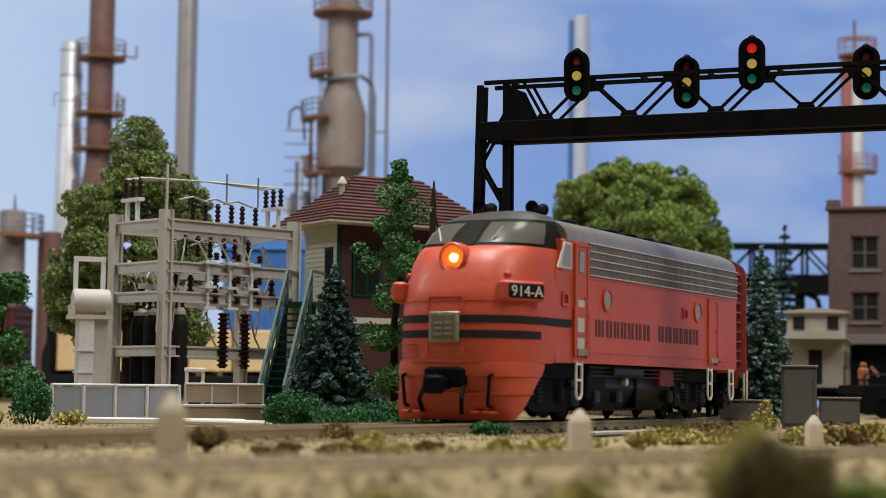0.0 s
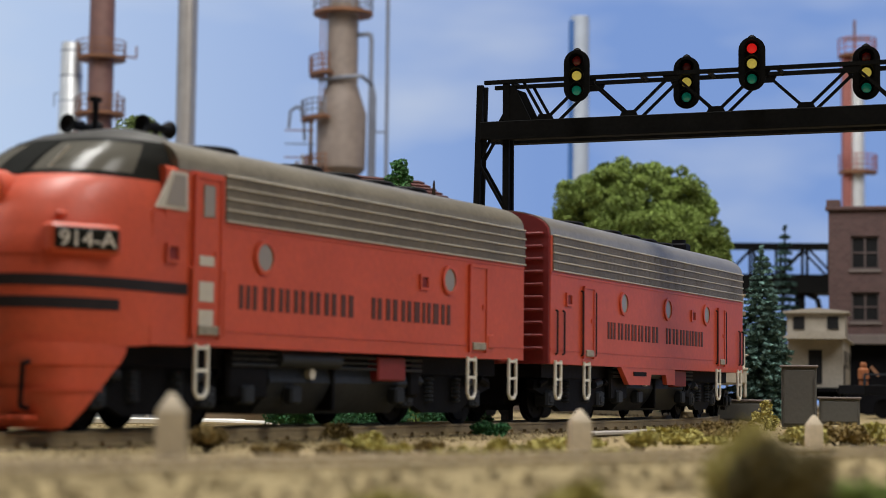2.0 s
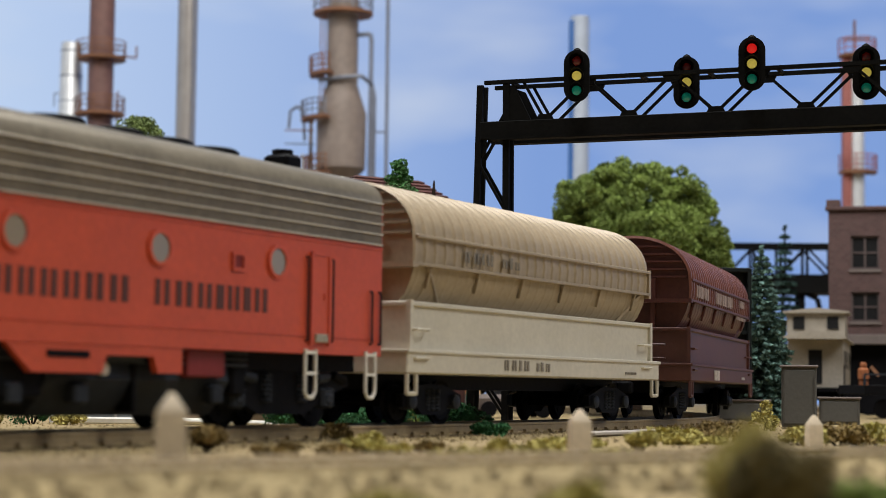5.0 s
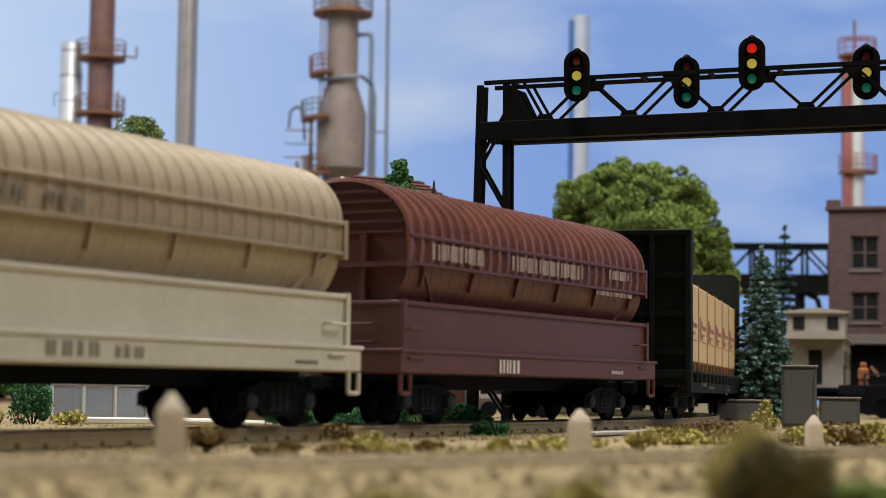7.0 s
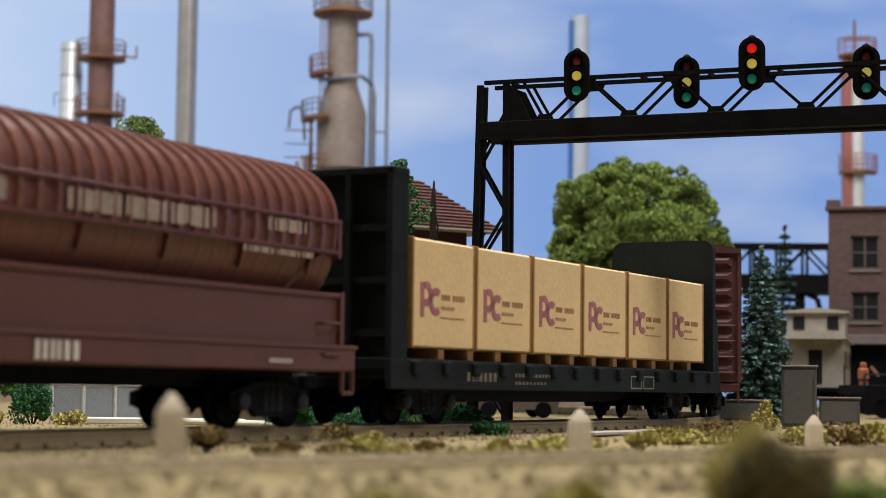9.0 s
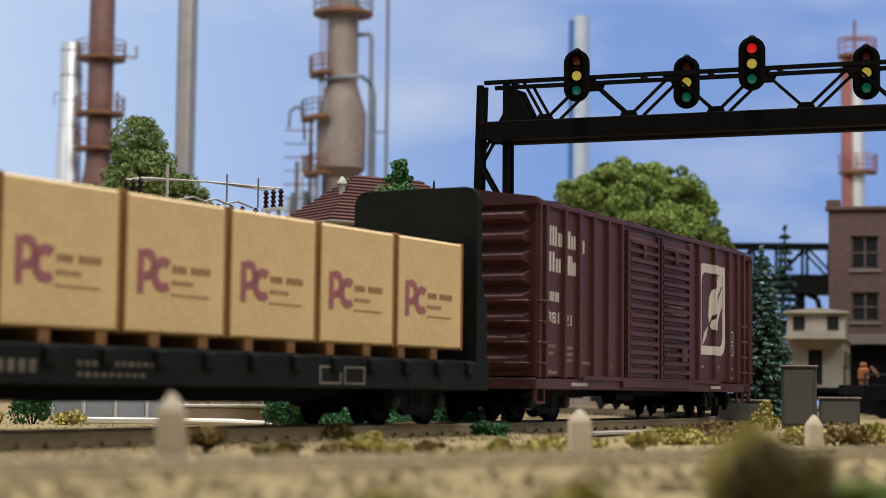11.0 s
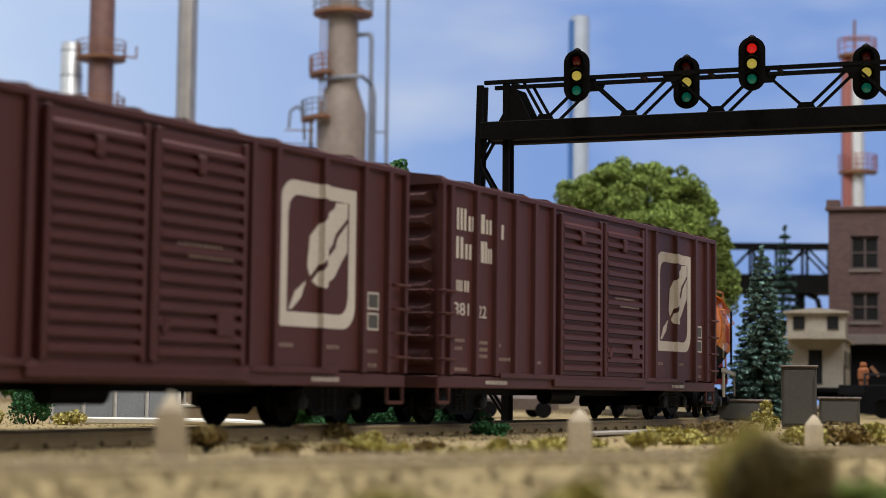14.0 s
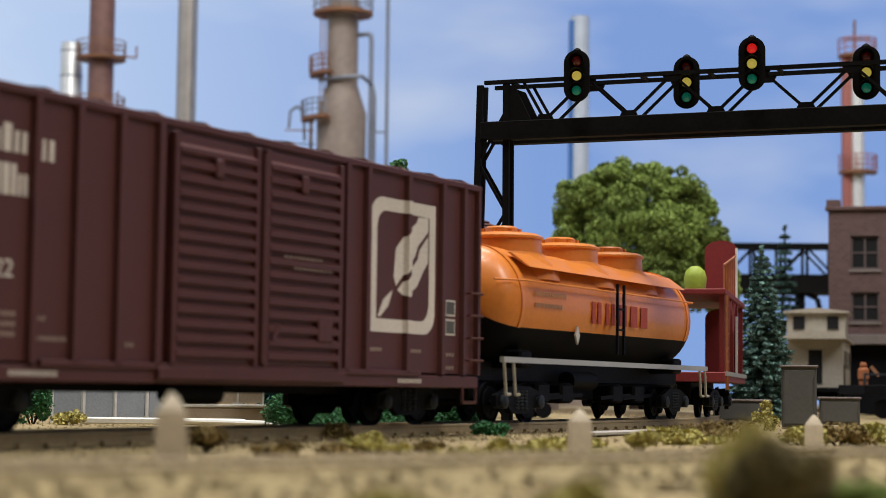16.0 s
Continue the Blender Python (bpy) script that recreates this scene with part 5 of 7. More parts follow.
def trunk(parent, h, r, limbs, seed, lean=0.0):
    rng = random.Random(seed)
    g = G()
    pts = [Vector((lean * (k / 5) ** 2 * h + rng.uniform(-0.04, 0.04) * h * (k > 0) * 0.4, rng.uniform(-0.02, 0.02) * h * (k > 0), h * k / 5)) for k in range(6)]
    for k in range(5):
        g.cyl(pts[k], pts[k + 1], r * (1 - 0.16 * k), 10, r * (1 - 0.16 * (k + 1)))
    for x, y, z0, z1 in limbs:
        g.cyl((0, 0, z0), (x, y, z1), r * 0.4, 7, r * 0.12)
    return part("trunk", g, BARK, parent)


def broad_tree(x, y, h, lobes, material, label, seed, per=60, size=0.16, clump=0.5):
    """A clumpy crown: lobes (x, y, z, radius, height) filled with clumps near their skin."""
    t = thing("tree", at(x, y, -0.25), label, "tree", "trees")
    rng = random.Random(seed)
    clumps = []
    for lx, ly, lz, lr, lh in lobes:
        n = int(26 * lr * lh / (clump * clump) * 0.28) + 8
        for _ in range(n):
            v = Vector((rng.gauss(0, 1), rng.gauss(0, 1), rng.gauss(0, 1))).normalized() * rng.uniform(0.62, 1.04)
            k = clump * rng.uniform(0.45, 1.1)
            clumps.append((lx + v.x * (lr - k * 0.4), ly + v.y * (lr - k * 0.4), lz + v.z * (lh - k * 0.4), k, k * 0.8))
    trunk(t, h * 0.7, h * 0.028, [(lx * 0.8, ly * 0.8, h * 0.3, lz) for lx, ly, lz, lr, lh in lobes], seed)
    leaf_part("crown", clumps, per, size, material, seed, t)
    return t


def spruce(x, y, h, w, material, label, seed, tiers=18, per=26, size=0.09):
    """Whorls of drooping needle boughs that shorten towards the tip."""
    t = thing("spruce", at(x, y, -0.25), label, "conifer", "trees")
    rng = random.Random(seed)
    trunk(t, h * 0.97, h * 0.018, [], seed)
    boughs, clumps = G(), []
    for i in range(tiers):
        k = i / tiers
        z, r = h * (0.06 + 0.9 * k), w * (1 - k) ** 0.85 * rng.uniform(0.82, 1.1) + 0.05
        n = max(5, int(13 * (1 - k) + 4))
        a0 = rng.uniform(0, 6.28)
        for j in range(n):
            a = a0 + j * 2 * math.pi / n + rng.uniform(-0.2, 0.2)
            q = r * rng.uniform(0.75, 1.1)
            boughs.cyl((0, 0, z), (q * math.cos(a), q * math.sin(a), z - 0.12 * q), 0.025, 4, 0.008)
            m = max(2, int(q / 0.16))
            for l in range(1, m + 1):
                f = l / m
                clumps.append((q * f * math.cos(a), q * f * math.sin(a), z - 0.12 * q * f * f, 0.12 + 0.06 * (1 - f), 0.055))
    clumps.append((0, 0, h * 0.97, 0.07, 0.2))
    part("boughs", boughs, BARK, t)
    leaf_part("needles", clumps, per, size, material, seed, t, 0.4)
    return t


def layered_pine(x, y, h, material, label, seed):
    """A slim conifer of separate foam-like clumps on a dark trunk."""
    t = thing("conifer", at(x, y, -0.25), label, "conifer", "trees")
    rng = random.Random(seed)
    trunk(t, h * 0.96, 0.14, [], seed)
    clumps = []
    for z, w in ((7.25, 0.15), (6.9, 0.28), (6.45, 0.42), (6.05, 0.62), (5.6, 0.75), (5.15, 0.7), (4.7, 0.9), (4.3, 0.75), (3.6, 0.8), (3.4, 0.95), (2.6, 0.95), (2.3, 0.8), (1.3, 1.0), (1.0, 0.9), (0.4, 0.8)):
        n = int(4 + 7 * w)
        for j in range(n):
            a = rng.uniform(0, 6.28)
            q = 1.35 * w * rng.uniform(0.15, 0.95)
            k = 0.23 + 0.12 * rng.random() if w > 0.3 else 0.16
            clumps.append((q * math.cos(a), q * math.sin(a), (z + rng.uniform(-0.16, 0.16)) * h / 7.4, k, k * 0.75))
    leaf_part("crown", clumps, 130, 0.05, material, seed, t)
    return t


def shrub(x, y, r, h, material, label, seed, per=60, size=0.06, z=-0.25, n=16):
    rng = random.Random(seed)
    clumps = []
    for _ in range(n):
        a, q = rng.uniform(0, 6.28), r * math.sqrt(rng.random()) * 0.8
        k = rng.uniform(0.25, 0.5)
        clumps.append((q * math.cos(a), q * math.sin(a), h * rng.uniform(0.2, 0.82) * (1 - 0.35 * (q / r) ** 2), r * k, h * k * 0.6))
    ob = thing("shrub", at(x, y, z), label, "shrub", "shrubs")
    twigs = G()
    for cx, cy, cz, _, _ in clumps[:10]:
        twigs.cyl((cx * 0.15, cy * 0.15, -0.03), (cx, cy, cz), r * 0.03, 5, r * 0.012)
    part("twigs", twigs, BARK, ob)
    leaf_part("foliage", clumps, per, size, material, seed, ob)
    return ob


broad_tree(9.45, 86.5, 12.9, [(-0.6, 0, 10.3, 2.5, 2.1), (-2.0, -0.3, 10.0, 2.0, 2.0), (1.2, 0.2, 10.2, 2.2, 2.0), (2.5, 0, 8.9, 1.9, 2.0), (-3.0, 0, 8.3, 1.4, 1.8), (0.2, -1.2, 8.0, 2.8, 2.4), (3.3, 0, 7.2, 1.6, 1.8), (-2.6, 0, 6.8, 1.8, 1.8), (3.9, 0, 6.2, 1.3, 1.5), (0.8, -0.8, 6.3, 2.8, 1.8)],
           LEAF_MID, "broad bright-green tree with a rounded crown", 3, 230, 0.075, 0.5)
broad_tree(-11.2, 64, 11.1, [(0.1, 0, 9.6, 1.0, 1.2), (0.2, 0, 8.3, 1.5, 1.4), (-1.2, -0.3, 7.0, 1.4, 1.5), (1.6, 0, 7.2, 1.2, 1.6), (-0.4, -0.4, 5.6, 1.9, 1.9), (-2.1, 0, 4.8, 1.1, 1.6), (1.7, 0, 5.2, 1.3, 1.8), (-1.6, 0.2, 3.6, 1.5, 1.3), (1.6, -0.4, 3.0, 1.3, 1.2)],
           LEAF_DULL, "tall olive-green tree behind the substation", 4, 190, 0.05, 0.36)
broad_tree(-15.0, 60, 5.2, [(0, 0, 2.2, 1.1, 0.7), (0.7, -0.4, 1.2, 0.8, 0.6), (-0.6, 0, 3.4, 1.0, 0.6), (0.4, 0, 4.2, 0.6, 0.5)], LEAF_PINE, "low dark-green tree beside the yard", 6, 90, 0.08, 0.38)
layered_pine(-1.25, 50, 7.45, LEAF_PINE, "slim green conifer with gaps between its clumps", 8)
spruce(-2.85, 46.5, 4.1, 1.25, LEAF_FIR, "dark blue-green spruce beside the track", 9, 20)
spruce(11.3, 62.8, 6.2, 1.35, LEAF_BLUE, "blue-green spruce beside the curve", 10, 26, 22)
spruce(12.1, 66, 4.6, 1.4, LEAF_BLUE, "smaller blue-green spruce beside the curve", 11, 18, 22)
spruce(18.9, 98, 10.5, 1.3, LEAF_FIR, "dark distant spruce below the bridge", 12, 22, 18, 0.14)
for x, y, r, h, m, lab, n in ((-3.4, 42.5, 0.72, 0.92, LEAF_DARK, "rounded green shrub", 40), (-10.2, 44.5, 0.55, 1.15, LEAF_DARK, "green shrub by the fence", 30),
                              (-11.2, 44, 0.4, 0.45, TUFT, "yellow scrub", 14), (-9.1, 43.5, 0.4, 0.35, TUFT, "yellow scrub", 14), (-1.9, 40.2, 1.2, 0.7, LEAF_DARK, "low green shrubs beyond the rails", 40),
                              (0.3, 42.3, 0.9, 0.7, LEAF_DARK, "low green shrubs beyond the rails", 30), (-0.6, 44.5, 0.9, 0.8, LEAF_MID, "low bright shrubs", 30),
                              (1.08, 37.2, 0.42, 0.34, LEAF_DARK, "small dark-green tuft beside the rail", 20), (-1.95, 33.0, 0.36, 0.32, TUFT_BROWN, "brown tuft beside the rail", 16),
                              (-3.55, 27.0, 0.3, 0.4, TUFT_BROWN, "brown tuft beside the rail", 14), (3.4, 30.5, 0.3, 0.3, TUFT, "yellow tuft", 12), (5.3, 35.5, 0.7, 0.42, TUFT_BROWN, "brown scrub", 24),
                              (4.5, 34.6, 0.45, 0.34, TUFT, "yellow scrub", 16), (6.9, 34, 0.5, 0.36, TUFT, "yellow scrub", 16), (7.7, 34.6, 0.6, 0.42, TUFT_BROWN, "brown scrub", 22), (8.6, 35, 0.6, 0.42, TUFT, "yellow scrub", 22),
                              (-1.15, 27.5, 0.35, 0.22, TUFT, "yellow tuft", 12), (0.9, 28, 0.3, 0.2, TUFT, "yellow tuft", 12), (-2.3, 25, 0.35, 0.2, TUFT_BROWN, "brown tuft", 10),
                              (8.6, 47.5, 0.35, 0.75, TUFT, "dry upright weed", 14), (2.2, 23.5, 0.4, 0.2, TUFT, "yellow tuft", 12), (1.05, 13.4, 0.3, 0.28, TUFT, "yellow-green tuft", 14), (3.2, 13.6, 0.3, 0.3, LEAF_MID, "green tuft", 14), (-0.3, 13.2, 0.35, 0.18, TUFT, "yellow tuft", 12)):
    shrub(x, y, r, h, m, lab + " on the soil", int(5000 + 100 * x + y), 170 if m == LEAF_DARK else 60, 0.04 if m == LEAF_DARK else 0.05, -0.26, n)
shrub(2.32, 12.2, 0.36, 0.55, TUFT_OLIVE, "round brown-green bush on the soil", 77, 130, 0.03, -0.16, 40)
shrub(2.2, 13.0, 0.36, 0.68, TUFT, "yellow-green scrub behind the bush", 78, 60, 0.035, -0.2, 22)


# ---- marker posts ----
for x, y, w, top in ((-2.72, 18, 0.33, 0.63), (2.1, 27, 0.33, 0.43), (6.9, 33, 0.28, 0.32)):
    g = G().loft([[(sx * w / 2 * k, sy * w / 2 * k, z) for sx, sy in ((-1, -1), (1, -1), (1, 1), (-1, 1))] for z, k in ((-0.4, 1.0), (top - 0.2, 0.92), (top - 0.17, 0.88), (top, 0.16))])
    solid("marker_post", g, POST, at(x, y, 0, 8), "cream pointed marker post set in the soil", "post", "marker posts")


# ---- signal bridge ----
def signal_head(lit_red, bridge, place):
    w = 0.33
    out = [(w * math.cos(a), 0.34 + w * math.sin(a)) for a in np.linspace(0, math.pi, 13)] + [(w * math.cos(a), -0.34 + w * math.sin(a)) for a in np.linspace(math.pi, 2 * math.pi, 13)]
    t = part("signal_head", G().plate(out, 0.0, 0.06), GANTRY, bridge, "black three-light signal head, red over yellow over green")
    t.matrix_local = place
    part("housing", G().box(-0.2, 0.2, 0.06, 0.34, -0.5, 0.5, 0.05), GANTRY, t)
    for z, m in ((0.38, LENS_RED if lit_red else LENS_RED_DULL), (0.0, LENS_YELLOW), (-0.38, LENS_GREEN)):
        part("lens", G().turn([(0.125, 0.0), (0.115, -0.03), (0.07, -0.05), (0.01, -0.055)], (0, 0, z), "y", 20), m, t)
        hood = G()
        ring = []
        for y in (0.0, -0.26):
            for r in (0.17, 0.19):
                ring.append([(r * math.cos(a), y * (0.55 + 0.45 * max(0, math.sin(a))), z + r * math.sin(a)) for a in np.linspace(radians(-35), radians(215), 20)])
        hood.loft([ring[0], ring[2], ring[3], ring[1]], close=False, caps=False)
        part("lens_hood", hood, GANTRY, t)
    part("bracket", G().bar((0, 0.3, -0.1), (0, 0.62, -0.1), 0.1), GANTRY, t)
    part("finial", G().turn([(0.12, 0.64), (0.09, 0.7), (0.03, 0.74)], (0, 0.12, 0), "z", 10), GANTRY, t)
    return t


def signal_bridge():
    m = at(1.33, 46.1, 0, -20.7)
    t = thing("signal_bridge", m, "black steel lattice signal bridge spanning the tracks", "signal bridge")
    length, d = 13.0, 0.85
    for x0 in (0.0, length):
        for low, high in ((-0.62, -0.42), (0.34, 0.3)):
            for y in (0.0, 0.35):
                part("leg", G().bar((x0 + low, y, -0.3), (x0 + high, y, 8.7), 0.17, 0.1), GANTRY, t)
        n = 6
        for i in range(n):
            z0, z1 = 8.0 * i / n, 8.0 * (i + 1) / n
            k = 1 if i % 2 else -1
            side = {-1: lambda z: x0 - 0.61 + 0.022 * z, 1: lambda z: x0 + 0.34 - 0.005 * z}
            for y in (0.0, 0.35):
                part("leg_brace", G().bar((side[-k](z0), y, z0), (side[k](z1), y, z1), 0.07), GANTRY, t)
            for sx in (-1, 1):
                part("leg_brace", G().bar((side[sx](z0), 0 if k > 0 else 0.35, z0), (side[sx](z1), 0.35 if k > 0 else 0, z1), 0.06), GANTRY, t)
        part("footing", G().box(x0 - 0.7, x0 + 0.7, -0.3, d + 0.3, -0.5, -0.1, 0.05), CONCRETE, t)
        for y in (0, d):
            part("gusset", G().plate([(x0 + 0.3, 7.7), (x0 + 0.3, 8.7), (x0 + (0.55 if x0 == 0 else -0.55), 8.6), (x0 + (1.0 if x0 == 0 else -1.0), 7.7)], y - 0.04, y + 0.02), GANTRY, t)
    for y in (0.0, d):
        part("bottom_chord", G().box(-0.4, length + 0.4, y - 0.09, y + 0.09, 7.25, 7.72, 0.02), GANTRY, t)
        part("chord_flange", G().box(-0.1, length + 0.1, y - 0.16, y + 0.16, 7.22, 7.28), GANTRY, t)
        part("top_chord", G().bar((-0.3, y, 8.76), (length + 0.3, y, 8.76), 0.12, 0.1), GANTRY, t)
        nodes = [(0.77, 8.74), (1.36, 7.7)] + [(1.36 + 1.12 * k, 7.7 if k % 2 == 0 else 8.74) for k in range(1, 11)]
        for (x0, a), (x1, b) in zip(nodes, nodes[1:]):
            part("diagonal", G().bar((x0, y, a), (x1, y, b), 0.07), GANTRY, t)
            part("gusset", G().plate([(x1 - 0.24, 7.7 if b < 8 else 8.7), (x1 + 0.24, 7.7 if b < 8 else 8.7), (x1 + 0.16, 7.86 if b < 8 else 8.55), (x1 - 0.16, 7.86 if b < 8 else 8.55)], y - 0.05, y + 0.05), GANTRY, t)
    for i in range(8):
        x = 0.4 + i * (length - 0.8) / 7
        part("cross_tie", G().bar((x, 0, 7.5), (x, d, 7.5), 0.1), GANTRY, t)
        part("cross_tie", G().bar((x, 0, 8.76), (x, d, 8.76), 0.08), GANTRY, t)
    for x, y, z, lit in ((2.31, -0.35, 8.76, False), (5.02, 0.3, 8.56, False), (6.81, -0.35, 8.83, True), (9.5, 0.3, 8.58, False)):
        signal_head(lit, t, at(x, y, z, 10))


signal_bridge()


# ---- substation ----
def insulator(g, x, y, z0, z1, r=0.09):
    n = max(3, int(abs(z1 - z0) / 0.13))
    prof = [(0.02, z0)]
    for i in range(n):
        z, d = z0 + (z1 - z0) * i / n, (z1 - z0) / n
        prof += [(r * 0.6, z), (r, z + d * 0.3), (r * 0.95, z + d * 0.5), (r * 0.6, z + d * 0.7)]
    g.turn(prof + [(r * 0.6, z1), (0.02, z1)], (x, y, 0), "z", 9)


def substation():
    t = thing("substation_frame", at(-7.83, 50, -0.25, 45), "beige substation frame with brown insulators and bare wires", "substation")
    # local x runs along one side (4.5 m), local y along the other (3.0 m)
    A, B = 4.72, 2.45
    for x, y in ((0, 0), (A, 0), (0, B), (A, B)):
        part("column", G().box(x - 0.13, x + 0.13, y - 0.06, y + 0.06, 0, 5.95).box(x - 0.16, x - 0.1, y - 0.15, y + 0.15, 0, 5.95).box(x + 0.1, x + 0.16, y - 0.15, y + 0.15, 0, 5.95), BEIGE, t)
    for z in (5.55, 4.35, 3.5, 1.95):
        for y in (0, B):
            part("beam", G().box(0, A, y - 0.05, y + 0.05, z - 0.14, z + 0.14).box(0, A, y - 0.12, y + 0.12, z + 0.11, z + 0.16).box(0, A, y - 0.12, y + 0.12, z - 0.16, z - 0.11), BEIGE, t)
        # Beams facing left are paler: the stronger light on them is in the colour.
        for x in (0, A):
            part("beam", G().box(x - 0.05, x + 0.05, 0, B, z - 0.14, z + 0.14).box(x - 0.12, x + 0.12, 0, B, z + 0.11, z + 0.16), PALE, t)
    part("cross_beam", G().box(0, A, B / 2 - 0.06, B / 2 + 0.06, 3.75, 3.9), BEIGE, t)
    for x in (0.9, 1.35, 1.8, 2.3, 2.7, 3.2):
        g = G()
        insulator(g, x, -0.02, 5.72, 6.25)
        part("insulator", g, INSUL, t, "brown ribbed insulator")
        g = G()
        insulator(g, x, 0.3, 4.7, 5.3)
        part("insulator", g, INSUL, t)
    for i, x in enumerate((1.4, 2.2, 3.0)):
        g = G()
        insulator(g, x + 0.62, -0.1, 3.1, 1.5, 0.17)
        part("insulator", g, INSUL, t, "long hanging brown insulator") if i < 2 else None
        part("switch_bar", G().bar((x, -0.12, 3.2), (x, -0.12, 4.6), 0.09).box(x - 0.2, x + 0.2, -0.3, 0.1, 4.48, 4.56).box(x - 0.2, x + 0.2, -0.3, 0.1, 3.18, 3.26).box(x - 0.2, x + 0.2, -0.3, 0.1, 3.78, 3.86), PALE, t)
        for z in (3.35, 3.95, 4.6):
            g = G()
            insulator(g, x + 0.25, -0.2, z, z + 0.22, 0.11)
            part("insulator", g, INSUL, t)
        part("wire", G().tube([(x, -0.1, 4.6), (x - 0.35, -0.1, 5.1), (x - 0.7, 0.1, 5.2), (x - 1.1, 0.3, 5.0)], 0.03, 5), WIRE, t)
        part("wire", G().tube([(x + 0.1, 0, 6.25), (x - 0.4, 0.1, 6.4), (x - 0.9, 0.1, 6.28)], 0.03, 5), WIRE, t)
        part("wire", G().tube([(x, -0.1, 3.1), (x + 0.2, -0.1, 2.4), (x + 0.6, 0, 1.9)], 0.03, 5), WIRE, t)
    wr = random.Random(31)
    for i in range(16):
        x0, x1 = wr.uniform(0.2, A - 0.3), wr.uniform(-0.7, 0.7)
        z0, z1 = wr.choice((4.35, 5.2, 3.5)), wr.uniform(2.2, 4.2)
        part("wire", G().tube([(x0 + x1 * k, wr.uniform(-0.05, 0.05) + 0.5 * (i % 3), z0 + (z1 - z0) * k + 0.35 * math.sin(3.1 * k)) for k in (0, 0.25, 0.5, 0.75, 1)], 0.028, 5), WIRE, t)
    for x in (0.5, 1.0, 1.9, 2.6, 3.4, 4.0):
        g = G()
        insulator(g, x, 0.15, 3.64, 4.15, 0.1)
        part("insulator", g, INSUL, t)
    # upper bus on posts
    for x, y in ((0.1, B - 0.4), (0.1, B - 0.9), (A - 0.3, 0.4), (A - 0.3, 0.9)):
        part("bus_post", G().bar((x, y, 5.7), (x, y, 6.35), 0.1), PALE, t)
    part("bus_support", G().box(0.0, 0.2, B - 1.1, B - 0.2, 6.3, 6.4), PALE, t)
    part("bus_support", G().box(A - 0.4, A - 0.2, 0.2, 1.1, 6.3, 6.4), PALE, t)
    for k in (0.3, 0.65, 1.0):
        for x, y in ((0.1, B - k), (A - 0.3, k)):
            g = G()
            insulator(g, x, y, 6.4, 6.95)
            part("insulator", g, INSUL, t)
        part("bus_wire", G().tube([(0.1, B - k, 6.98), (A * 0.5, B * 0.5, 7.05), (A - 0.3, k, 6.96)], 0.03, 5), WIRE, t)
    part("mast", G().cyl((0, 0, 5.9), (0, 0, 7.25), 0.045, 6), BEIGE, t)
    for k in (0.5, 0.75):
        part("spike_rod", G().cyl((A * k, 0.3, 6.3), (A * k, 0.3, 7.2), 0.03, 5), PIPE, t)
    # oil breakers inside the frame
    for i in range(4):
        b = solid("circuit_breaker", G().turn([(0.27, 0.1), (0.27, 2.75), (0.23, 2.9), (0.17, 2.98), (0.17, 3.12), (0.02, 3.14)], (0, 0, 0), "z", 18), MASK, t.matrix_world @ at(0.6, 0.12 + 0.62 * i), "dark cylindrical oil breaker inside the frame", "breaker", "breakers")
        part("cap", G().turn([(0.19, 3.0), (0.2, 3.1), (0.14, 3.2), (0.02, 3.22)], (0, 0, 0), "z", 14), BEIGE, b, "pale breaker cap")
        for k in (-0.12, 0.12):
            g = G()
            insulator(g, k, 0, 3.15, 3.62, 0.08)
            part("bushing", g, INSUL, b)
            part("terminal", G().cyl((k, 0, 3.62), (k * 2.2, 0, 3.95), 0.03, 6), PALE, b)
    for i in range(4):
        part("wire", G().tube([(0.6, 0.12 + 0.6 * i, 3.9), (0.4, 0.2 + 0.55 * i, 4.25), (0.15, 0.1 + 0.5 * i, 4.05), (0.05, 0.3 + 0.5 * i, 4.35)], 0.035, 5), WIRE, t)
    # feeder cabinet with a round tank
    f = thing("transformer_cabinet", at(-9.85, 49.6, -0.25, 20), "pale grey transformer cabinet with a round tank on top", "transformer")
    part("cabinet", G().box(-0.34, 0.1, -0.3, 0.3, 0, 2.85, 0.03), PALE, f)
    for z in (0.7, 1.3, 1.9):
        part("panel_rib", G().box(-0.38, 0.12, -0.34, 0.3, z, z + 0.06), PALE, f)
    part("duct", G().box(0.1, 0.5, -0.15, 0.4, 0, 2.85, 0.02), BEIGE, f)
    part("cradle", G().box(-0.6, 0.6, -0.35, 0.35, 2.8, 2.92).box(-0.55, -0.45, -0.35, 0.35, 2.9, 3.2).box(0.4, 0.5, -0.35, 0.35, 2.9, 3.2), BEIGE, f)
    part("tank", G().turn([(0.05, -0.5), (0.36, -0.48), (0.4, -0.4), (0.4, 0.5), (0.36, 0.55), (0.05, 0.56)], (0, 0, 3.25), "x", 22), BEIGE, f, "round beige oil tank")
    part("portal", G().bar((-0.38, 0.2, 2.9), (-0.38, 0.2, 4.5), 0.12).bar((0.38, 0.2, 2.9), (0.38, 0.2, 4.5), 0.12).bar((-0.44, 0.2, 4.5), (0.44, 0.2, 4.5), 0.14), PALE, f)
    # fence
    fe = thing("fence", at(-10.15, 46, -0.25), "low grey mesh fence with round posts", "fence")
    for i in range(5):
        x = 0.1 + i * 0.82
        part("fence_post", G().cyl((x, 0, 0), (x, 0, 1.0), 0.05, 8), PALE, fe)
        if i < 4:
            part("fence_panel", G().box(x + 0.06, x + 0.76, -0.012, 0.012, 0.1, 0.92), MESH_GREY, fe)
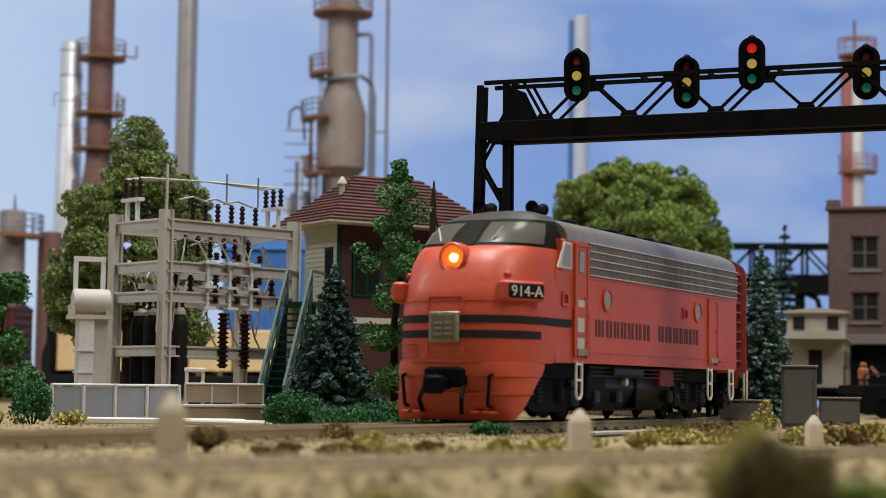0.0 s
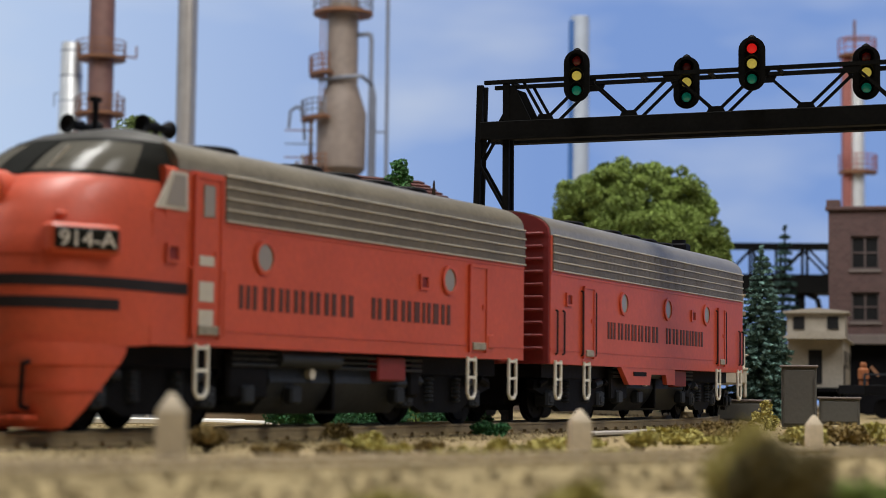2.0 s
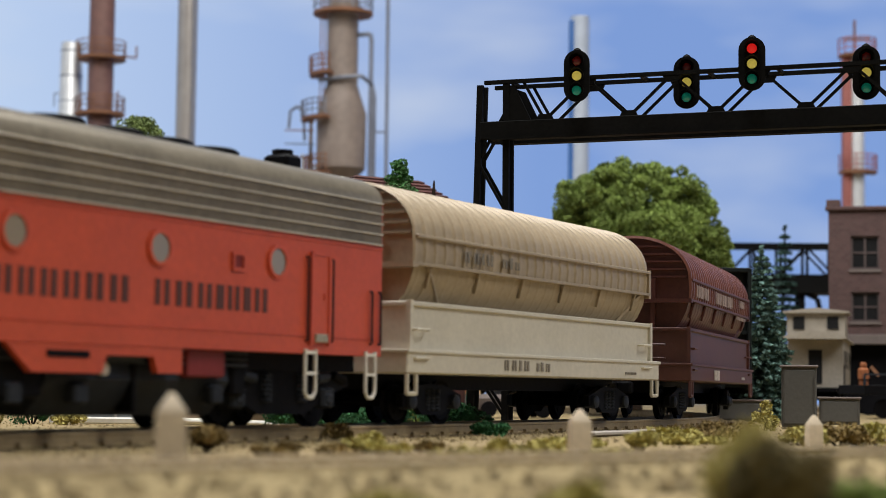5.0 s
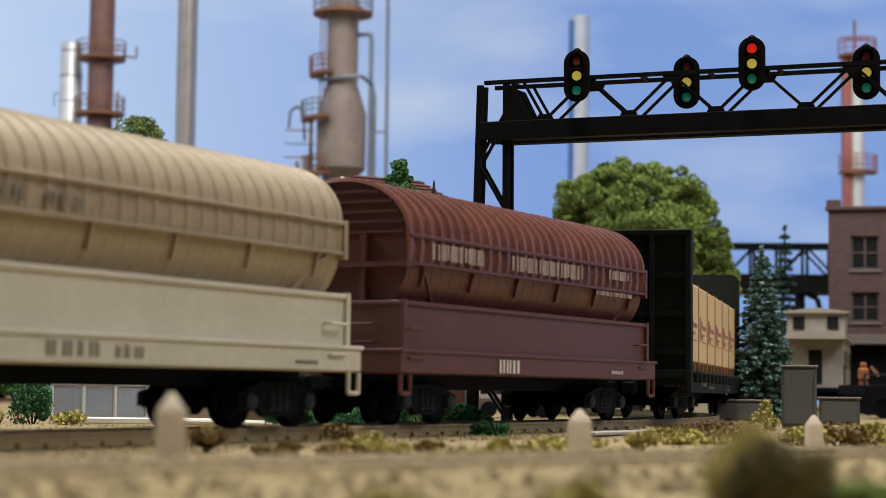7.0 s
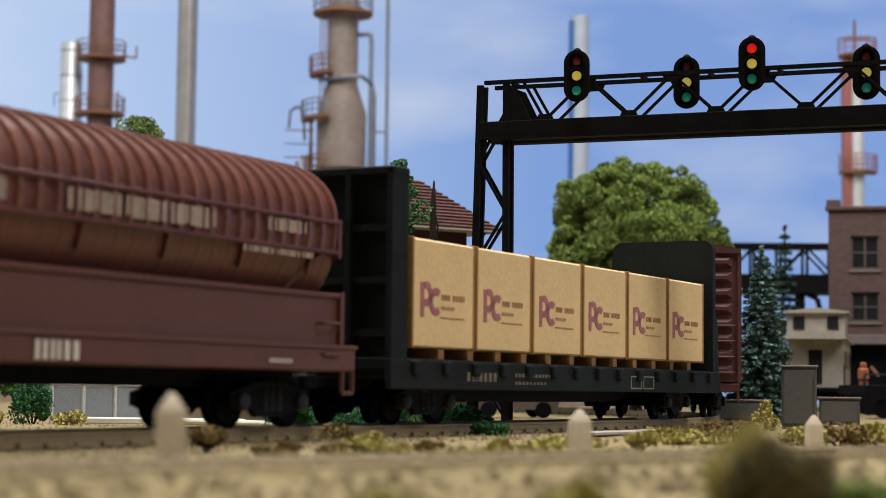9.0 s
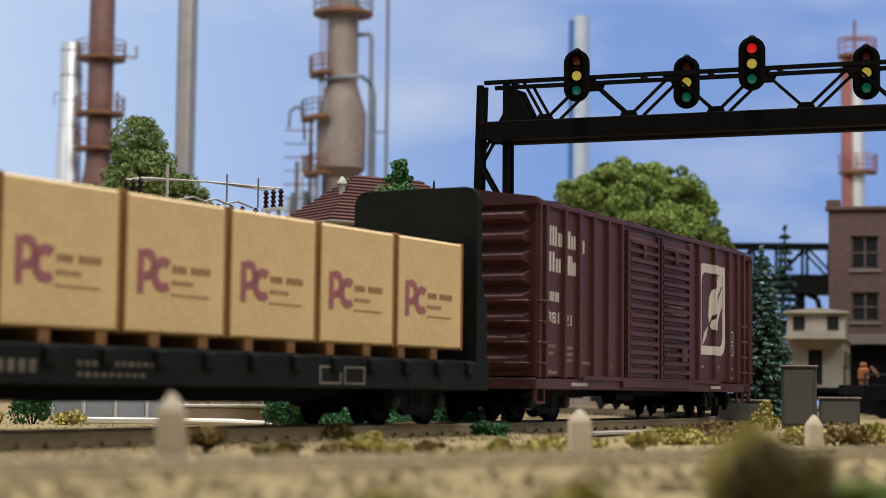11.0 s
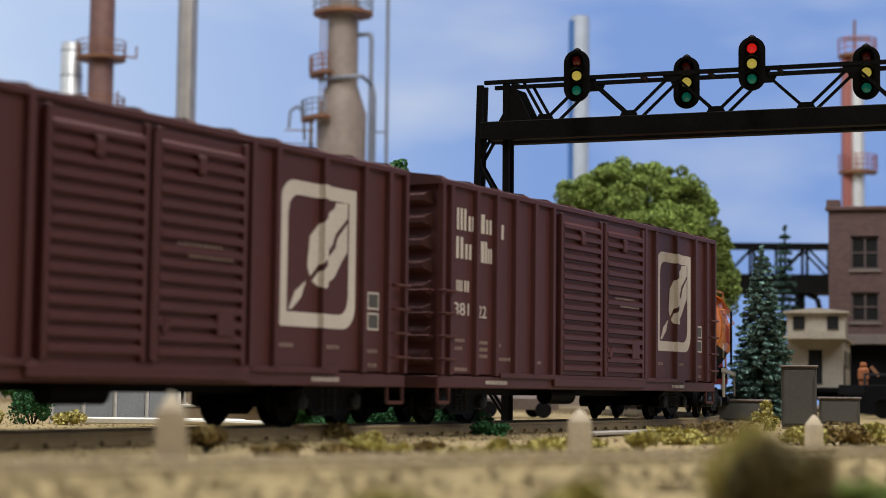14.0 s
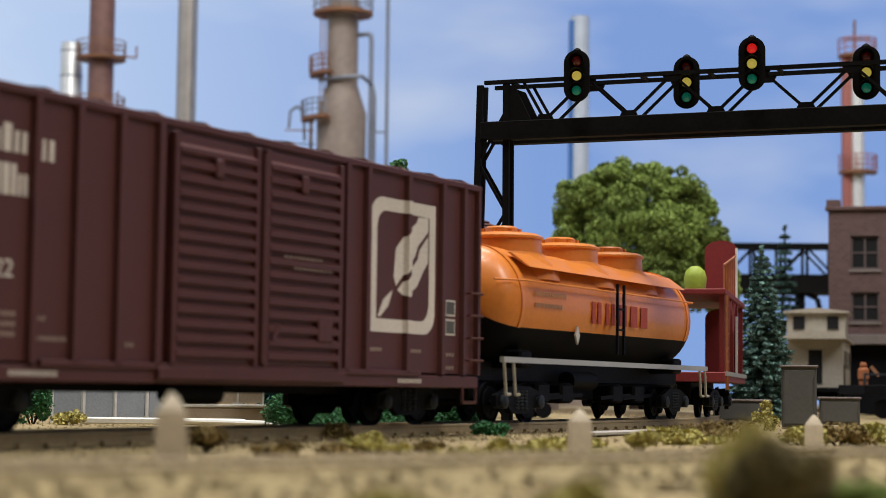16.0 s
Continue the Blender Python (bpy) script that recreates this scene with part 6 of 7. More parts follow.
    part("top_rail", G().cyl((0.1, 0, 0.97), (3.38, 0, 0.97), 0.04, 8), PALE, fe)
    low = thing("retaining_wall", at(-6.7, 46.4, -0.25, 38), "low tan retaining wall with a mesh fence on top", "wall")
    part("wall", G().box(0, 2.6, 0, 0.25, 0, 0.42, 0.03), MESH_TAN, low)
    part("coping", G().box(-0.03, 2.63, -0.04, 0.29, 0.42, 0.5, 0.02), BEIGE, low)
    for i in range(4):
        part("fence_post", G().cyl((0.1 + i * 0.8, 0.12, 0.5), (0.1 + i * 0.8, 0.12, 1.05), 0.035, 8), BEIGE, low)
    part("fence_panel", G().box(0.1, 2.5, 0.11, 0.13, 0.55, 1.0), MESH_TAN, low)
    part("top_rail", G().cyl((0.1, 0.12, 1.03), (2.5, 0.12, 1.03), 0.035, 8), BEIGE, low)
    rack = thing("valve_stand", at(-6.65, 48.0, -0.25, 20), "small white valve stand behind the fence", "stand")
    for x in (-0.22, 0.22):
        part("leg", G().cyl((x, 0, 0), (x, 0, 1.45), 0.05, 8), WHITE, rack)
    part("crossbar", G().box(-0.28, 0.28, -0.06, 0.06, 1.35, 1.47, 0.02), WHITE, rack)
    part("spring", G().turn([(0.05, 0.2), (0.09, 0.3), (0.05, 0.4), (0.09, 0.5), (0.05, 0.6), (0.09, 0.7), (0.05, 0.8)], (0.22, 0, 0.3), "z", 10), WHITE, rack)
    solid("kerb", G().box(0, 4.1, 0, 0.5, 0, 0.16, 0.03), WHITE, at(-9.0, 44.3, -0.24, -1), "white kerb slab before the fence", "kerb")
    solid("fuel_pipe", G().cyl((0, 0, 0.1), (2.6, -0.4, 0.06), 0.07, 8).box(-0.2, 0.1, -0.15, 0.15, 0, 0.2, 0.03), WHITE, at(-6.6, 44.2, -0.24), "white pipe lying on the soil", "pipe")


substation()


# ---- interlocking tower ----
def tower():
    t = thing("signal_tower", at(-3.4, 58, -0.25, 32.7), "two-storey railway tower, cream and dark red, red shingle hip roof", "building")
    A, B, H = 5.0, 2.3, 6.45
    w = part("wall", G().box(0.0, A, 0.0, 0.12, 0, H), TOWER_RED, t, "dark red wall")
    part("wall", G().box(0.0, 0.12, 0.12, B, 0, H), SIDING, t, "cream clapboard wall")
    part("wall", G().box(0.12, A, B - 0.12, B, 0, H), TOWER_RED, t)
    part("wall", G().box(A - 0.12, A, 0.12, B - 0.12, 0, H), TOWER_RED, t)
    for i in range(40):
        z = 0.1 + i * 0.158
        part("clapboard", G().loft([[(0, 0.02, z), (-0.045, 0.02, z), (-0.01, 0.02, z + 0.155), (0, 0.02, z + 0.155)], [(0, B, z), (-0.045, B, z), (-0.01, B, z + 0.155), (0, B, z + 0.155)]]), SIDING, t)
    part("corner_board", G().box(-0.06, 0.1, -0.04, 0.06, 0, H), DARK_GREEN, t)
    part("trim", G().box(-0.05, A, -0.05, 0.0, 3.1, 3.3), SIDING, t)
    for y0, wd, side in ((0.35, 0.5, 1),):
        win = part("window", G().box(-0.07, 0.0, y0, y0 + wd, 3.7, 5.6), DARK_GREEN, t)
        part("pane", G().box(-0.09, -0.06, y0 + 0.08, y0 + wd - 0.08, 3.8, 4.6), DARK_PANE, win)
        part("pane", G().box(-0.09, -0.06, y0 + 0.08, y0 + wd - 0.08, 4.7, 5.5), DARK_PANE, win)
    for x in (0.5, 1.9, 3.3):
        win = part("window", G().box(x, x + 1.1, -0.07, 0.0, 4.0, 5.7), DARK_GREEN, t)
        part("pane", G().box(x + 0.1, x + 0.5, -0.09, -0.06, 4.1, 5.6), DARK_PANE, win)
        part("pane", G().box(x + 0.6, x + 1.0, -0.09, -0.06, 4.1, 5.6), DARK_PANE, win)
    o, ze, zr = 0.85, 6.4, 8.15
    e = [(-o, -o), (A + o, -o), (A + o, B + o), (-o, B + o)]
    r0, r1 = (B / 2 + 0.1, B / 2), (A - B / 2 - 0.1, B / 2)
    bm = bmesh.new()
    base = [bm.verts.new((x, y, ze)) for x, y in e]
    ridge = [bm.verts.new((*r0, zr)), bm.verts.new((*r1, zr))]
    for f in ((base[0], base[1], ridge[1], ridge[0]), (base[1], base[2], ridge[1]), (base[2], base[3], ridge[0], ridge[1]), (base[3], base[0], ridge[0]), (base[3], base[2], base[1], base[0])):
        bm.faces.new(f)
    roof = part("roof", bm, SHINGLE, t, "red-brown shingle roof", smooth=None)
    part("soffit", G().box(-o - 0.02, A + o + 0.02, -o - 0.02, B + o + 0.02, ze - 0.07, ze - 0.01), CONCRETE, t)
    # courses of shingles on the two slopes in view
    for i in range(14):
        k0, k1 = i / 14, (i + 1) / 14
        z0, z1 = ze + (zr - ze) * k0, ze + (zr - ze) * k1
        a0, a1 = Vector((e[0][0] + (r0[0] - e[0][0]) * k0, e[0][1] + (r0[1] - e[0][1]) * k0, z0)), Vector((e[1][0] + (r1[0] - e[1][0]) * k0, e[1][1] + (r1[1] - e[1][1]) * k0, z0))
        b0, b1 = Vector((e[0][0] + (r0[0] - e[0][0]) * k1, e[0][1] + (r0[1] - e[0][1]) * k1, z1)), Vector((e[1][0] + (r1[0] - e[1][0]) * k1, e[1][1] + (r1[1] - e[1][1]) * k1, z1))
        up, lo = Vector((0, -0.02, 0.06)), Vector((0, 0, 0.008))
        part("shingle_course", G().loft([[a0, a1, b1, b0], [a0 + up, a1 + up, b1 + lo, b0 + lo]]), SHINGLE, roof)
        c0 = Vector((e[3][0] + (r0[0] - e[3][0]) * k0, e[3][1] + (r0[1] - e[3][1]) * k0, z0))
        d0 = Vector((e[3][0] + (r0[0] - e[3][0]) * k1, e[3][1] + (r0[1] - e[3][1]) * k1, z1))
        up2 = Vector((-0.02, 0, 0.06))
        part("shingle_course", G().loft([[c0, a0, b0, d0], [c0 + up2, a0 + up2, b0 + lo, d0 + lo]]), SHINGLE, roof)
    part("chimney", G().cyl((0.35, 0.5, 6.6), (0.35, 0.5, 7.75), 0.1, 12).turn([(0.16, 7.72), (0.16, 7.8), (0.03, 7.98)], (0.35, 0.5, 0), "z", 12), SIDING, t)
    part("downpipe", G().tube([(A + 0.4, -0.5, 6.35), (A + 0.3, -0.4, 6.0), (A + 0.05, -0.1, 5.8), (A + 0.05, -0.1, 0.2)], 0.06, 8), DARK_GREEN, t)
    # outside stair
    st = thing("outside_stair", at(-4.42, 50.0, -0.25, 76), "dark green outside stair with pale green handrails", "stair")
    n = 16
    run, rise = 2.3, 3.4
    for y in (0, 0.75):
        part("stringer", G().plate([(0, 0), (0.35, 0), (run, rise - 0.25), (run, rise + 0.1)], y - 0.04, y + 0.04), DARK_GREEN, st)
        part("handrail", G().bar((0, y, 1.0), (run, y, rise + 1.0), 0.08).bar((0, y, 0.55), (run, y, rise + 0.55), 0.06).bar((run, y, rise + 1.0), (run + 1.2, y, rise + 1.0), 0.08), RAIL_GREEN, st)
        for k in (0, 0.33, 0.66, 1.0):
            part("baluster", G().bar((run * k, y, rise * k), (run * k, y, rise * k + 1.0), 0.08), RAIL_GREEN, st)
        part("stair_panel", G().plate([(0.6, 0), (run, 0), (run, rise - 0.2)], y - 0.02, y + 0.02), DARK_GREEN, st)
    for i in range(n):
        x = run * (i + 0.5) / n
        part("tread", G().box(x - 0.14, x + 0.14, 0.02, 0.73, rise * (i + 0.6) / n, rise * (i + 0.6) / n + 0.05), DARK_GREEN, st)
    part("landing", G().box(run, run + 2.6, -0.1, 1.1, rise, rise + 0.1), DARK_GREEN, st)
    for x in (run + 0.2, run + 2.4):
        part("landing_post", G().bar((x, 0, 0), (x, 0, rise), 0.14), DARK_GREEN, st)
    # dead pole beside the tower
    solid("bare_pole", G().cyl((0, 0, 0), (0, 0, 6.6), 0.13, 8, 0.1).cyl((0, 0, 6.6), (0.02, 0, 7.4), 0.1, 8, 0.02).bar((-0.25, 0, 5.2), (0.4, 0, 5.35), 0.06).tube([(0.1, 0, 5.3), (0.16, 0, 6.0), (-0.05, 0, 6.6), (0.06, 0, 6.9)], 0.035, 5), BARK, at(-0.32, 54.5, -0.25), "bare dark pole with a twisted wire", "pole")


tower()


# ---- lineside cabinets, caboose, brick block, bridge ----
def cabinet(x, y, w, d, h, label):
    t = thing("relay_cabinet", at(x, y, -0.26, -10), label, "cabinet", "relay cabinets")
    part("body", G().box(-w / 2, w / 2, -d / 2, d / 2, 0, h, 0.02), BOX_GREY, t)
    part("lid", G().box(-w / 2 - 0.05, w / 2 + 0.05, -d / 2 - 0.05, d / 2 + 0.05, h, h + 0.07, 0.02), CONCRETE_DULL, t)
    part("door", G().box(-w / 2 + 0.06, w / 2 - 0.06, -d / 2 - 0.03, -d / 2, 0.1, h - 0.08, 0.01), BOX_GREY, t)
    part("hinge", G().cyl((w / 2 - 0.06, -d / 2 - 0.03, 0.3), (w / 2 - 0.06, -d / 2 - 0.03, h - 0.3), 0.03, 6), BOX_GREY, t)


cabinet(10.5, 52.3, 1.0, 0.8, 1.74, "tall dark grey relay cabinet beside the track")
cabinet(12.8, 57.3, 1.25, 0.8, 0.82, "low grey equipment box on the ground")
cabinet(10.2, 60.5, 1.9, 0.7, 0.7, "low grey equipment box on the ground")


def caboose():
    t = thing("caboose", outer_pose(0.8), "parked weathered grey cupola caboose", "caboose")
    part("body", G().box(0, 8.5, -1.22, 1.22, 1.0, 3.2, 0.03), CABOOSE_GREY, t)
    part("roof", G().prism([(-1.38, 3.18), (-1.38, 3.27), (-0.9, 3.46), (0, 3.54), (0.9, 3.46), (1.38, 3.27), (1.38, 3.18)], -0.7, 9.2), CABOOSE_GREY, t)
    part("cupola", G().box(0.6, 3.2, -1.3, 1.3, 3.25, 4.42, 0.03), CABOOSE_GREY, t)
    part("cupola_roof", G().prism([(-1.46, 4.38), (-1.46, 4.46), (0, 4.62), (1.46, 4.46), (1.46, 4.38)], 0.4, 3.4), CABOOSE_GREY, t)
    for y in (-1.0, 0.5):
        part("cupola_window", G().box(0.55, 0.61, y, y + 0.5, 3.65, 4.22), DARK_PANE, t)
    part("end_door", G().box(-0.04, 0.0, -0.3, 0.3, 1.2, 2.7), DARK_PANE, t)
    for x in (1.2, 3.6, 6.4):
        part("side_window", G().box(x, x + 0.6, -1.25, -1.21, 1.9, 2.7), DARK_PANE, t)
    part("platform", G().box(-0.8, 9.3, -1.4, 1.4, 0.85, 1.0), BLACK, t)
    for y in (-1.3, 1.3):
        part("railing", G().bar((-0.75, y, 1.0), (-0.75, y, 2.0), 0.06).bar((-0.75, y, 2.0), (-0.05, y, 2.0), 0.05), BLACK, t)
    g = G()
    for x in (1.2, 7.2):
        for k in (-0.85, 0.85):
            for y in (-0.75, 0.75):
                g.turn([(0.05, -0.06), (0.42, -0.06), (0.42, 0.06), (0.05, 0.06)], (x + k, y, 0.42), "y", 16)
        g.box(x - 1.1, x + 1.1, -1.0, -0.88, 0.35, 0.75, 0.03)
        g.box(x - 0.2, x + 0.2, -0.9, 0.9, 0.45, 0.9)
    part("running_gear", g, BLACK, t)


def outer_pose(s):
    p, h = outer_line(s)
    return at(p.x, p.y, 0, math.degrees(h) + 0)


def yard_clutter():
    t = thing("flat_wagon", at(20.4, 76.5, -0.02, 12), "dark flat wagon parked with a small orange figure on it", "wagon")
    part("deck", G().box(-3, 9, -1.3, 1.3, 0.75, 1.15, 0.02), BLACK, t)
    part("railing", G().bar((-3, -1.3, 1.6), (9, -1.3, 1.6), 0.08).bar((-3, -1.3, 1.15), (-3, -1.3, 1.6), 0.08).bar((1, -1.3, 1.15), (1, -1.3, 1.6), 0.08), GREY_TANK, t)
    for x in (-2, 7):
        part("wheels", G().turn([(0.05, -0.06), (0.4, -0.06), (0.4, 0.06), (0.05, 0.06)], (x, -0.9, 0.15), "y", 16).turn([(0.05, -0.06), (0.4, -0.06), (0.4, 0.06), (0.05, 0.06)], (x + 1.2, -0.9, 0.15), "y", 16), BLACK, t)
    # Plain blocks stand for an orange worker figurine: legs, body, head and arm.
    e = thing("orange_machine", at(17.95, 75.9, 1.12, 10), "small orange figure with one arm out, on the flat wagon", "machine")
    part("housing", G().box(-0.16, 0.26, -0.2, 0.2, 0.2, 0.75, 0.08).box(-0.08, 0.16, -0.14, 0.14, 0.75, 0.98, 0.06).box(-0.12, 0.0, -0.1, 0.1, 0, 0.2).box(0.1, 0.22, -0.1, 0.1, 0, 0.2), ORANGE_DULL, e)
    part("arm", G().bar((0.3, -0.2, 0.8), (0.62, -0.3, 0.4), 0.14), RUST, e)


caboose()
yard_clutter()


def brick_block():
    bk = bpy.data.materials.new("small_brickwork")
    bk.use_nodes = True
    N, L = bk.node_tree.nodes, bk.node_tree.links
    tc, mp, tx = N.new("ShaderNodeTexCoord"), N.new("ShaderNodeMapping"), N.new("ShaderNodeTexBrick")
    mp.inputs["Rotation"].default_value = (radians(90), 0, 0)
    tx.inputs["Scale"].default_value = 1.6 / S
    tx.inputs["Color1"].default_value, tx.inputs["Color2"].default_value, tx.inputs["Mortar"].default_value = (0.10, 0.053, 0.050, 1), (0.075, 0.04, 0.038, 1), (0.10, 0.075, 0.07, 1)
    L.new(tc.outputs["Object"], mp.inputs[0])
    L.new(mp.outputs[0], tx.inputs[0])
    L.new(tx.outputs[0], N["Principled BSDF"].inputs["Base Color"])
    N["Principled BSDF"].inputs["Roughness"].default_value = 0.9
    t = thing("brick_building", at(19.6, 90, -0.25, -15), "dark brick industrial building with tall windows", "building")
    W, D, H = 13.0, 10.0, 10.3
    cols = [(1.1, 2.5), (4.2, 5.6), (7.2, 8.6), (10.2, 11.6)]
    rows = [(4.65, 6.15), (7.3, 9.0)]
    # front wall in piers and bands, so that the openings go through it
    x = 0.0
    for a, b in cols + [(W, W)]:
        part("wall", G().box(x, a, 0, 0.4, 4.0, H), bk, t)
        x = b
    for a, b in cols:
        z = 4.0
        for c, d in rows + [(H, H)]:
            part("wall", G().box(a, b, 0.003, 0.4, z, c), bk, t)
            z = d
        for c, d in rows:
            ring = [[(x0, y0, z0) for x0, z0 in ((a + i, c + i), (b - i, c + i), (b - i, d - i), (a + i, d - i))] for i, y0 in ((0.0, 0.25), (0.0, 0.1), (0.1, 0.1), (0.1, 0.25))]
            w = part("window", G().loft(ring + [ring[0]], caps=False), FRAME_BROWN, t)
            part("mullion", G().box((a + b) / 2 - 0.05, (a + b) / 2 + 0.05, 0.11, 0.24, c + 0.1, d - 0.1), FRAME_BROWN, w)
            part("transom", G().box(a + 0.1, b - 0.1, 0.115, 0.235, (c + d) / 2 - 0.04, (c + d) / 2 + 0.04), FRAME_BROWN, w)
            part("pane", G().box(a + 0.08, b - 0.08, 0.16, 0.19, c + 0.08, d - 0.08), DARK_PANE, w)
            part("sill", G().box(a - 0.1, b + 0.1, -0.08, 0.2, c - 0.14, c), CONCRETE_DULL, w)
    part("wall", G().box(0, 0.4, 0.4, D, 0, H), bk, t)
    part("wall", G().box(0, W, D - 0.4, D, 0, H), bk, t)
    part("band", G().box(-0.1, W, -0.12, 0.4, 3.5, 4.0, 0.03), CONCRETE_DULL, t, "dull concrete band")
    # Black sheet set back under the band stands for the dock's shadow.
    part("dock_shade", G().box(0, W, 0.5, 0.9, 0, 3.5), BLACK, t)
    for k in (0.2, 4.4, 8.8):
        part("dock_post", G().bar((k, 0.1, 0), (k, 0.1, 3.5), 0.25), BLACK, t)
    part("cornice", G().box(-0.15, W, -0.15, 0.5, H, H + 0.2, 0.03), bk, t)
    part("parapet_corner", G().box(-0.1, 0.6, -0.1, 0.6, H + 0.2, H + 0.55, 0.03), bk, t)
    part("roof", G().box(0.2, W, 0.4, D - 0.4, H - 0.3, H - 0.1), CONCRETE_DULL, t)


brick_block()


def truss_bridge():
    t = thing("truss_bridge", at(12.5, 108, 0, -4), "dark steel truss bridge on tall piers", "bridge")
    L0 = 16.0
    for y in (0, 2.2):
        part("bottom_chord", G().box(0, L0, y - 0.12, y + 0.12, 7.4, 7.95), GANTRY, t)
        part("top_chord", G().box(0, L0, y - 0.1, y + 0.1, 9.6, 9.85), GANTRY, t)
        for i in range(10):
            x = i * L0 / 10
            part("post", G().bar((x, y, 7.9), (x, y, 9.6), 0.16), GANTRY, t)
            part("diagonal", G().bar((x, y, 7.9 if i % 2 else 9.6), (x + L0 / 10, y, 9.6 if i % 2 else 7.9), 0.12), GANTRY, t)
    part("deck", G().box(0, L0, -0.3, 2.5, 6.8, 7.4), GANTRY, t)
    for x in (1.0, 9.3, 15):
        for y in (0.2, 2.0):
            part("pier_leg", G().bar((x, y, -0.3), (x, y, 6.8), 0.35), GANTRY, t)
        part("pier_brace", G().bar((x, 0.2, 1.0), (x, 2.0, 5.5), 0.18), GANTRY, t)
        part("knee_brace", G().tube([(x, 0, 6.9), (x + 0.9, 0, 6.5), (x + 1.1, 0, 5.6)], 0.16, 8), GANTRY, t)


truss_bridge()


# ---- refinery beyond ----
def platform(t, z, r, a0, a1, m, rail=0.9):
    """A curved walkway with a railing, part of the way round a tower."""
    n = 14
    aa = [radians(a0 + (a1 - a0) * i / n) for i in range(n + 1)]
    part("walkway", G().loft([[((r - 1.0) * math.cos(a), (r - 1.0) * math.sin(a), z), (r * math.cos(a), r * math.sin(a), z), (r * math.cos(a), r * math.sin(a), z - 0.25), ((r - 1.0) * math.cos(a), (r - 1.0) * math.sin(a), z - 0.25)] for a in aa]), RUST, t)
    g = G()
    for h in (rail * 0.5, rail, rail * 1.45):
        g.tube([(r * math.cos(a), r * math.sin(a), z + h) for a in aa], 0.055, 5)
    for a in aa[::2]:
        g.cyl((r * math.cos(a), r * math.sin(a), z), (r * math.cos(a), r * math.sin(a), z + rail * 1.45), 0.055, 5)
    part("railing", g, m, t)


def stack(x, y, prof, m, label, name="refinery_stack"):
    t = thing(name, at(x, y, -0.3), label, "industrial tower", "refinery towers")
    part("shell", G().turn(prof, (0, 0, 0), "z", 28), m, t)
    return t


t = stack(-8.2, 140, [(1.2, 0), (1.2, 17.6), (1.95, 18.4), (1.98, 22.8), (1.5, 24.3), (1.25, 25.1), (1.22, 40), (0.05, 40)], STACK_TAN, "tan distillation tower with a swollen middle and rusty walkways", "distillation_tower")
platform(t, 31.0, 2.4, 120, 420, PIPE)
platform(t, 26.0, 2.6, 160, 250, RUST)
platform(t, 22.4, 3.2, 170, 250, PIPE)
platform(t, 18.0, 2.9, 160, 250, RUST)
part("ladder", G().bar((-1.4, -0.6, 0), (-1.4, -0.6, 40), 0.1).bar((-1.7, -0.6, 0), (-1.7, -0.6, 40), 0.1), RUST, t)
part("ring_pipe", G().tube([(-1.8, -1.2, 25.3), (0, -1.6, 25.5), (1.6, -1.1, 25.7), (2.4, 0, 25.2), (2.6, 0, 24.2), (2.6, 0, 0)], 0.16, 8), PIPE, t)
part("riser", G().tube([(1.2, 0, 29.2), (2.2, 0, 29.3), (2.3, 0, 28.8), (2.3, 0, 0)], 0.18, 8), PIPE, t)
part("tall_pipe", G().cyl((3.65, 0, 0), (3.55, 0, 42), 0.15, 8).bar((2.6, 0, 21.4), (3.6, 0, 21.4), 0.14), PIPE, t)
t = stack(-29.4, 150, [(1.5, 0), (1.5, 17), (1.1, 20), (1.05, 42), (0.05, 42)], STACK_RED, "red-brown refinery column with rusty walkways")
for z, a0, a1 in ((29.0, 120, 440), (24.2, 150, 420), (21.2, 150, 420), (17.0, 150, 330)):
    platform(t, z, 2.1, a0, a1, RUST)
part("ladder", G().bar((1.6, -0.6, 12), (1.6, -0.6, 26), 0.14), RUST, t)
part("bracket", G().bar((1.0, 0, 29.2), (3.0, 0, 29.0), 0.14).bar((3.0, 0, 29.0), (3.0, 0, 30.0), 0.14), RUST, t)
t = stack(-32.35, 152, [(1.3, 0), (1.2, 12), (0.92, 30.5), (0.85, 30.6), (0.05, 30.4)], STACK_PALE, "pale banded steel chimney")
for z in np.arange(10, 30, 2.2):
    part("band", G().turn([(1.32 - 0.0125 * z, z), (1.32 - 0.0125 * z, z + 0.12)], (0, 0, 0), "z", 24), PIPE, t)
part("railing", G().tube([(-1.4, 0, 25.0), (-1.4, 0, 26.2), (1.2, 0, 26.2)], 0.06, 5), PIPE, t)
t = stack(-20.6, 140, [(0.8, 0), (0.78, 44), (0.05, 44)], STACK_GREY, "tall slim grey-brown chimney")
part("ladder", G().bar((0.6, -0.7, 0), (0.6, -0.7, 44), 0.12), PIPE, t)
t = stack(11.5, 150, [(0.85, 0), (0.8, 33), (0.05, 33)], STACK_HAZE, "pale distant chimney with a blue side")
part("side_duct", G().box(-0.95, -0.3, -0.6, 0.2, 0, 32.6), BLUE, t)
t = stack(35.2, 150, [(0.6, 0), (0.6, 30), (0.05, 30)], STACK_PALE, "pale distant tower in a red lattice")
part("red_side", G().box(-1.3, -0.6, -0.4, 0.4, 0, 30), LATTICE_RED, t)
for z in (30.0, 20.0):
    platform(t, z, 1.6, 150, 390, LATTICE_RED)
part("mast", G().bar((-0.2, 0, 30), (-0.2, 0, 33), 0.2).bar((-1.4, 0, 31.4), (1.2, 0, 31.4), 0.16), STACK_RED, t)
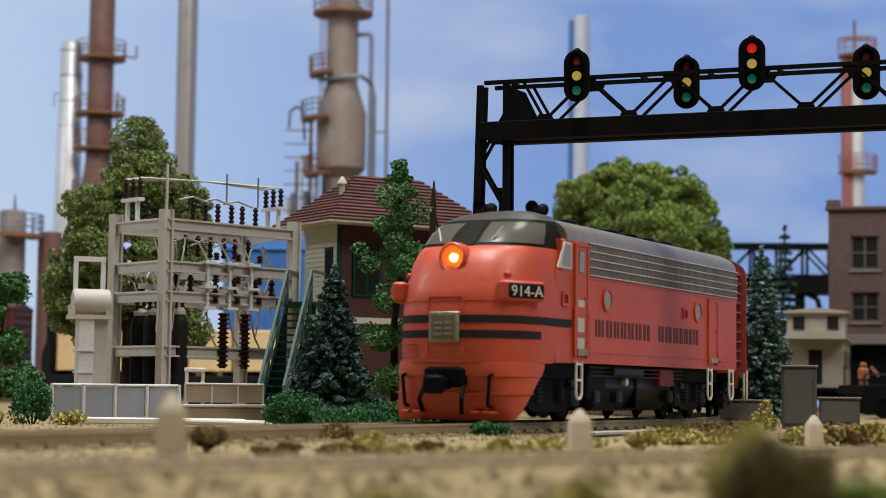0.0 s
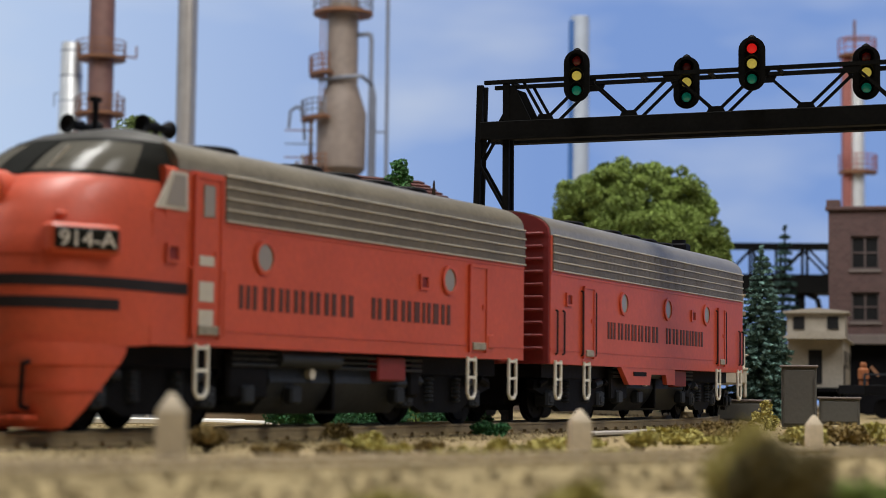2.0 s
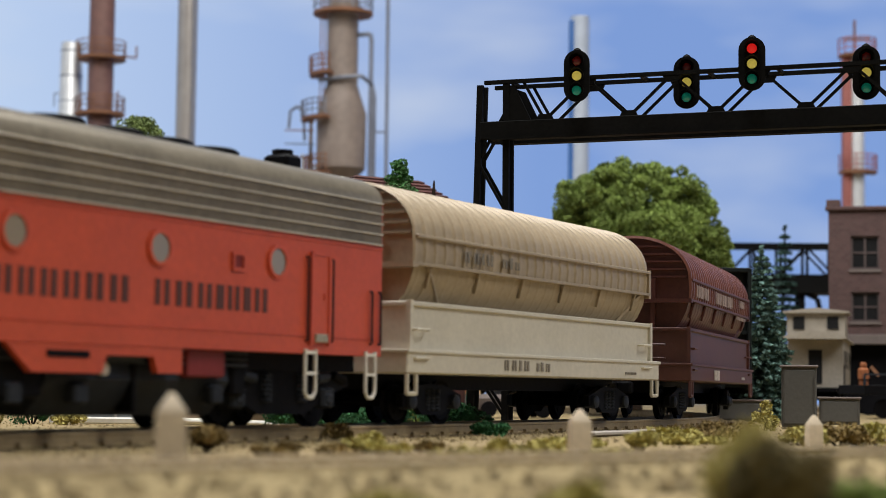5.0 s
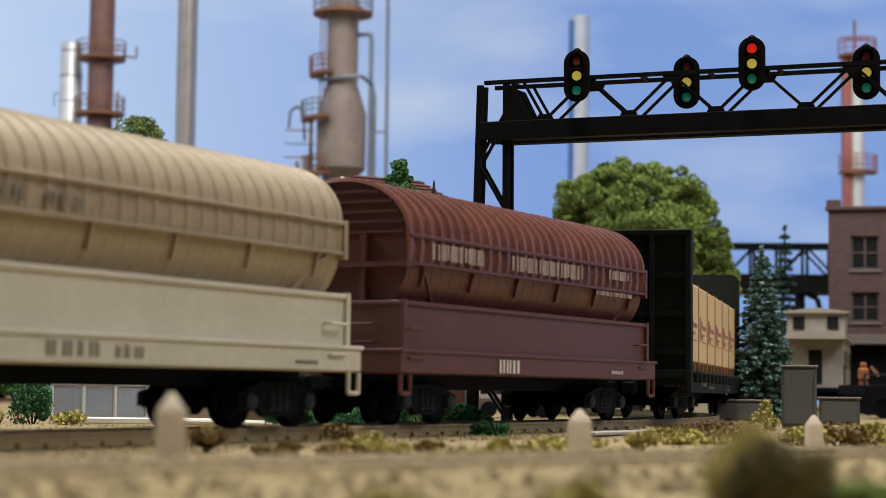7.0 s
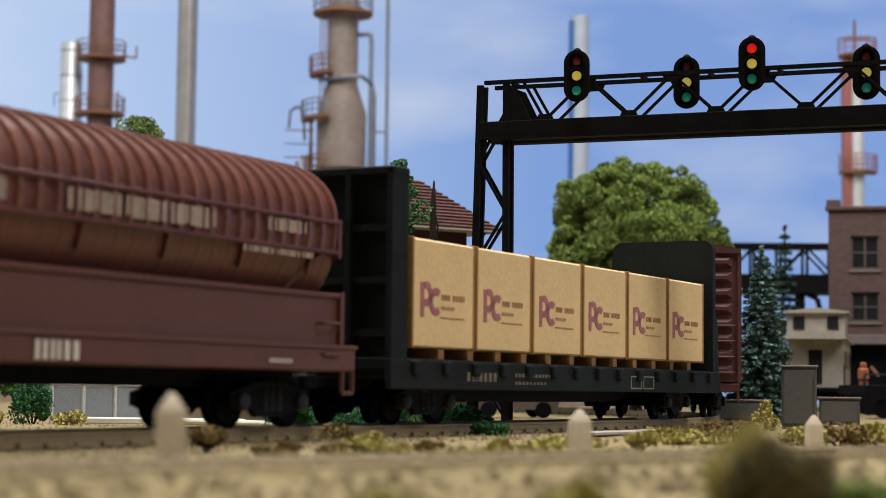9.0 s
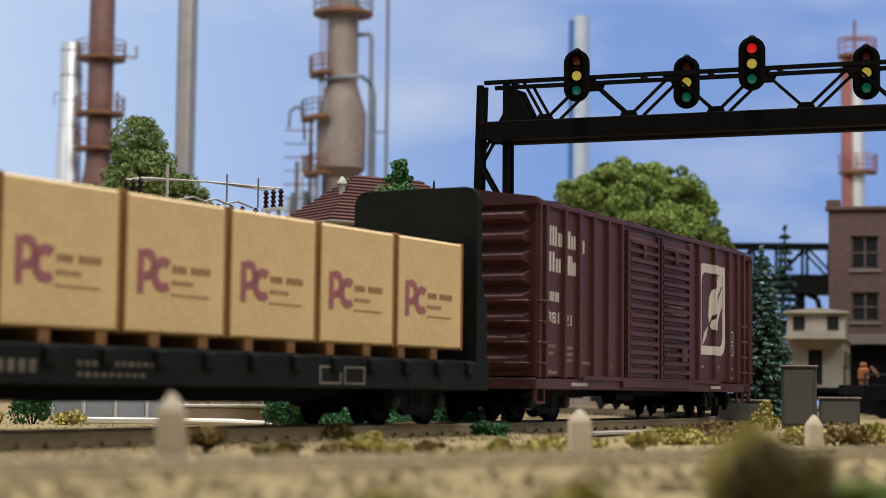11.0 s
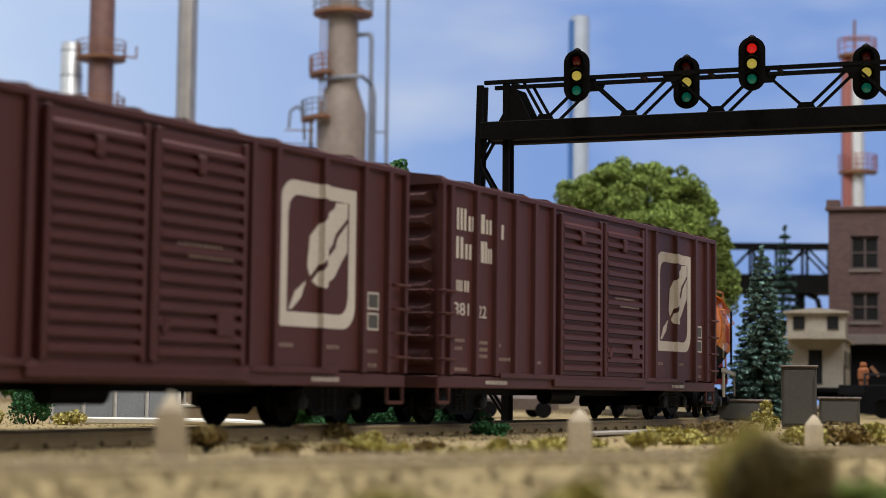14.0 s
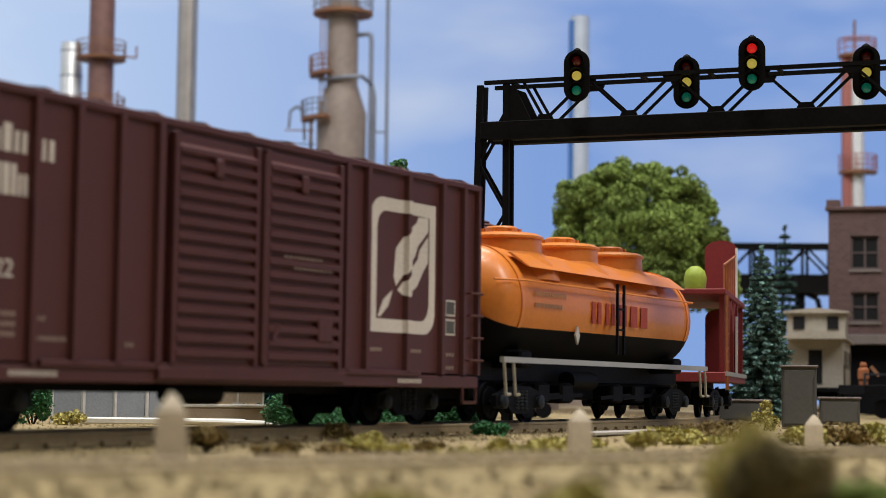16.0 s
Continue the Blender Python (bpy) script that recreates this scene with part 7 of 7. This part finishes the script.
t = stack(-29.2, 120, [(0.88, 0), (0.88, 12.6), (0.8, 12.8), (0.05, 12.9)], STACK_TAN, "short tan refinery column", "refinery_column")
part("vent", G().cyl((0.1, 0, 12.8), (0.1, 0, 13.9), 0.14, 8, 0.05), PIPE, t)
platform(t, 11.2, 2.0, 250, 420, PIPE)
t = stack(-27.1, 122, [(0.8, 0), (0.8, 11.5), (0.05, 11.6)], STACK_RED, "short red-brown refinery column", "refinery_column")
# pipe rack left of the large tower
t = thing("pipe_rack", at(-11.2, 143, -0.3), "tangle of grey and rusty refinery pipes", "pipework")
rng = random.Random(21)
for i in range(9):
    x, h = -1.4 + 0.36 * i, rng.uniform(15, 23.5)
    part("pipe", G().cyl((x, rng.uniform(-0.5, 0.5), 0), (x, rng.uniform(-0.5, 0.5), h), rng.uniform(0.1, 0.26), 8), (STACK_PALE, PIPE, STACK_TAN)[i % 3], t)
for i in range(9):
    z = 13 + i * 1.1
    part("rack_rail", G().bar((-1.7, -0.7, z), (1.6 - 0.12 * i, -0.7, z), 0.1), (RUST, PIPE)[i % 2], t)
part("arch_pipe", G().tube([(-1.4, -0.5, 22), (-1.3, -0.5, 23.4), (-0.7, -0.5, 23.8), (-0.2, -0.5, 23.3), (-0.1, -0.5, 21)], 0.12, 8), PIPE, t)
# sheds and yard beyond the curve
solid("blue_shed", G().box(-3.2, 2.4, 0, 6, 0, 10.2).loft([[(-3.5, -0.2, 10.2), (2.7, -0.2, 10.2), (2.7, 6, 10.2), (-3.5, 6, 10.2)], [(-3.5, 2.9, 11.3), (2.7, 2.9, 11.3), (2.7, 3.1, 11.3), (-3.5, 3.1, 11.3)]]), BLUE, at(-11.4, 118, -0.3), "blue metal shed far behind the substation", "building")
solid("tan_shed", G().box(0, 7, 0, 5, 0, 9.6).box(-0.2, 7.2, -0.2, 5.2, 9.6, 9.8), STACK_TAN, at(4.0, 125, -0.3), "low tan shed behind the trees", "building")

# small things beyond and beside the rails
sh = thing("yellow_shed", at(0.7, 70, -0.28, 20), "small yellow shed far beyond the rails", "building")
part("wall", G().box(-0.6, 0.9, 0, 1.6, 0, 2.2), CRATE, sh)
part("roof", G().prism([(-0.2, 2.2), (0.8, 2.75), (1.8, 2.2)], -0.7, 1.0), SHINGLE, sh)
part("door", G().box(0.2, 0.7, -0.03, 0.0, 0, 1.7), RUST, sh)
for x, y, w, rz, m, lab in ((2.6, 66, 3.2, 10, CONCRETE_DULL, "dull grey parked car beyond the rails"), (-1.5, 72, 3.2, 30, BLUE, "blue parked car beyond the rails")):
    v = thing("car", at(x, y, -0.28, rz), lab, "car", "parked cars")
    part("body", G().prism([(-0.8, 0.3), (-0.85, 0.7), (-0.75, 0.85), (0.75, 0.85), (0.85, 0.7), (0.8, 0.3)], -w / 2, w / 2), m, v)
    part("cabin", G().loft([[(-w * 0.26, -0.7, 0.85), (w * 0.3, -0.7, 0.85), (w * 0.3, 0.7, 0.85), (-w * 0.26, 0.7, 0.85)], [(-w * 0.14, -0.6, 1.35), (w * 0.2, -0.6, 1.35), (w * 0.2, 0.6, 1.35), (-w * 0.14, 0.6, 1.35)]]), DARK_PANE, v)
    for k in (-0.32, 0.32):
        for yy in (-0.78, 0.78):
            part("wheel", G().turn([(0.05, -0.08), (0.3, -0.08), (0.3, 0.08), (0.05, 0.08)], (w * k, yy, 0.3), "y", 14), BLACK, v)
for s0, ln in ((36.2, 2.6), (39.2, 2.2)):
    p, h = line(s0, -2.05)
    solid("plank", G().box(0, ln, -0.22, 0.22, 0, 0.09, 0.02), CONCRETE, at(p.x, p.y, -0.28, math.degrees(h)), "pale weathered plank beside the rail", "plank", "planks")

tr = random.Random(44)
for i in range(22):
    y = tr.uniform(23, 37)
    x = tr.uniform(-0.14, 0.23) * y
    p0, n0 = FOOT, LEFT
    off = (Vector((x, y)) - p0).dot(n0)
    if off > -2.2:
        continue
    shrub(x, y, tr.uniform(0.2, 0.5), tr.uniform(0.14, 0.26), tr.choice((TUFT, TUFT, TUFT_BROWN)), "low dry scrub tuft on the soil", 900 + i, 50, 0.045, -0.29, 12)


# ---- movement ----
def motions():
    """The whole train runs along the line; trucks swing with it and wheels roll."""
    times = [0.5 * i for i in range(33)]
    for ob, s, first, gap, off in MOVERS:
        rows = []
        for t in times:
            m = car_pose(s - travelled(t), first, gap)
            rows.append((t, m @ off if off else m))
        walk(ob, rows)
    place = {ob: (s, first, gap) for ob, s, first, gap, off in MOVERS}
    for truck, c, x in TRUCKS:
        s, first, gap = place[c]
        rows = []
        for t in times:
            d = s - travelled(t)
            p, q = line(d + first)[0], line(d + first + gap)[0]
            a = math.atan2(q.y - p.y, q.x - p.x)
            swing = math.degrees(line(d + x)[1] - a)
            rows.append((t, pose(x * S, 0, 0, 0, 0, (swing + 180) % 360 - 180)))
        walk(truck, rows)
    for wheel, x, z, r in WHEELS:
        rows = [(0.1 * i, pose(x * S, 0, z * S, 0, -math.degrees(travelled(0.1 * i) / r) % 360, 0)) for i in range(161)]
        walk(wheel, rows)


motions()
